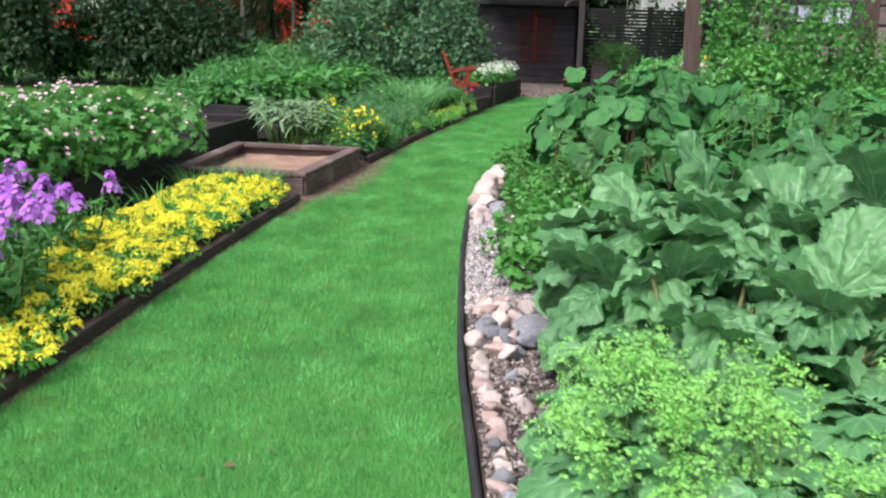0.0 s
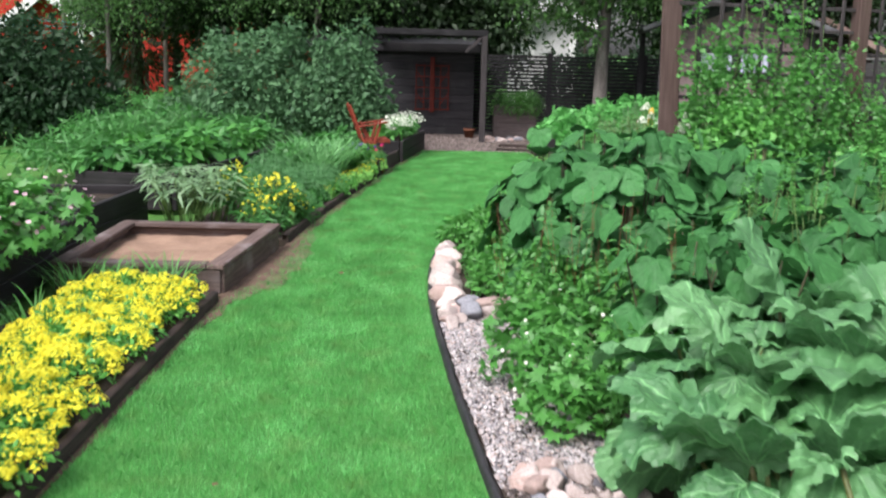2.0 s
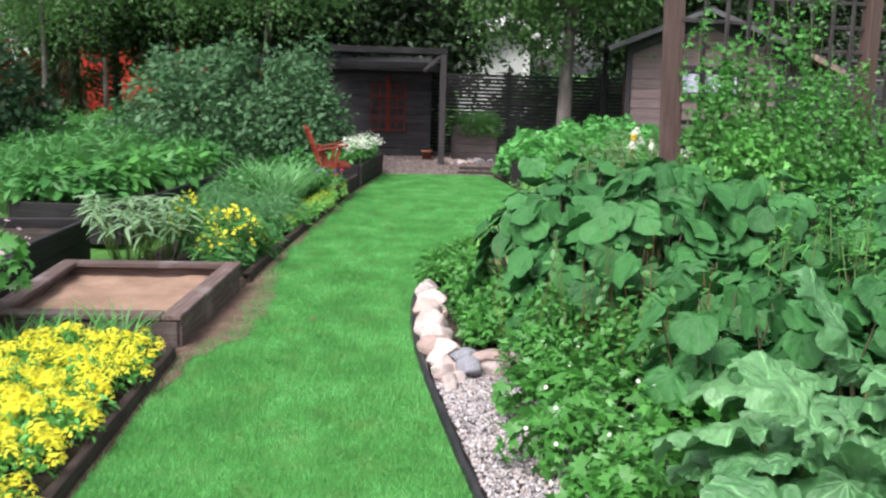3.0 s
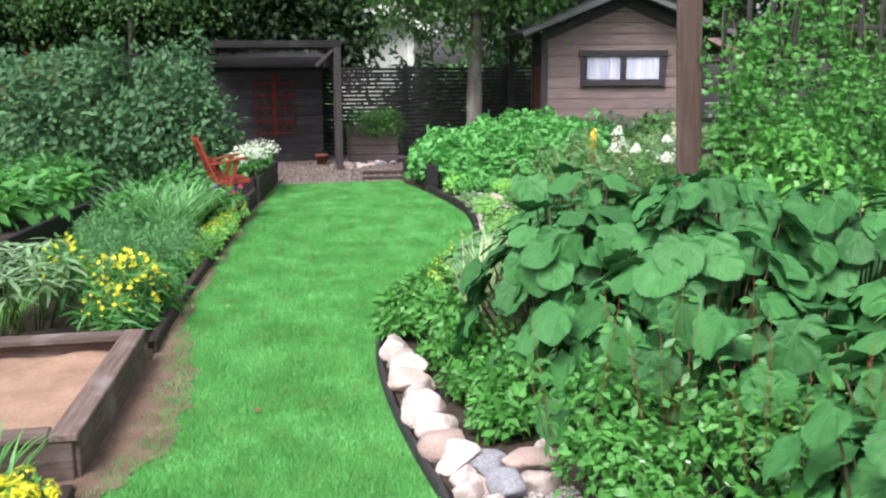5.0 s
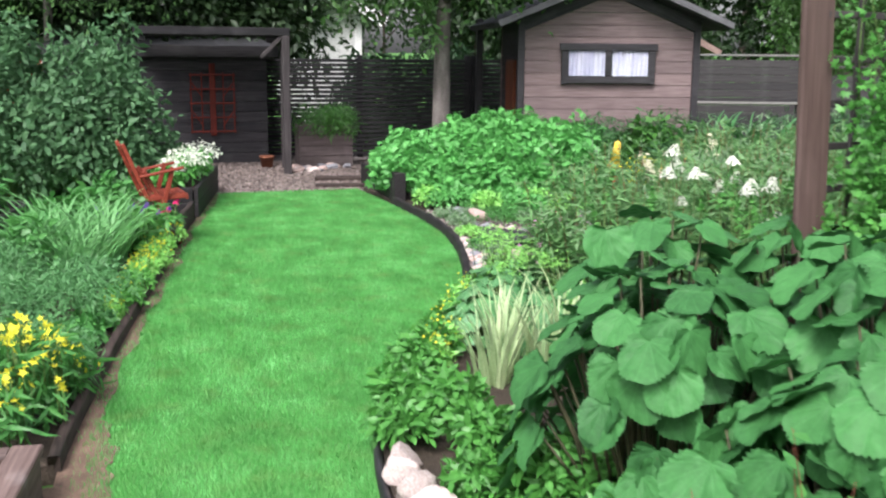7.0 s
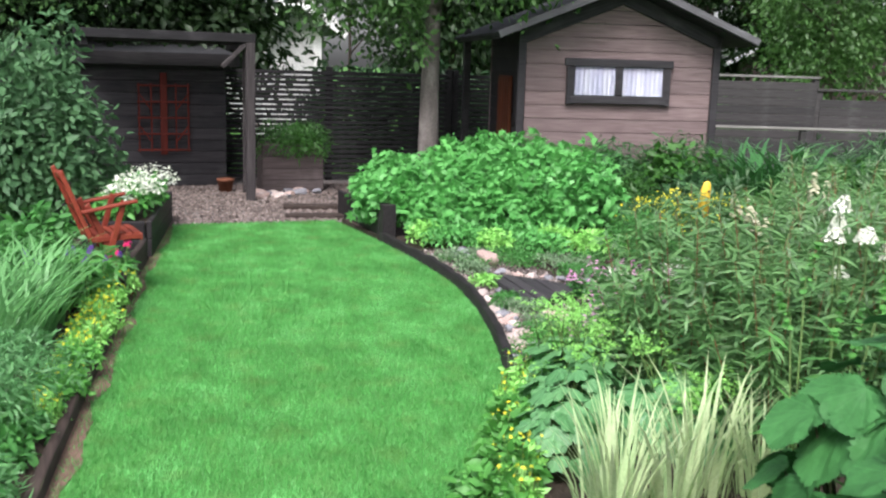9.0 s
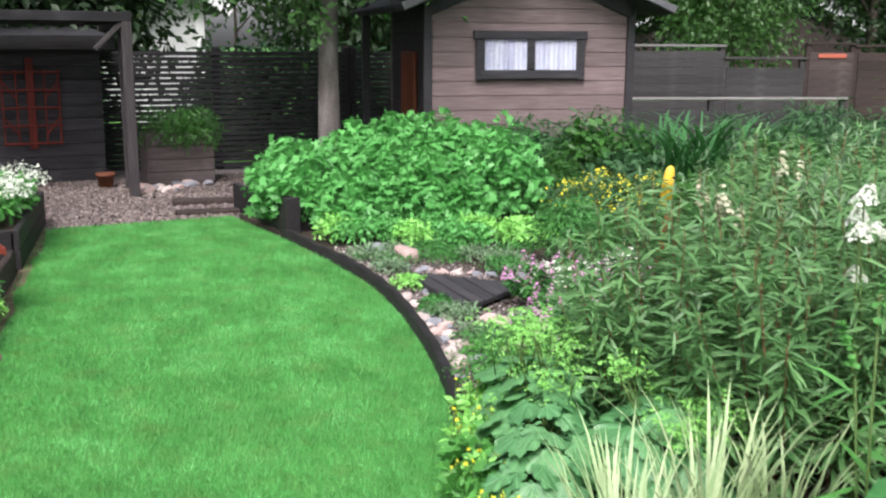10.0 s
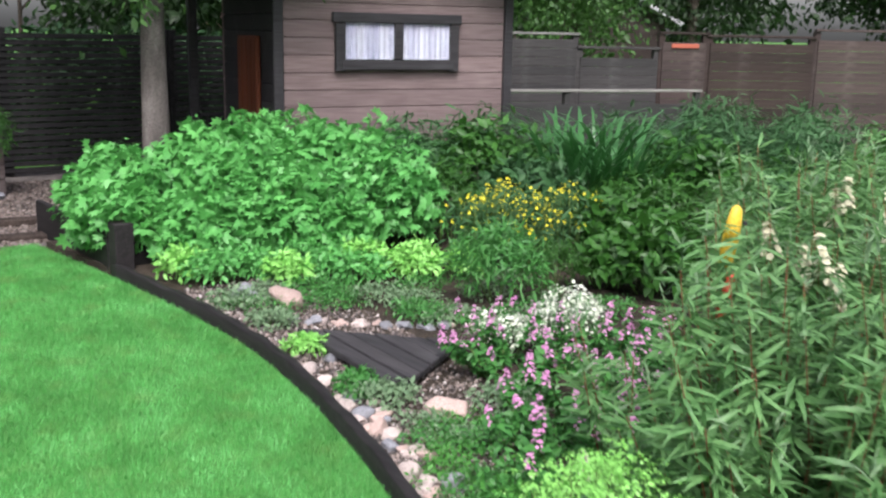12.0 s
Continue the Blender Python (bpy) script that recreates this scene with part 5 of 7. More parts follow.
# ---- shrubs ----
def shrub(x, y, rx, ry, h, n, size, mat, label, k=12, z0=0.0, name="shrub", shape=L_OVATE):
    t = thing(name, x, y, 0, 0, label, "shrub")
    lob = lumps(0, 0, rx, ry, h, k, z0, 0.72)
    # shoots that stand out from the outline
    for _ in range(k + 6):
        a, u = rng.random() * 6.28, 0.35 + 0.65 * rng.random()
        s = 0.10 + 0.10 * rng.random()
        lob.append((rx * 0.92 * u * math.cos(a), ry * 0.92 * u * math.sin(a), z0 + h * (0.98 - 0.62 * u ** 3) * (0.9 + 0.2 * rng.random()), s, s, s * 1.5))
    for _ in range(9):
        a = rng.random() * 6.28
        lob.append((rx * 0.8 * math.cos(a), ry * 0.8 * math.sin(a), z0 + h * 0.2, rx * 0.3, ry * 0.3, h * 0.22))
    P, Q = [], []
    for c in lob[1:8]:
        a = rng.random() * 6.28
        P.append(np.array([0.15 * math.cos(a), 0.15 * math.sin(a), 0.0]))
        Q.append(np.array(c[:3]))
    put("branchwork", tri_mesh("branchwork", *stems(P, Q, 0.018)), M["darkbark"], t)
    put("foliage", tri_mesh("foliage", *leaves_on(lob, n, size, shape, 0.4, 0.7, -0.75, 0.5)), mat, t)
    return t


shrub(-2.3, 17.4, 1.6, 1.25, 1.78, 14500, 0.092, M["shrub"], "large dense grey-green garden shrub", 14)
shrub(-0.85, 17.0, 0.85, 0.85, 1.70, 7000, 0.09, M["shrub"], "dense grey-green garden shrub with arching twigs", 9)
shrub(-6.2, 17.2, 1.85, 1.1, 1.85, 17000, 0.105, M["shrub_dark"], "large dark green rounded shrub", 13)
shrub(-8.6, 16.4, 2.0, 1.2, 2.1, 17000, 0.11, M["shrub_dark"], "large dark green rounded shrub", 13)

# added row of shrubs, a backing that keeps the fence gaps dark
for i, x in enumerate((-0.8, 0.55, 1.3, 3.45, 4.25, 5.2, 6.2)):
    shrub(x, 21.7 + 0.15 * math.sin(i), 0.8, 0.55, 1.5, 2600, 0.11, M["shrub_dark"], "dark shrub added behind the fence to keep its gaps dark", 8, name="backing_shrub")

# ---- houses far off ----
def far_house(x, y, rz, w, d, eave, apex, wall, roof, label, windows=(), trim=True, name="house"):
    """A gabled house whose gable end faces its own -y side."""
    t = thing(name, x, y, 0, rz, label, "house")
    bm = bmesh.new()
    prof = [(-w / 2, -0.2), (w / 2, -0.2), (w / 2, eave), (0, apex), (-w / 2, eave)]
    f = [bm.verts.new((px, 0, pz)) for px, pz in prof]
    b = [bm.verts.new((px, d, pz)) for px, pz in prof]
    bm.faces.new(f)
    bm.faces.new(b[::-1])
    for i in range(5):
        bm.faces.new((f[i], b[i], b[(i + 1) % 5], f[(i + 1) % 5]))
    bmesh.ops.recalc_face_normals(bm, faces=bm.faces[:])
    part("wall", bm, wall, t)
    sl = math.atan2(apex - eave, w / 2)
    ln = (w / 2 + 0.5) / math.cos(sl)
    for s in (-1, 1):
        m = Matrix.Translation((s * (w / 2 + 0.5) / 2, d / 2, apex + 0.12 - (w / 2 + 0.5) / 2 * math.tan(sl))) @ Matrix.Rotation(s * sl, 4, "Y")
        part("roof_side", box_bm(ln, d + 0.9, 0.12), roof, t, "", m)
        if trim:
            part("barge_board", box_bm(ln, 0.06, 0.24, (0, -d / 2 - 0.48, -0.02)), M["white_paint"], t, "white barge board", m)
            part("corner_board", box_bm(0.16, 0.06, eave, (s * (w / 2 - 0.06), -0.04, eave / 2)), M["white_paint"], t, "white corner board")
    for wx, wz, ww, wh in windows:
        win = part("window", box_bm(ww, 0.06, wh, (wx, -0.03, wz)), M["white_paint"], t, "white window frame")
        part("pane", box_bm(ww - 0.24, 0.03, wh - 0.24, (wx, -0.06, wz)), M["glass"], win)
    return t


far_house(-12.6, 33, 6, 6.4, 8, 2.7, 4.7, M["red_wall"], M["tile_roof"], "red wooden house with white trim among trees", [(-1.4, 1.5, 1.2, 1.3), (1.4, 1.5, 1.2, 1.3)])
far_house(-9.9, 30.5, 6, 1.9, 2.2, 2.0, 2.75, M["red_wall"], M["tile_roof"], "small red porch with a white gable", (), name="porch")
far_house(-4.6, 38, 96, 6, 9, 2.8, 4.9, M["red_wall"], M["tile_roof"], "long red wooden house with white trim among trees", [(-1.2, 1.7, 1.1, 1.4), (1.2, 1.7, 1.1, 1.4)])
far_house(-3.2, 36.2, 0, 3.2, 3, 2.7, 3.9, M["red_wall"], M["tile_roof"], "red house wing with white posts", [(-0.8, 1.7, 0.9, 1.3), (0.9, 1.7, 0.9, 1.3)])
far_house(4.15, 28.5, 0, 1.25, 5, 2.45, 2.85, M["white_wall"], M["tile_roof"], "bright white house wall behind the trees", ())
far_house(9.9, 24.6, -12, 2.4, 3.0, 1.75, 2.35, M["brownfence"], M["pink_roof"], "small outbuilding with a brown roof behind the fence", (), False, "outbuilding")
far_house(23.5, 33, -35, 7, 9, 2.1, 4.0, M["brownfence"], M["pale_roof"], "house with a pale grey roof behind the fence", (), False)
t = thing("garden_cupboard", -6.9, 27.5, 0, 6, "dark red wooden garden cupboard with a grey top", "cupboard")
part("body", box_bm(0.9, 0.6, 1.0, (0, 0, 0.5), 0.01), M["redlattice"], t)
part("top", box_bm(1.0, 0.7, 0.06, (0, 0, 1.03), 0.01), M["palerail"], t)

IRIS = ((5.95, 14.9), (6.3, 15.2), (5.7, 14.7), (6.5, 14.9), (6.1, 14.5))

# ---- border: yellow stonecrop, phlox, tufts of grass ----
def stonecrop(x, y, rx, ry, h=0.2, z0=0.03):
    lob = lumps(x, y, rx, ry, h, 7, z0, 0.75)
    fo = leaves_on(lob, 900, 0.035, L_OVATE, 0.5, 0.6, -0.3, 0.5)
    p, d = dome(lob, 92, 0.15, 0.1)
    p = p[np.sin(p[:, 0] * 23 + p[:, 1] * 17) > -0.75] + np.array([0, 0, 0.012])
    fl = flower_heads(p, 0.034, 26, L_STAR, 0.85, 0.27)
    return plant("stonecrop", x, y, "bright yellow flowering stonecrop cushion beside the edging board", "flower", [("foliage", fo, M["vine"]), ("bloom", fl, M["yellow"])], "yellow stonecrops along the lawn")


y = 1.4
while y < 6.8:
    e = float(left_edge(y))
    stonecrop(e - 0.24, y, 0.26, 0.27, 0.19)
    if y > 2.6:
        stonecrop(e - 0.56 + 0.05 * math.sin(y * 5), y + 0.15, 0.24, 0.26, 0.19)
    y += 0.36


def tuft(x, y, n, length, width, mat, label, name="grass_tuft", lean=0.45, droop=0.6, r=0.12, group="", z0=0.03):
    fans = 9 if n > 100 else 1
    tufts = []
    for k in range(fans):
        a = 6.283 * k / fans
        q = 0.6 * r if fans > 1 else 0.0
        tufts.append(("leaf_fan" if fans > 1 else "leaf_tuft", blades(x + q * math.cos(a), y + q * math.sin(a), r if fans == 1 else r * 0.45, r if fans == 1 else r * 0.45, n // fans, length, width, lean, droop, 4, z0), mat))
    return plant(name, x, y, label, "grass", tufts, group)


for x, y in ((-1.42, 6.72), (-1.58, 6.62), (-1.86, 5.75), (-1.75, 6.45), (-1.95, 6.7), (-2.05, 5.2)):
    tuft(x, y, 70, 0.36, 0.012, M["blade"], "tuft of fresh green grass blades in the border", group="grass tufts in the border")


def spike_plant(name, x, y, r, h, n, mat, leaf, label, category, head=0.11, hr=0.04, petal=0.028, shape=L_LANCE, leaves=260, lsize=0.11, z0=0.03, count=38):
    a, q = rng.random(n) * 6.28, np.sqrt(rng.random(n)) * r
    P = np.stack([x + 0.35 * q * np.cos(a), y + 0.35 * q * np.sin(a), np.full(n, z0)], 1)
    Q = np.stack([x + q * np.cos(a), y + q * np.sin(a), z0 + h * (0.72 + 0.3 * rng.random(n))], 1)
    i = rng.integers(0, n, leaves)
    s = rng.random(leaves) ** 0.7
    lp = P[i] * (1 - s[:, None]) + Q[i] * s[:, None]
    out = unit(rng.normal(size=(leaves, 3)) * np.array([1, 1, 0.3]))
    lv = scatter(shape, lp, unit(np.array([0, 0, 1.0]) + 0.5 * rng.normal(size=(leaves, 3))), lsize * (0.6 + 0.7 * rng.random(leaves)), out)
    return plant(name, x, y, label, category, [("stem_growth", stems(P, Q, 0.006), M["stem"]), ("foliage", lv, leaf), ("bloom", spikes(Q - np.array([0, 0, head * 0.3]), head, hr, count, L_PETAL5, petal), mat)])


for x, y in ((-1.66, 3.65), (-1.7, 3.1), (-1.82, 4.25), (-2.02, 3.75), (-1.72, 3.4), (-2.1, 3.2), (-1.9, 2.75), (-2.25, 2.4)):
    spike_plant("phlox", x, y, 0.28, 0.60, 6, M["purple"], M["mid"], "purple phlox with tall round flower heads", "flower", 0.11, 0.050, 0.034)
for x, y, r in ((-1.75, 3.2, 0.25), (-1.9, 2.3, 0.3), (-2.2, 4.9, 0.26)):
    plant("cranesbill", x, y, "low green cranesbill leaves in the border", "plant", [("foliage", leaves_on(lumps(x, y, r, r, 0.3, 6, 0.03), 420, 0.075, L_LOBED), M["geranium"])])


def cranesbill(x, y, rx, ry, h, z0, n, size, leaf, flower, flowers, label, group="", k=10, bloom=0.042, shoots=0):
    lob = lumps(x, y, rx, ry, h, k, z0)
    # leafy shoots that stand out of the heap
    for _ in range(shoots):
        a, u = rng.random() * 6.28, 0.9 * math.sqrt(rng.random())
        lob.append((x + rx * u * math.cos(a), y + ry * u * math.sin(a), z0 + h * (1.04 - 0.5 * u ** 2) + 0.05 * rng.random(), 0.06, 0.06, 0.09))
    parts = [("foliage", leaves_on(lob, n, size, L_CUT, 0.55, 0.5, -0.45, 0.4), leaf)]
    Q = np.array([c[:3] for c in lob[1:]])
    P = np.stack([x + 0.3 * (Q[:, 0] - x), y + 0.3 * (Q[:, 1] - y), np.full(len(Q), z0)], 1)
    parts.append(("stem_growth", stems(P, Q, 0.004), M["stem"]))
    if flowers:
        p, d = dome(lob, flowers, 0.15, 0.02)
        p = p + d * 0.05 + np.array([0, 0, 0.03])
        fl = scatter(L_PETAL5, p, unit(d + np.array([0, -0.4, 0.6]) + 0.3 * rng.normal(size=d.shape)), bloom)
        parts += [("flower_stalk", stems(p - d * 0.12, p, 0.0025), M["stem"]), ("bloom", fl, flower)]
    return plant("cranesbill", x, y, label, "plant", parts, group, 0.0)


for i, (x, y, rx, ry, h) in enumerate(((-2.66, 6.7, 0.78, 0.85, 0.55), (-2.95, 5.3, 0.8, 0.9, 0.62), (-2.95, 4.0, 0.8, 0.9, 0.6), (-3.3, 7.4, 0.6, 0.7, 0.5))):
    cranesbill(x, y, rx, ry, h, 0.26, 1900, 0.085, M["geranium"], M["pale_pink"], 85, "bushy cranesbill with pale pink flowers in a raised bed", "pink cranesbills in the raised bed", 12, 0.034)


def leafy(name, x, y, rx, ry, h, n, size, mat, label, shape=L_OVATE, z0=0.03, k=8, up=0.5, jit=0.55, extra=(), group="", category="plant", low=-0.4):
    lob = lumps(x, y, rx, ry, h, k, z0)
    Q = np.array([c[:3] for c in lob[1:]])
    P = np.stack([x + 0.3 * (Q[:, 0] - x), y + 0.3 * (Q[:, 1] - y), np.full(len(Q), z0)], 1)
    return plant(name, x, y, label, category, [("stem_growth", stems(P, Q, 0.004), M["stem"]), ("foliage", leaves_on(lob, n, size, shape, up, jit, low, 0.5), mat), *extra], group)


for x, y, r, h in ((-1.25, 12.6, 0.32, 0.5), (-1.02, 13.2, 0.32, 0.52), (-0.85, 13.8, 0.32, 0.5), (-0.75, 14.4, 0.32, 0.5), (-1.2, 12.0, 0.3, 0.5), (-0.62, 13.45, 0.2, 0.36)):
    leafy("border_plant", x, y, r, r, h, 650, 0.08, M["mid"], "leafy green perennial between border and raised bed", L_OVATE, 0.0, 8, 0.5, 0.6, group="perennials by the raised bed")
# vegetable bed behind, and the tall rough growth past it
for i, (x, y) in enumerate(((-2.45, 10.9), (-2.3, 11.6), (-2.1, 12.3), (-1.95, 13.0), (-1.8, 13.6), (-2.75, 11.6), (-2.6, 12.5), (-2.4, 13.4), (-2.85, 10.7))):
    leafy("vegetable_plant", x, y, 0.36, 0.36, 0.34, 260, 0.13, M["geranium"] if i % 2 else M["mid"], "broad-leaved green vegetable plant in a raised bed", L_OVATE, 0.28, 6, 0.7, 0.4, group="vegetables in the raised bed")
for i, (x, y, r, h) in enumerate(((-3.3, 15.2, 0.9, 0.75), (-4.3, 15.8, 0.9, 0.6), (-2.3, 15.2, 0.7, 0.6), (-3.8, 14.2, 0.8, 0.55), (-4.9, 17.4, 0.9, 0.8), (-3.9, 12.6, 0.7, 0.5), (-4.0, 19.8, 1.0, 0.8), (-5.2, 20.5, 1.0, 0.7))):
    leafy("tall_weeds", x, y, r, r, h, 1300, 0.11, M["mid"], "tall rough green growth behind the beds", L_LANCE, 0.0, 9, 0.5, 0.7, group="rough growth behind the beds")

# border past the sandbox
for x, y in ((-1.80, 9.15), (-1.62, 9.45), (-1.9, 9.6)):
    n = 17
    a = rng.random(n) * 6.28
    P = np.stack([x + 0.12 * np.cos(a), y + 0.12 * np.sin(a), np.full(n, 0.03)], 1)
    Q = P + np.stack([0.15 * np.cos(a), 0.15 * np.sin(a), 0.30 + 0.2 * rng.random(n)], 1)
    hp = np.repeat(Q, 6, axis=0)
    b = np.tile(np.arange(6) * 1.047, n) + np.repeat(a, 6)
    hd = np.stack([np.cos(b), np.sin(b), 0.1 + 0 * b], 1)
    lv = scatter(L_LANCE, hp, np.array([0, 0, 1.0]) + 0.25 * rng.normal(size=hp.shape), 0.17, hd)
    plant("peony", x, y, "pale silvery green fingered leaves on upright stalks", "plant", [("stalk_growth", stems(P, Q, 0.006), M["stem"]), ("foliage", lv, M["palm"])])


def starry(x, y, r, h, n, count, leaf, label, name="yellow_flower", mat="yellow", size=0.036, z0=0.03, shape=L_LANCE, lsize=0.09):
    lob = lumps(x, y, r, r, h, 7, z0)
    p, d = dome(lob, count, 0.1, 0.25)
    p = p + np.array([0, 0, 0.05])
    return plant(name, x, y, label, "flower", [("foliage", leaves_on(lob, n, lsize, shape, 0.3, 0.7, -0.4, 0.6), leaf), ("stem_growth", stems(p - np.array([0, 0, 0.18]), p, 0.003), M["stem"]),
                                               ("bloom", scatter(L_STAR, p, unit(np.array([0, -0.5, 1.0]) + 0.9 * rng.normal(size=p.shape)), size * (0.9 + 0.6 * rng.random(len(p)))), M[mat])])


LOOSE = "bright yellow loosestrife flowers on upright stems"
starry(-1.10, 9.22, 0.26, 0.46, 460, 90, M["mid"], LOOSE, size=0.038)
starry(-0.98, 9.5, 0.20, 0.36, 260, 42, M["mid"], LOOSE, size=0.036)
starry(-0.84, 9.62, 0.13, 0.20, 110, 16, M["mid"], "low yellow flowers beside the edging board", size=0.03)
starry(-1.42, 9.5, 0.24, 0.5, 340, 52, M["mid"], LOOSE, size=0.038)
starry(-1.15, 8.92, 0.16, 0.34, 200, 26, M["mid"], LOOSE, size=0.034)
for y in np.arange(9.25, 11.2, 0.3):
    e = float(left_edge(y))
    leafy("ground_cover", e - 0.2, y, 0.17, 0.18, 0.15, 300, 0.045, M["mid"], "low leafy ground cover along the edging board", L_OVATE, 0.03, 6, 0.5, 0.6, group="low ground cover by the edging board")
for y in np.arange(8.6, 10.3, 0.28):
    e = float(right_edge(y))
    leafy("ground_cover", e + 0.13, y, 0.17, 0.18, 0.2, 420, 0.05, M["geranium"], "leafy ground cover spilling over the lawn edging", L_OVATE, 0.03, 6, 0.5, 0.6, group="ground cover over the lawn edging")
for x, y, r, h in ((-1.1, 10.0, 0.38, 0.34), (-1.35, 10.7, 0.42, 0.42), (-0.98, 10.75, 0.40, 0.38), (-0.85, 11.3, 0.36, 0.36), (-1.35, 11.4, 0.36, 0.46), (-1.5, 10.1, 0.32, 0.4)):
    leafy("astilbe", x, y, r, r, h, 2300, 0.042, M["astilbe"], "low feathery green cushion plant", L_LANCE, 0.03, 9, 0.4, 0.8, group="feathery cushions in the border")
for x, y, n in ((-0.95, 11.85, 108), (-0.84, 12.3, 117), (-1.2, 12.2, 108), (-0.78, 12.75, 108), (-1.08, 12.7, 90)):
    tuft(x, y, n, 0.72, 0.027, M["daylily"], "arching green daylily leaves", "daylily", 0.30, 0.62, 0.16, "daylilies in the border")
for k in range(19):
    y = 10.95 + 0.15 * k
    x = float(left_edge(y)) - 0.10 - 0.05 * math.sin(k * 2.3)
    r = 0.10 + 0.045 * math.sin(k * 1.7) ** 2
    lime = k % 3 == 0 or k > 6
    starry(x, y, r, 0.13 + 0.05 * math.sin(k * 1.1) ** 2, 420, 16 if lime else 2, M["lime"] if lime else M["vine"], "low lime-green stonecrop along the edging board", "golden_stonecrop", "yellow", 0.02, 0.03, L_OVATE, 0.032)
for x, y in ((-0.45, 12.95), (-0.65, 13.1)):
    spike_plant("iris", x, y, 0.18, 0.40, 6, M["violet"], M["blade"], "leafy plant with small violet flowers by the chair", "flower", 0.04, 0.015, 0.016, L_LANCE, 170, 0.14)
for x, y, h in ((-0.42, 13.28, 0.40), (-0.62, 13.35, 0.45), (-0.30, 13.5, 0.30), (-0.55, 13.05, 0.42)):
    leafy("border_plant", x, y, 0.17, 0.17, h, 260, 0.085, M["mid"], "leafy green perennial before the garden chair", L_LANCE, 0.03, 7, 0.4, 0.7, group="perennials by the chair")
spike_plant("verbena", -0.26, 13.42, 0.12, 0.36, 5, M["hot_pink"], M["mid"], "small plant with hot pink flowers by the chair", "flower", 0.035, 0.02, 0.02, L_LANCE, 60, 0.09)
# white flowers in the bed by the chair
for x, y, r, h in ((-0.08, 15.3, 0.28, 0.33), (0.08, 15.8, 0.30, 0.36), (-0.22, 15.2, 0.2, 0.25)):
    lob = lumps(x, y, r, r, h, 7, 0.24)
    plant("white_flower", x, y, "white-flowering bushy plant in a black raised bed", "flower",
          [("foliage", leaves_on(lob, 600, 0.06, L_OVATE, 0.5, 0.5, -0.3, 0.5), M["geranium"]), ("bloom", leaves_on([(x + 0.08, y + 0.1, 0.3 + h * 0.55, r * 0.85, r * 0.85, h * 0.5)], 420, 0.030, L_STAR, 0.5, 0.8, 0.0, 0.6), M["white"])])
leafy("low_plant", 0.05, 16.4, 0.3, 0.5, 0.3, 400, 0.07, M["mid"], "green leafy plant in a black raised bed", L_OVATE, 0.25)

# ---- plants of single large leaves ----
def big_leaf_mesh(seed, ruffle, crinkle, notch=0.22, teeth=0.02, rings=6, veins=7, per=8, fold=0.12, edge=2.5, f1=5, f2=9, lobes=0.0, tip=0.05, wide=1.08, droop=0.15, swelling=0.022):
    """A broad leaf: rounded heart outline, veins that run out from the stalk, and a wavy, toothed rim."""
    g = np.random.default_rng(seed)
    ph = g.random(6) * 6.28
    seg = veins * per
    V, UV, F = [(0, 0.0, 0)], [(0.0, 0.0)], []
    for r in range(1, rings + 1):
        s = r / rings
        for i in range(seg + 1):
            a = (i / seg - 0.5) * 2 * math.pi * 0.955
            near = abs((i + per / 2) % per - per / 2)
            rad = 0.5 * (1 - notch * math.exp(-((abs(a) - math.pi) / 0.5) ** 2)) * (1 + tip * math.cos(a) + 0.5 * tip * math.exp(-(a / 0.5) ** 2))
            rad += teeth * (0.6 if i % 2 else -0.6) * s * (0.6 + 0.4 * math.sin(a * 5 + ph[4])) + 0.03 * s * math.sin(a * 3 + ph[0]) + 0.016 * s * math.sin(a * 7 + ph[5]) + lobes * s * (abs(math.cos(math.pi * near / per)) - 0.6)
            x, yv = rad * s * math.sin(a) * wide, 0.30 * s + rad * s * math.cos(a) * 1.05
            swell = near / (per / 2) * s
            z = 0.08 * s * s - droop * s ** 3 + swelling * swell + ruffle * s ** edge * (math.sin(a * f1 + ph[2]) + 0.6 * math.sin(a * f2 + ph[3])) + fold * abs(x)
            z += crinkle * noise.noise((x * 5 + seed, yv * 5, ph[1])) + 0.5 * crinkle * noise.noise((x * 11, yv * 11, seed))
            V.append((x, yv, z))
            UV.append((near * 6.0 / seg * rad * s, s))
    for i in range(seg):
        F.append((0, 1 + i, 2 + i))
    w = seg + 1
    for r in range(rings - 1):
        for i in range(seg):
            a, b = 1 + r * w + i, 2 + r * w + i
            F += [(a, a + w, b), (b, a + w, b + w)]
    V = np.array(V)
    return tri_mesh("leaf", V, np.array(F)[:, [0, 2, 1]], True, UV)


ROUND = [big_leaf_mesh(i, 0.025 + 0.01 * (i % 3), 0.035, 0.30, 0.045, 7, 9, 8, 0.03 + 0.06 * (i % 3), 2.2, 3, 5, 0.0, 0.04, 1.06, 0.05 + 0.03 * (i % 2), 0.008) for i in range(7)]
SCALLOP = [big_leaf_mesh(60 + i, 0.02, 0.05, 0.34, 0.012, 4, 7, 6, 0.05, 2.0, 5, 9, 0.13, swelling=0.03) for i in range(5)]
RHUB = [big_leaf_mesh(30 + i, 0.050, 0.085, 0.26, 0.030, 14, 9, 12, 0.10 + 0.08 * (i % 3), 3.2, 7 + i % 3, 15, 0.030, 0.12, 1.0, 0.20, 0.042) for i in range(7)]


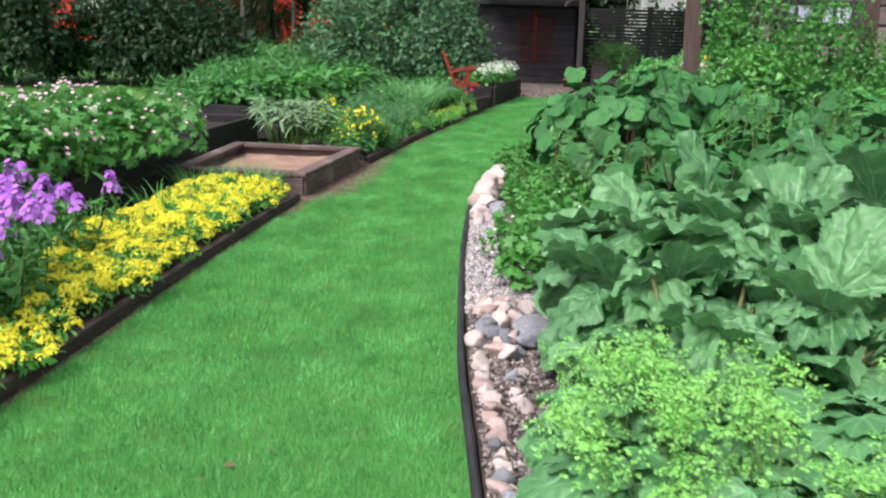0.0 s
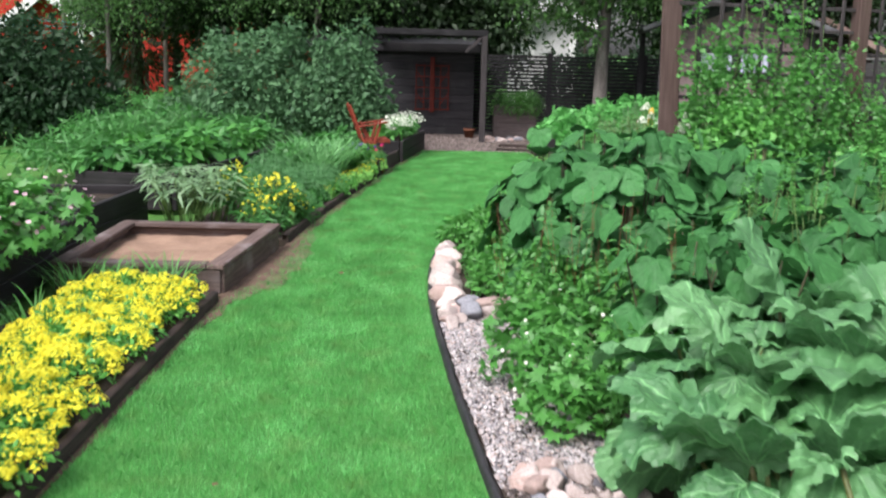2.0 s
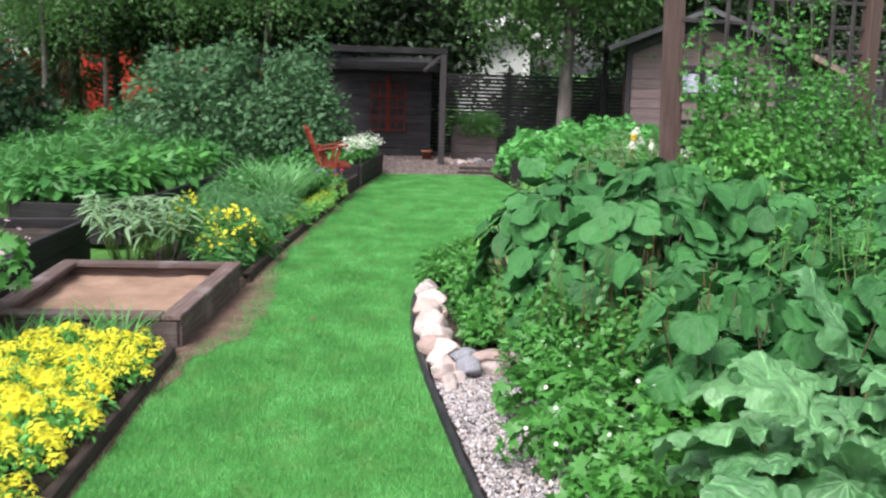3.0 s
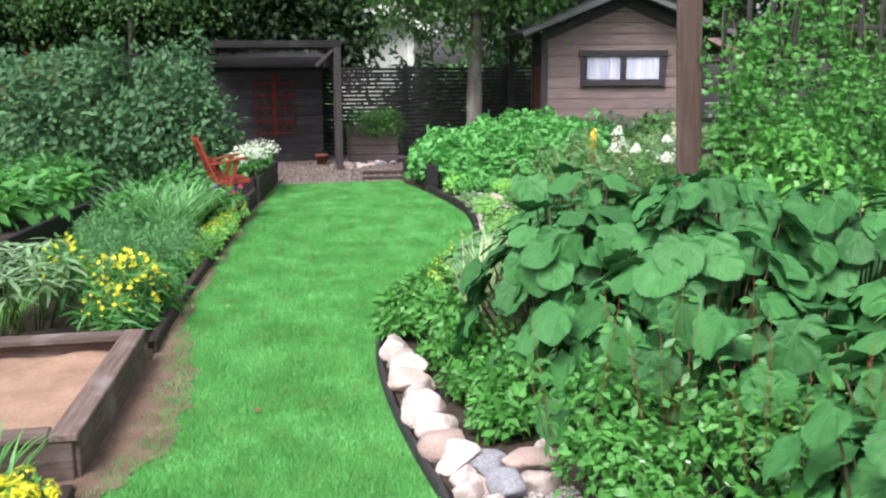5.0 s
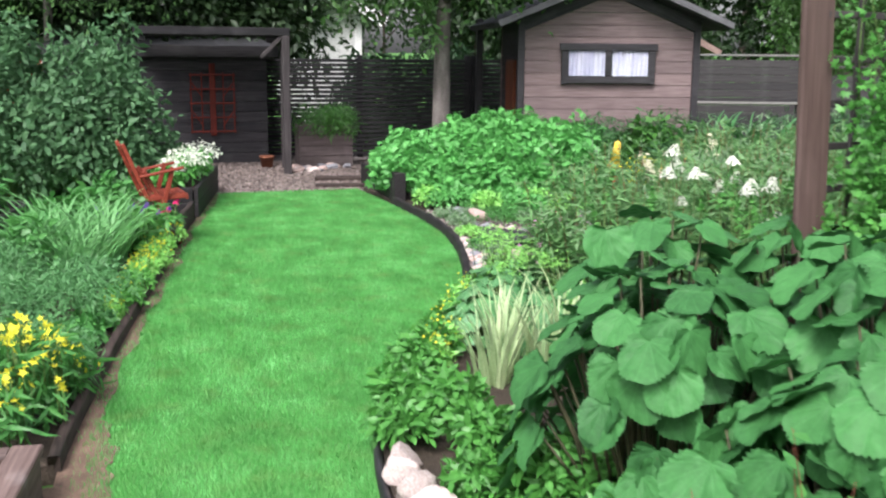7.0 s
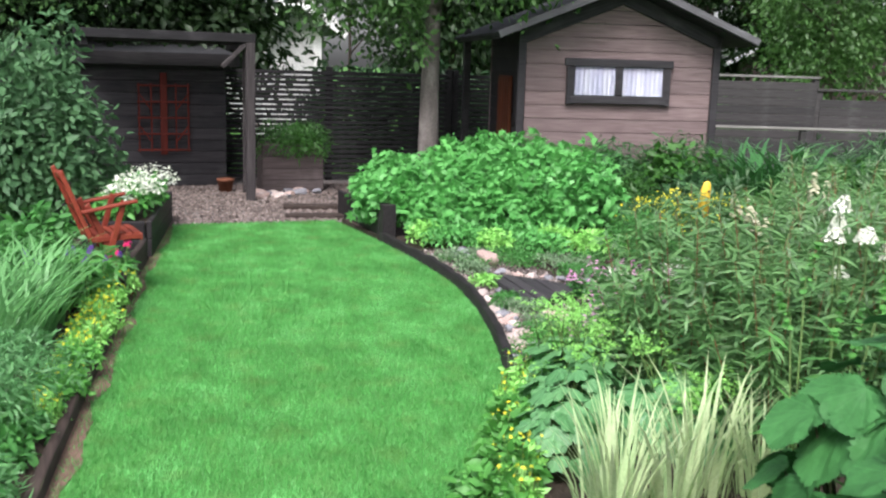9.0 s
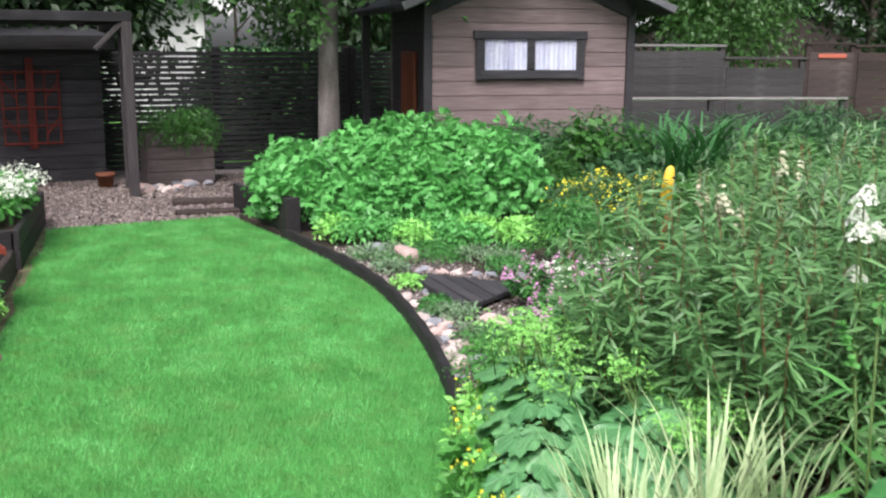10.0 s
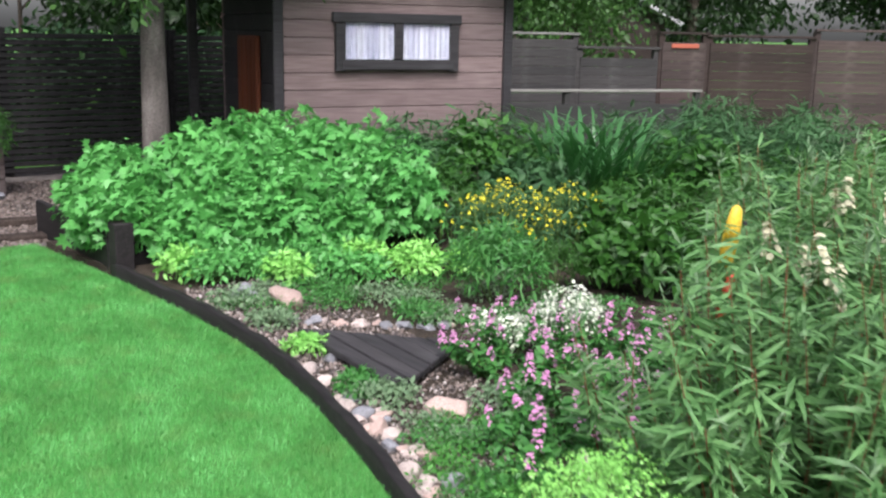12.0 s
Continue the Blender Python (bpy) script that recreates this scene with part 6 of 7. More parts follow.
def clump_of_leaves(name, x, y, spots, meshes, mat, stalk_mat, label, category, stalk_r=0.007, group=""):
    """A plant of single large leaves: each leaf and its stalk is a part. spots: x, y, z of a leaf's heart, size, outward angle, tilt."""
    t = thing(name, x, y, 0, 0, label, category, group)
    for i, (lx, ly, lz, size, ang, tilt) in enumerate(spots):
        me = meshes[i % len(meshes)]
        m = pose(lx - x, ly - y, lz, 0, 0, ang) @ pose(0, 0, 0, -tilt, 0, 0) @ Matrix.Rotation(0.35 * math.sin(i * 2.1), 4, "Y") @ Matrix.Diagonal((size, size, size, 1))
        put("leaf", me, mat, t, "", m)
        a = np.array([(lx - x) * 0.45, (ly - y) * 0.45, 0.0])
        b = np.array([lx - x, ly - y, lz])
        V, F = tube([a, a * 0.5 + b * 0.5 + np.array([0, 0, 0.08 * lz]), b - np.array([0, 0, 0.02])], [stalk_r, stalk_r * 0.85, stalk_r * 0.6], 6)
        put("stalk", tri_mesh("stalk", V, F, True), stalk_mat, t)
    return t


def heap_spots(x, y, rx, ry, h, n, size, seed, low=0.2, flat=22, steep=60, full=2.6, wild=16, sunny=None):
    """Leaf places over a heap: upper leaves lie flat, outer ones hang outwards."""
    g = random.Random(seed)
    out = []
    for i in range(n):
        u = (i + 0.5) / n
        a = i * 2.39996 + g.uniform(-0.4, 0.4)
        r = math.sqrt(u)
        z = h * (1 - (1 - low) * r ** full) * g.uniform(0.86, 1.08)
        ang = math.degrees(a) - 90 + g.uniform(-25, 25)
        tilt = flat + steep * r ** 1.2 + g.uniform(-wild, wild)
        if sunny is not None:
            # leaves on the far side lie flatter, so that all look to the open side
            tilt *= 0.55 + 0.45 * math.cos(a - math.radians(sunny))
        out.append((x + rx * r * math.cos(a), y + ry * r * math.sin(a), z, size * g.uniform(0.72, 1.2), ang, tilt))
    return out


# ---- planting bed, from the near end on ----
def mantle(x, y, r, h, n, sprays, label="lady's mantle with foamy lime-yellow flowers and scalloped leaves"):
    t = clump_of_leaves("ladys_mantle", x, y, heap_spots(x, y, r, r, h * 0.9, n, 0.15, int(x * 100 + y * 10), 0.25, 5, 45), SCALLOP, M["mantle"], M["stem"], label, "flower", 0.003, "lady's mantle plants")
    lob = lumps(x, y, r, r, h, 8, 0.03, 0.7)
    tufts = max(5, sprays // 9)
    cp, cd = dome(lob, tufts, 0.25, 0.1)
    pick = rng.integers(0, tufts, sprays)
    d = unit(cd[pick] + 0.25 * rng.normal(size=(sprays, 3)))
    p = cp[pick] + rng.normal(size=(sprays, 3)) * np.array([0.05, 0.05, 0.02])
    tip = p + d * 0.04 + np.array([0, 0, 0.06]) + np.array([0, 0, 0.05]) * rng.random((sprays, 1))
    twig = (tip[:, None] + rng.normal(size=(sprays, 12, 3)) * np.array([0.034, 0.034, 0.026])).reshape(-1, 3)
    for nm, vf, mat in (("stem_growth", stems(p - d * 0.1, tip, 0.003), M["stem"]), ("bloom", flower_heads(twig, 0.014, 6, L_STAR, 0.8, 0.5), M["lime"])):
        tagged(put(nm, tri_mesh(nm, *rebase(vf, x, y)), mat, t), kind="stuff")


mantle(1.03, 1.85, 0.30, 0.36, 95, 70)
mantle(1.02, 2.28, 0.27, 0.40, 80, 62)
mantle(1.45, 1.6, 0.42, 0.36, 130, 24)
mantle(1.75, 2.15, 0.40, 0.42, 120, 48)
mantle(1.36, 2.18, 0.30, 0.36, 80, 30)
mantle(2.3, 2.1, 0.4, 0.42, 70, 50)


def skirt(x, y, rx, ry, n, size, seed, low=0.2, high=1.0, tilt=(42, 78)):
    """Low leaves round the foot of a plant that hang outwards."""
    g = random.Random(seed)
    out = []
    for i in range(n):
        a = 6.283 * (i + g.random()) / n
        tier = i % 3
        k = 1.06 - 0.1 * tier
        out.append((x + rx * k * math.cos(a), y + ry * k * math.sin(a), low + (0.17 * tier + g.uniform(0.0, 0.12)) * high, size * g.uniform(0.8, 1.2), math.degrees(a) - 90 + g.uniform(-25, 25), g.uniform(*tilt)))
    return out


for k, (x, y, rx, ry, h, n) in enumerate(((1.12, 7.6, 0.48, 0.58, 0.87, 84), (1.75, 7.25, 0.55, 0.62, 1.03, 88), (2.35, 7.1, 0.5, 0.6, 1.0, 60), (1.45, 6.85, 0.55, 0.48, 0.86, 78), (2.05, 8.0, 0.55, 0.5, 0.98, 54), (1.46, 8.26, 0.42, 0.40, 0.95, 48), (3.0, 7.3, 0.5, 0.6, 0.95, 40), (1.12, 6.85, 0.34, 0.3, 0.58, 34), (1.65, 6.35, 0.42, 0.3, 0.62, 40), (2.2, 6.4, 0.4, 0.3, 0.72, 36), (1.78, 5.78, 0.40, 0.36, 0.66, 44), (2.35, 5.65, 0.45, 0.40, 0.80, 46), (2.98, 5.8, 0.45, 0.45, 0.86, 40), (2.75, 6.55, 0.5, 0.5, 0.95, 44), (1.38, 5.45, 0.30, 0.28, 0.50, 26), (1.75, 5.3, 0.32, 0.28, 0.55, 28))):
    t = clump_of_leaves("leopard_plant", x, y, heap_spots(x, y, rx, ry, h, n * 10 // 7, 0.174, k + 3, 0.20, 36, 52, 4.0, 24, 235) + skirt(x, y, rx, ry, 17, 0.176, k, 0.18, 1.15, (45, 86)), ROUND, M["big_leaf"], M["dark_stalk"], "tall plant with large round toothed green leaves", "plant", 0.007, "large round-leaved plants")
    for q in range(3 if k in (1, 4) else 0):
        # young leaves, still rolled up, stand over the heap
        u, v = rx * 0.7 * math.sin(q * 2.4 + k), ry * 0.6 * math.cos(q * 1.9 + k)
        put("leaf", ROUND[q % 3], M["palm"], t, "", pose(u, v, h * 0.96, 0, 0, 40 * q + 25 * k) @ pose(0, 0, 0, 66 + 5 * q, 0, 0) @ Matrix.Diagonal((0.045, 0.15, 0.18, 1)))
        V, F = tube([(u * 0.95, v * 0.95, h * 0.72), (u, v, h * 0.97)], [0.006, 0.004], 6)
        put("stalk", tri_mesh("stalk", V, F, True), M["dark_stalk"], t)
    if k == 0:
        put("leaf", ROUND[2], M["leaf_back"], t, "pale underside of an upturned leaf", pose(1.02 - x, 7.88 - y, 1.04, 0, 0, 165) @ pose(0, 0, 0, -72, 0, 0) @ Matrix.Diagonal((0.17, 0.17, 0.17, 1)))


def rhubarb(x, y, r, h, n, size, seed):
    clump_of_leaves("rhubarb", x, y, heap_spots(x, y, r, r, h, n, size, seed, 0.72, -58, 88, 2.6, 32) + skirt(x, y, r * 0.95, r * 0.95, 12, size * 0.85, seed, 0.2, 0.8, (10, 62)), RHUB, M["rhubarb"], M["rhubarb_stalk"], "large rhubarb with huge ruffled green leaves on thick stalks", "plant", 0.013, "rhubarb plants")


rhubarb(1.24, 3.42, 0.36, 0.50, 15, 0.39, 5)
rhubarb(1.42, 2.88, 0.34, 0.34, 10, 0.36, 21)
rhubarb(1.85, 3.15, 0.40, 0.42, 10, 0.42, 23)
rhubarb(1.30, 4.08, 0.32, 0.52, 14, 0.39, 9)
rhubarb(1.90, 3.95, 0.46, 0.58, 14, 0.48, 12)
rhubarb(1.75, 4.75, 0.36, 0.58, 16, 0.44, 31)
rhubarb(2.45, 3.6, 0.46, 0.58, 16, 0.46, 35)
rhubarb(2.50, 4.7, 0.46, 0.60, 14, 0.46, 14)

# low plants between the stones and the big leaves
for x, y, r, h in ((0.72, 4.55, 0.26, 0.30), (0.70, 5.1, 0.28, 0.30), (0.95, 5.4, 0.30, 0.34), (0.75, 5.7, 0.28, 0.30), (1.1, 4.9, 0.3, 0.36)):
    cranesbill(x, y, r, r, h, 0.03, 430, 0.062, M["geranium"], M["white"], 5, "low cranesbill with lobed leaves and tiny white flowers", "low cranesbills by the gravel", 6, 0.02)
for x, y, r, h in ((0.85, 6.1, 0.30, 0.34), (0.62, 7.0, 0.20, 0.20), (0.62, 7.5, 0.22, 0.19), (0.82, 7.25, 0.24, 0.33), (0.85, 7.75, 0.24, 0.33), (0.95, 6.6, 0.34, 0.44), (1.3, 6.05, 0.40, 0.48), (0.64, 8.0, 0.22, 0.19), (0.78, 8.35, 0.20, 0.22), (1.7, 5.9, 0.45, 0.52), (0.75, 8.8, 0.2, 0.25)):
    t = leafy("ground_cover", x, y, r, r, h, 850 if y > 6.8 else 1150, 0.050 if y > 6.8 else 0.042, M["geranium"], "low leafy ground cover beside pale stones", L_OVATE, 0.03, 8, 0.5, 0.6, group="low ground cover by the stones")
for i, (x, y) in enumerate(((0.72, 6.45), (0.98, 6.2), (1.15, 6.35), (1.42, 5.85), (1.30, 6.1), (1.55, 5.6), (1.05, 6.55), (1.2, 5.75))):
    n = 5
    a = rng.random(n) * 6.28
    P = np.stack([x + 0.05 * np.cos(a), y + 0.05 * np.sin(a), np.full(n, 0.03)], 1)
    Q = P + np.stack([0.12 * np.cos(a), 0.12 * np.sin(a), 0.45 + 0.36 * rng.random(n)], 1)
    j = rng.integers(0, n, 34)
    s = 0.3 + 0.7 * rng.random(34)
    lp = P[j] * (1 - s[:, None]) + Q[j] * s[:, None]
    plant("spurge", x, y, "thin upright plant with red-brown stems", "plant", [("stem_growth", stems(P, Q, 0.0022), M["red_stem"]), ("foliage", scatter(L_OVATE, lp, np.array([0, -0.3, 1.0]) + 0.5 * rng.normal(size=lp.shape), 0.062), M["mid"])], "red-stemmed plants")
# tall seed spikes behind the rhubarb
for x, y in ((2.2, 5.7), (2.6, 5.9), (2.4, 6.3), (2.9, 6.2), (3.2, 5.6), (2.0, 6.2), (2.8, 6.6), (3.3, 6.5), (1.95, 8.6), (2.3, 8.75), (1.5, 8.7)):
    spike_plant("seed_spikes", x, y, 0.22, 1.02, 7, M["blade"], M["blade"], "tall green plant with narrow seed spikes", "plant", 0.16, 0.014, 0.02, L_NARROW, 70, 0.13)

# variegated grass, mantle leaves and cushions past the big leaves
for x, y, n in ((1.12, 9.24, 60), (1.26, 9.42, 34), (1.44, 9.34, 42), (1.64, 9.46, 44), (1.84, 9.38, 40)):
    tuft(x, y, n, 0.58, 0.016, M["varieg"], "cream and green striped ribbon grass", "ribbon_grass", 0.22, 0.4, 0.10, "ribbon grass tufts")
for x, y, r, h, n in ((1.30, 9.90, 0.26, 0.34, 62), (1.46, 10.2, 0.24, 0.34, 52)):
    clump_of_leaves("alumroot", x, y, heap_spots(x, y, r, r, h, n * 6 // 5, 0.10, int(x * 90), 0.25, 14, 45, 2.4, 18), SCALLOP, M["alum"], M["stem"], "clump of broad grey-green scalloped leaves", "plant", 0.004, "scalloped-leaf clumps")
mantle(1.87, 10.02, 0.26, 0.34, 60, 36)
mantle(1.69, 10.6, 0.24, 0.36, 44, 20)
mantle(1.60, 10.42, 0.18, 0.40, 20, 26)
mantle(2.09, 10.75, 0.20, 0.36, 26, 20)
for x, y, r in ((1.01, 9.75, 0.13), (1.14, 10.05, 0.14), (1.34, 10.45, 0.15), (1.49, 10.75, 0.14), (0.87, 9.5, 0.12)):
    starry(x, y, r, 0.19, 320, 20, M["lime"], "low bright green plant with small yellow flowers", "low_flower", "yellow", 0.018, 0.03, L_OVATE, 0.035)


# lance-leaved thicket with reddish stems
def willowherb(x, y, r, h, n, per=92, size=0.146):
    a, q = rng.random(n) * 6.28, np.sqrt(rng.random(n)) * r
    P = np.stack([x + 0.55 * q * np.cos(a), y + 0.55 * q * np.sin(a), np.full(n, 0.03)], 1)
    Q = np.stack([x + q * np.cos(a) * 1.1, y + q * np.sin(a) * 1.1, h * (0.65 + 0.45 * rng.random(n))], 1)
    s = 0.15 + 0.85 * rng.random((n, per)) ** 0.8
    lp = (P[:, None] * (1 - s[..., None]) + Q[:, None] * s[..., None]).reshape(-1, 3)
    out = rng.normal(size=lp.shape) * np.array([1, 1, 0.3]) + np.array([0, 0, 0.5])
    lv = scatter((L_NARROW[0] * np.array([1.2, 1, 1]), L_NARROW[1]), lp, unit(np.array([0, 0, 1.0]) + 0.5 * rng.normal(size=lp.shape)), size * (0.6 + 0.6 * rng.random(len(lp))) * (1.15 - 0.5 * s.reshape(-1)), out)
    T = np.repeat(Q[::3], 7, axis=0)
    T = T + np.stack([0 * T[:, 0], 0 * T[:, 0], 0.09 * rng.random(len(T)) - 0.02], 1)
    tip = scatter(L_LANCE, T, rng.normal(size=T.shape) + np.array([0, 0, 0.5]), 0.06, np.array([0, 0, 1.0]) + 0.5 * rng.normal(size=T.shape))
    return plant("willowherb", x, y, "tall lance-leaved plant with reddish stems and pale tips", "plant", [("stem_growth", stems(P, Q, 0.003), M["red_stem"]), ("foliage", lv, M["willow"]), ("tip_growth", tip, M["silver"])], "willowherb thicket")


for x, y, h in ((2.14, 10.35, 0.85), (2.49, 10.0, 0.92), (2.64, 10.6, 0.92), (2.99, 10.15, 0.98), (3.09, 10.85, 0.98), (2.24, 9.75, 0.8), (2.84, 9.6, 0.9), (3.49, 10.5, 1.0), (3.44, 9.9, 0.95), (3.59, 11.2, 1.0), (4.09, 10.9, 1.0), (4.19, 11.7, 1.0), (4.69, 11.3, 1.0)):
    willowherb(x, y, 0.40, h * 1.06, 30)
for x, y, h in ((2.49, 11.12, 0.62), (2.79, 11.2, 0.66), (2.34, 10.8, 0.6)):
    willowherb(x, y, 0.26, h, 7, 46, 0.13)
for x, y in ((2.28, 9.45), (2.62, 9.6), (2.35, 8.85)):
    spike_plant("meadowsweet", x, y, 0.16, 1.12, 5, M["white"], M["willow"], "tall stems with fluffy cream-white flower heads", "flower", 0.06, 0.042, 0.012, L_NARROW, 120, 0.11, count=150)
for x, y in ((2.84, 10.75), (3.29, 10.9)):
    spike_plant("loosestrife", x, y, 0.18, 0.98, 4, M["plume"], M["willow"], "tall stems with pale feathery plumes", "plant", 0.16, 0.03, 0.025, L_LANCE, 80, 0.12)

# ---- rock garden round the footbridge ----
for x, y, r, tone, fl in ((2.65, 13.95, 0.09, "pink", 0.95), (2.55, 14.25, 0.10, "grey", 0.6), (2.25, 14.15, 0.05, "white", 0.6), (2.33, 12.03, 0.085, "pink", 0.7), (1.87, 11.66, 0.045, "white", 0.9), (2.01, 12.08, 0.04, "pink", 0.8), (1.94, 11.9, 0.035, "grey", 0.7), (2.01, 12.0, 0.035, "white", 0.7), (2.15, 12.86, 0.045, "white", 0.6), (2.34, 12.95, 0.04, "grey", 0.6), (3.17, 12.9, 0.06, "pink", 0.7), (1.94, 11.52, 0.05, "grey", 0.7)):
    stone(x, y, r, tone, fl, where="in the rock garden")
for i in range(16):
    u = i / 15
    stone(2.52 + 0.62 * u + srng.uniform(-0.02, 0.02), 13.62 - 0.58 * u + srng.uniform(-0.03, 0.03), srng.uniform(0.022, 0.042), srng.choice(["white", "pink", "grey", "grey"]), where="along the footbridge")
for i in range(26):
    y = srng.uniform(11.3, 12.7)
    stone(float(right_edge(y)) + srng.uniform(0.07, 0.22), y, srng.uniform(0.02, 0.045), srng.choice(["white", "pink", "grey"]), where="in the rock garden")


def rock_points(n):
    y = 11.2 + 3.4 * rng.random(n)
    x = np.array([right_edge(v) for v in y]) + 0.06 + 0.75 * rng.random(n) ** 1.4
    return np.stack([x, y, 0 * x], 1)


gravel("rock_garden_gravel", rock_points, 7000, 0.014, M["gravel_dark"], "grey and reddish gravel of the rock garden")
for x, y, r, m, lab in ((2.44, 14.15, 0.20, "silver", "grey-green creeping cushion among stones"), (2.37, 13.6, 0.12, "silver", "grey-green creeping cushion among stones"), (2.29, 13.10, 0.10, "lime", "lime-green stonecrop cushion among stones"), (2.19, 12.50, 0.10, "mid", "green creeping cushion among stones"),
                        (2.21, 12.3, 0.14, "silver", "grey-green creeping cushion among stones"), (2.34, 11.6, 0.24, "mid", "green creeping cushion among stones"), (2.04, 11.35, 0.2, "mid", "green creeping cushion among stones"), (2.89, 14.0, 0.22, "mid", "green creeping cushion among stones"), (3.19, 13.7, 0.22, "silver", "grey-green creeping cushion among stones"), (2.64, 11.95, 0.18, "silver", "grey-green creeping cushion among stones"), (3.14, 13.3, 0.2, "mid", "green creeping cushion among stones"), (1.84, 11.15, 0.2, "geranium", "green creeping cushion among stones")):
    leafy("rock_cushion", x, y, r * 1.35, r * 1.35, 0.10 if m != "geranium" else 0.16, 620, 0.026, M[m], lab, L_OVATE, 0.03, 7, 0.5, 0.7, group="cushions in the rock garden")
for x, y, r in ((2.43, 14.85, 0.22), (2.78, 14.75, 0.24), (3.13, 14.6, 0.26), (3.49, 14.4, 0.26), (2.89, 14.35, 0.2), (3.79, 14.2, 0.24), (3.29, 14.1, 0.22), (2.48, 14.6, 0.2), (2.84, 14.55, 0.2), (3.24, 14.35, 0.22), (3.64, 14.05, 0.2), (3.94, 13.9, 0.22)):
    leafy("golden_stonecrop", x, y, r, r, 0.22, 620, 0.04, M["lime"] if int(x * 20) % 3 == 0 else M["geranium_bright"], "low yellow-green cushion before the cranesbill", L_OVATE, 0.03, 7, 0.5, 0.6, group="yellow-green cushions of the rock garden", category="flower")
for x, y in ((2.89, 13.75), (3.24, 13.5), (3.04, 13.95), (3.49, 13.75), (3.74, 13.45), (3.79, 13.0), (4.04, 13.6), (3.34, 12.95), (3.24, 13.15), (4.09, 12.8), (2.69, 14.2), (3.59, 12.85)):
    leafy("creeping_thyme", x, y, 0.27, 0.24, 0.09, 620, 0.02, M["silver"] if int(x * 20) % 3 else M["mid"], "flat creeping grey-green mat among stones", L_OVATE, 0.03, 7, 0.6, 0.7, group="creeping mats in the rock garden")
for i in range(22):
    y = srng.uniform(11.2, 14.2)
    x = float(right_edge(y)) + srng.uniform(0.18, 0.62)
    if 2.1 < x < 3.2 and 12.1 < y < 13.75:
        continue
    r = srng.uniform(0.10, 0.18)
    leafy("creeping_thyme", x, y, r * 1.5, r * 1.3, 0.07, 420, 0.018, M[srng.choice(["mid", "silver", "geranium", "fern"])], "flat creeping green mat among stones", L_OVATE, 0.03, 6, 0.6, 0.7, group="creeping mats in the rock garden")
leafy("lavender", 3.68, 13.25, 0.32, 0.30, 0.52, 1700, 0.06, M["mid"], "round bushy grey-green shrublet", L_LANCE, 0.03, 8, 0.3, 0.7, category="shrub")
for x, y, r, h in ((3.14, 12.6, 0.24, 0.2), (3.39, 12.45, 0.26, 0.24), (3.64, 12.65, 0.22, 0.26)):
    lob = lumps(x, y, r, r, h, 7, 0.03)
    plant("candytuft", x, y, "mound of small creamy white flowers", "flower", [("foliage", leaves_on(lob, 420, 0.04, L_LANCE), M["silver"]), ("bloom", leaves_on(lob, 360, 0.02, L_PETAL5, 0.5, 0.7, 0.1, 0.3), M["white"])])
for x, y, r, h in ((2.67, 12.0, 0.30, 0.18), (2.87, 12.3, 0.30, 0.2), (3.09, 11.95, 0.32, 0.24), (2.44, 11.55, 0.32, 0.18), (2.79, 11.65, 0.32, 0.22), (3.34, 12.1, 0.3, 0.26), (2.24, 11.25, 0.3, 0.18), (3.04, 12.5, 0.25, 0.2), (2.59, 11.25, 0.28, 0.22), (3.19, 11.6, 0.3, 0.22), (3.44, 11.8, 0.3, 0.24), (2.94, 11.35, 0.3, 0.2), (3.24, 12.25, 0.28, 0.2)):
    spike_plant("fleabane", x, y, r, h * 0.8 + 0.07, 8, M["pink"], M["mid"], "plant with pink-lilac flower spikes by the footbridge", "flower", 0.08, 0.022, 0.016, L_OVATE, 380, 0.05, count=24)

# bright cranesbill bush before the playhouse
for i, (x, y, rx, ry, h) in enumerate(((2.68, 15.75, 0.55, 0.62, 0.62), (3.23, 15.55, 0.6, 0.62, 0.78), (3.78, 15.35, 0.6, 0.6, 0.85), (3.33, 16.15, 0.6, 0.5, 0.86), (4.08, 15.85, 0.6, 0.5, 0.86), (3.72, 16.05, 0.5, 0.45, 0.84), (4.5, 15.7, 0.5, 0.45, 0.8), (2.63, 16.4, 0.45, 0.5, 0.62), (2.38, 15.75, 0.36, 0.5, 0.5), (2.88, 15.15, 0.5, 0.36, 0.5), (3.48, 14.95, 0.55, 0.36, 0.6), (4.08, 14.95, 0.45, 0.4, 0.7))):
    cranesbill(x, y, rx, ry, h * 0.92, 0.05, 3000, 0.078, M["geranium_bright"], M["pink"], 0, "lush bright green cranesbill bush by the playhouse", "bright cranesbills by the playhouse", 16, shoots=14)
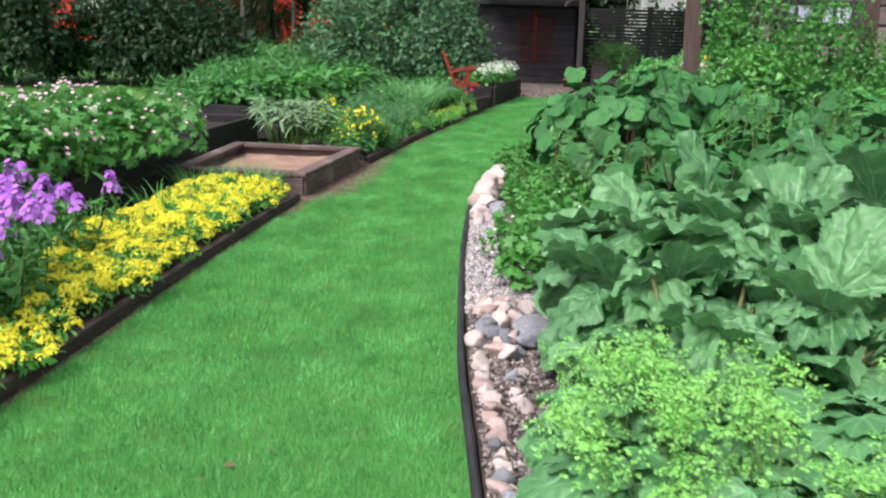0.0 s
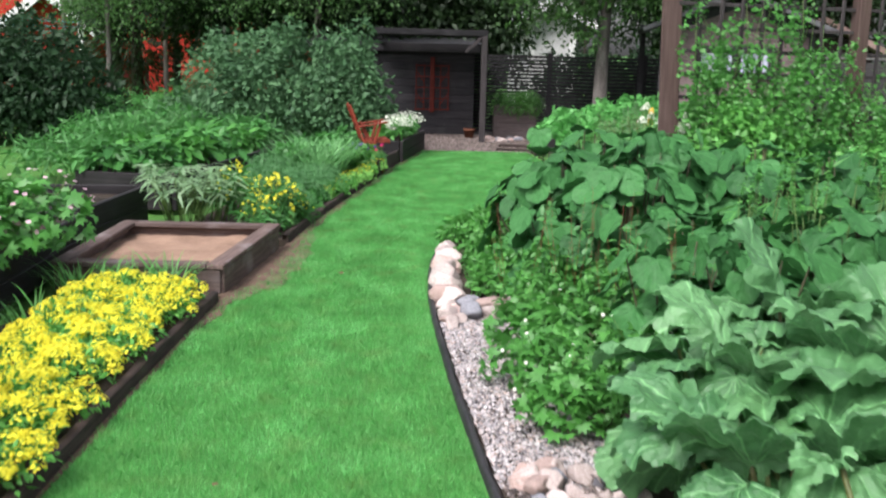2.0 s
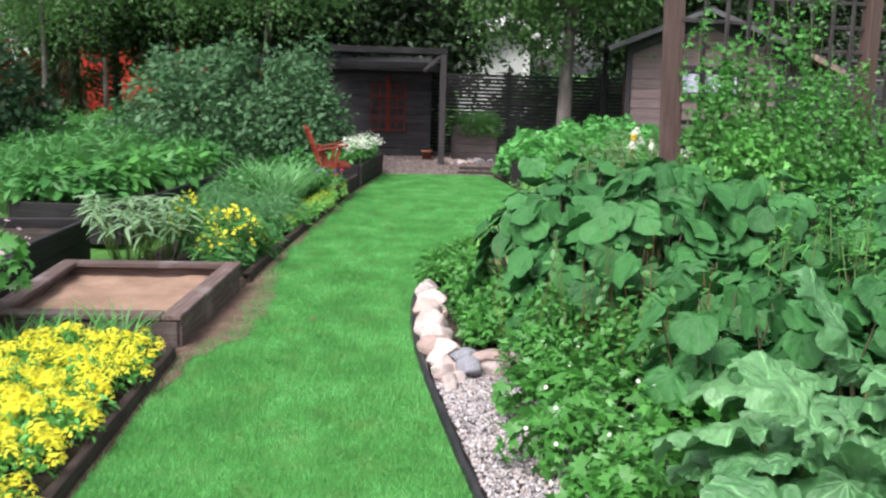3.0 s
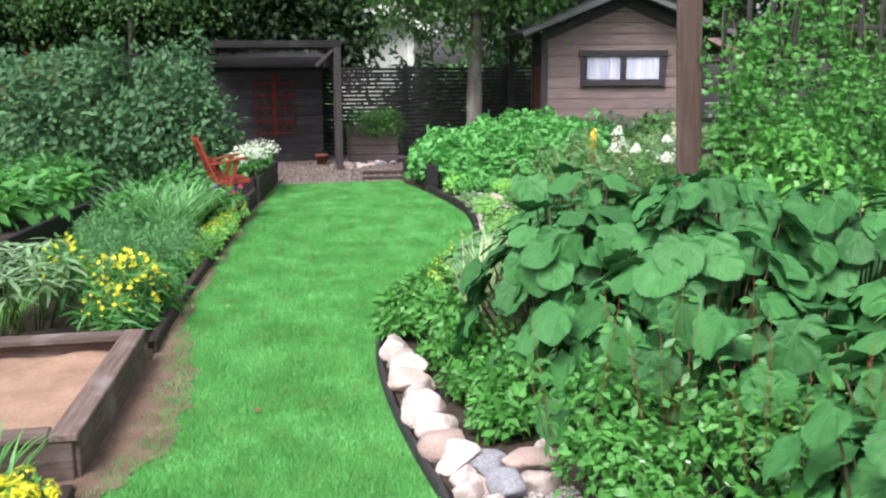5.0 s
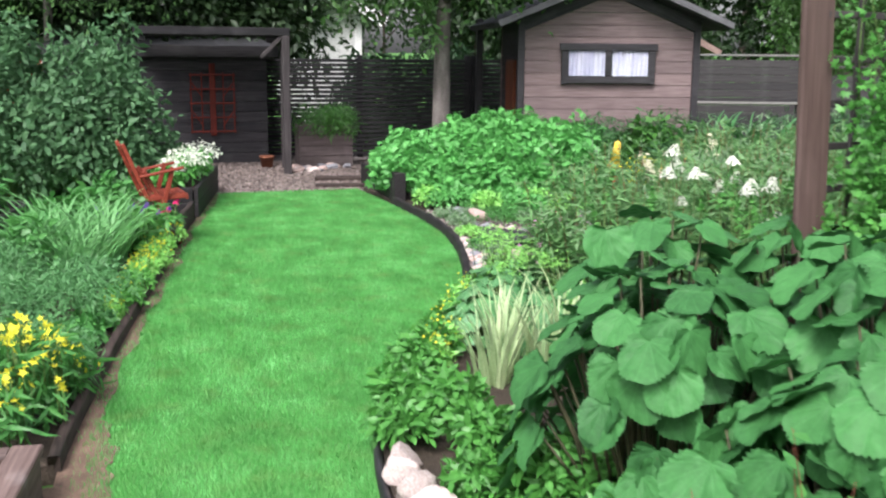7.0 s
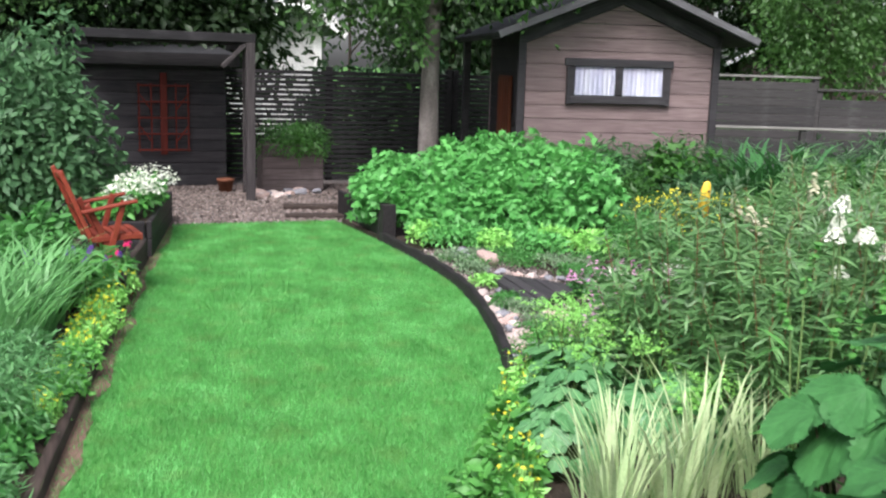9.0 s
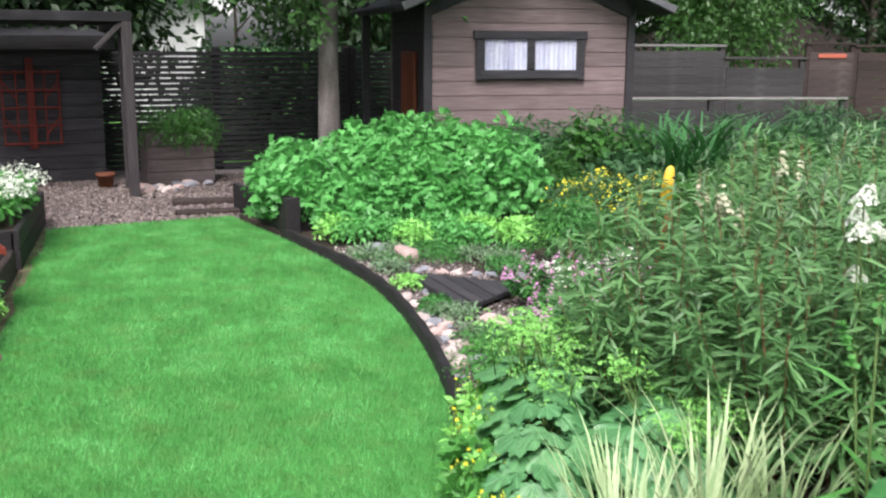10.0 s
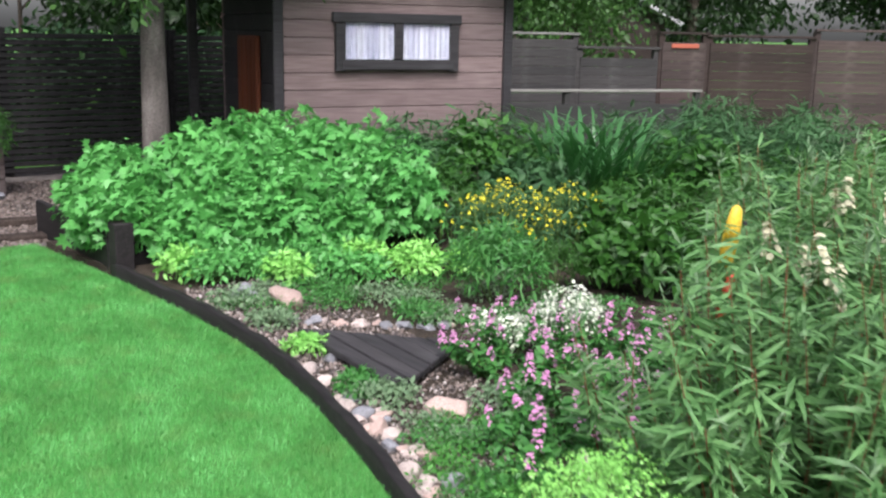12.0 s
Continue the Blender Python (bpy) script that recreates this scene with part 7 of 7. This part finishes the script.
for i, (x, y, rx, ry, h) in enumerate(((4.68, 15.45, 0.6, 0.6, 0.88), (5.33, 15.25, 0.6, 0.6, 0.85), (4.53, 14.9, 0.5, 0.4, 0.6), (5.23, 14.6, 0.5, 0.5, 0.6), (5.89, 14.1, 0.6, 0.5, 0.6), (6.69, 14.3, 0.6, 0.6, 0.8), (7.39, 13.8, 0.6, 0.6, 0.85), (5.09, 13.6, 0.5, 0.4, 0.5), (6.59, 13.2, 0.6, 0.5, 0.8), (5.79, 12.6, 0.6, 0.5, 0.8), (5.09, 12.5, 0.5, 0.5, 0.7), (4.59, 12.9, 0.4, 0.4, 0.45), (7.23, 15.4, 0.7, 0.7, 0.8), (7.49, 12.6, 0.7, 0.7, 0.9))):
    leafy("perennial_bush", x, y, rx, ry, h * (1.2 if x > 6.9 else 0.95 if x > 5.5 else 1.1), 1500, 0.085, M["bush"] if i % 3 == 0 else M["fern"], "dense dark green perennial by the playhouse", L_OVATE if i % 2 else L_LANCE, 0.03, 9, 0.5, 0.6, group="dark perennials", category="shrub")
for x, y in ((4.5, 13.95), (4.85, 13.85), (4.22, 13.95), (4.65, 14.25)):
    starry(x, y, 0.36, 0.52, 900, 150, M["bush"], "dark bushy plant with small yellow flowers", "yellow_flower", "yellow", 0.025, 0.03, L_LANCE, 0.07)
for x, y, r in ((4.49, 13.2, 0.3), (4.84, 13.35, 0.3), (4.19, 13.3, 0.28)):
    leafy("low_shrub", x, y, r, r, 0.34, 900, 0.04, M["fern"], "low spreading bright green shrublet", L_LANCE, 0.03, 8, 0.4, 0.7, category="shrub")
for x, y in IRIS:
    t = thing("iris", x, y, 0, 0, "tall dark sword-shaped iris leaves that arch over", "iris", "tall iris clumps")
    for k in range(38):
        a = rng.random() * 6.28
        vf = blades(0.16 * math.cos(a), 0.16 * math.sin(a), 0.03, 0.03, 1, 1.5, 0.048, 0.26, 0.85, 7, 0.02)
        put("leaf", tri_mesh("leaf", *vf), M["blade_dark"], t)
for i, (x, y, h) in enumerate(((7.53, 14.6, 1.1), (8.09, 14.0, 1.1), (8.13, 15.2, 1.0), (5.53, 15.6, 1.0))):
    leafy("perennial_bush", x, y, 0.65, 0.6, h, 1500, 0.09, M["bush"], "dense dark green perennial by the fence", L_LANCE, 0.03, 9, 0.5, 0.6, group="dark perennials", category="shrub")
# hanging fern on the planter box
for x, y in ((1.90, 19.17), (2.24, 19.15), (2.42, 19.22), (2.07, 19.02), (2.32, 18.99)):
    plant("trailing_plant", x, y, "dense dark green foliage hanging over the planter box", "plant", [("foliage", leaves_on([(x, y, 0.66, 0.26, 0.24, 0.2), (x, y - 0.16, 0.56, 0.22, 0.16, 0.2)], 520, 0.07, L_LANCE, 0.2, 0.6, -0.6, 0.5), M["fern"])], "foliage on the planter box", 0.5)


# ---- climber on the trellis screen ----
def climber():
    t = thing("climbing_vine", TP[0], TP[1], 0, TA, "bright green climbing vine hanging on a wooden trellis", "climber")
    n = 340
    xs = 0.08 + TL * rng.random(n) ** 1.15
    z0 = np.where(rng.random(n) < 0.19, 1.35 + 0.85 * rng.random(n), 0.7 + 0.95 * rng.random(n) ** 1.1) + 0.16 * np.sin(xs * 2.3)
    ln = 0.3 + 0.55 * rng.random(n)
    ys = -0.04 - 0.30 * rng.random(n) * (2.4 - z0)
    per = 76
    s = rng.random((n, per))
    sway = 0.10 * np.sin(4 * s + 6 * rng.random((n, 1)))
    p = np.stack([xs[:, None] + sway + 0.021 * rng.normal(size=(n, per)), ys[:, None] + 0.035 * rng.normal(size=(n, per)), z0[:, None] - ln[:, None] * s], -1).reshape(-1, 3)
    p[:, 2] = p[:, 2].clip(0.2, 2.3)
    nrm = unit(np.array([0, -0.6, 0.6]) + 0.9 * rng.normal(size=p.shape))
    lv = scatter(L_CUT, p, nrm, 0.040 * (0.5 + 0.8 * rng.random(len(p))), np.array([0, -0.2, -1.0]) + 0.6 * rng.normal(size=p.shape))
    put("foliage", tri_mesh("foliage", *lv), M["geranium"], t)
    P = np.stack([xs[:90], ys[:90] * 0.4, z0[:90] - ln[:90] * 0.6], 1)
    Q = P + np.stack([0.1 * rng.normal(size=90), 0 * P[:, 0], 0.4 + 0.3 * rng.random(90)], 1)
    put("vine_growth", tri_mesh("vine_growth", *stems(P, Q, 0.005)), M["stem"], t)
    # heavier growth low down
    lob = [(x, -0.22 - 0.12 * math.sin(x * 5), 0.55, 0.34, 0.30, 0.55 + 0.18 * math.sin(x * 3.3)) for x in np.arange(0.35, TL + 0.2, 0.42)]
    put("foliage", tri_mesh("foliage", *leaves_on(lob, 9000, 0.048, L_LOBED, 0.4, 0.8, -0.4, 0.6)), M["vine"], t)


climber()
for x, y, r, h in ((3.4, 7.9, 0.5, 0.9), (3.9, 8.6, 0.5, 0.9), (4.4, 8.2, 0.6, 1.0), (3.8, 7.3, 0.5, 0.9), (4.5, 9.2, 0.5, 0.9), (3.6, 6.6, 0.6, 0.9), (4.3, 7.2, 0.6, 1.0), (3.4, 5.6, 0.6, 0.85), (4.1, 6.1, 0.6, 0.95), (3.3, 4.6, 0.5, 0.7), (3.0, 3.4, 0.5, 0.6), (3.9, 4.9, 0.6, 0.9)):
    leafy("perennial_bush", x, y, r, r, h, 1200, 0.09, M["geranium_bright"], "dense green perennial below the trellis", L_LOBED, 0.03, 9, 0.5, 0.5, group="perennials by the trellis", category="shrub")

# ---- grass blades of the lawn, last because they are many ----
def lawn_blades(n):
    y = -2.2 + 18.75 * rng.random(n * 2)
    x = -1.7 + 4.1 * rng.random(n * 2)
    ok = (x > left_edge(y) + 0.01) & (x < right_edge(y) - 0.012)
    gap = x - left_edge(y)
    inside = (worn_edge_at(y) - x) / 0.26
    worn = (y > 6.65) & (y < 9.45) & (rng.random(n * 2) < (0.04 + 1.0 * inside + 0.30 * np.sin(x * 31 + y * 4) * np.sin(y * 23)).clip(0, 0.86))
    worn |= (gap < np.where(y > 6.2, 0.05 + 0.05 * np.sin(y * 3.1) ** 2, 0.02)) & (rng.random(n * 2) < 0.7)
    x, y = x[ok & ~worn], y[ok & ~worn]
    k = len(x)
    a = rng.random(k) * 2 * np.pi
    h = 0.014 + 0.020 * rng.random(k)
    w = 0.0012 + 0.0012 * rng.random(k)
    lean = 0.9 * rng.random(k)
    b = rng.random(k) * 2 * np.pi
    base = np.stack([x, y, np.zeros(k)], 1)
    side = np.stack([np.cos(a) * w, np.sin(a) * w, 0 * a], 1)
    tip = base + np.stack([np.cos(b) * h * lean, np.sin(b) * h * lean, h], 1)
    V = np.stack([base - side, base + side, tip], 1).reshape(-1, 3)
    F = np.arange(3 * k).reshape(-1, 3)
    return tagged(put("lawn_grass", tri_mesh("lawn_grass", V, F), M["grass"]), "short mown bright green grass of the lawn", "grass", "", "stuff")


lawn_blades(490000)


# dry leaves that lie on the grass
for i, (x, y, s) in enumerate(((-0.39, 7.57, 0.06), (-0.27, 2.17, 0.045), (-0.65, 4.06, 0.035), (-0.2, 2.32, 0.03), (-0.36, 2.05, 0.03))):
    V, F = L_OVATE
    ob = put("fallen_leaf", tri_mesh("fallen_leaf", V * np.array([1.5, 1, 0.6]) * s, F), M["dry_leaf"], None, "", pose(x, y, 0.022, 6, -5, i * 77))
    tagged(ob, "small dry brown leaf lying on the grass", "leaf", "fallen leaves on the lawn")
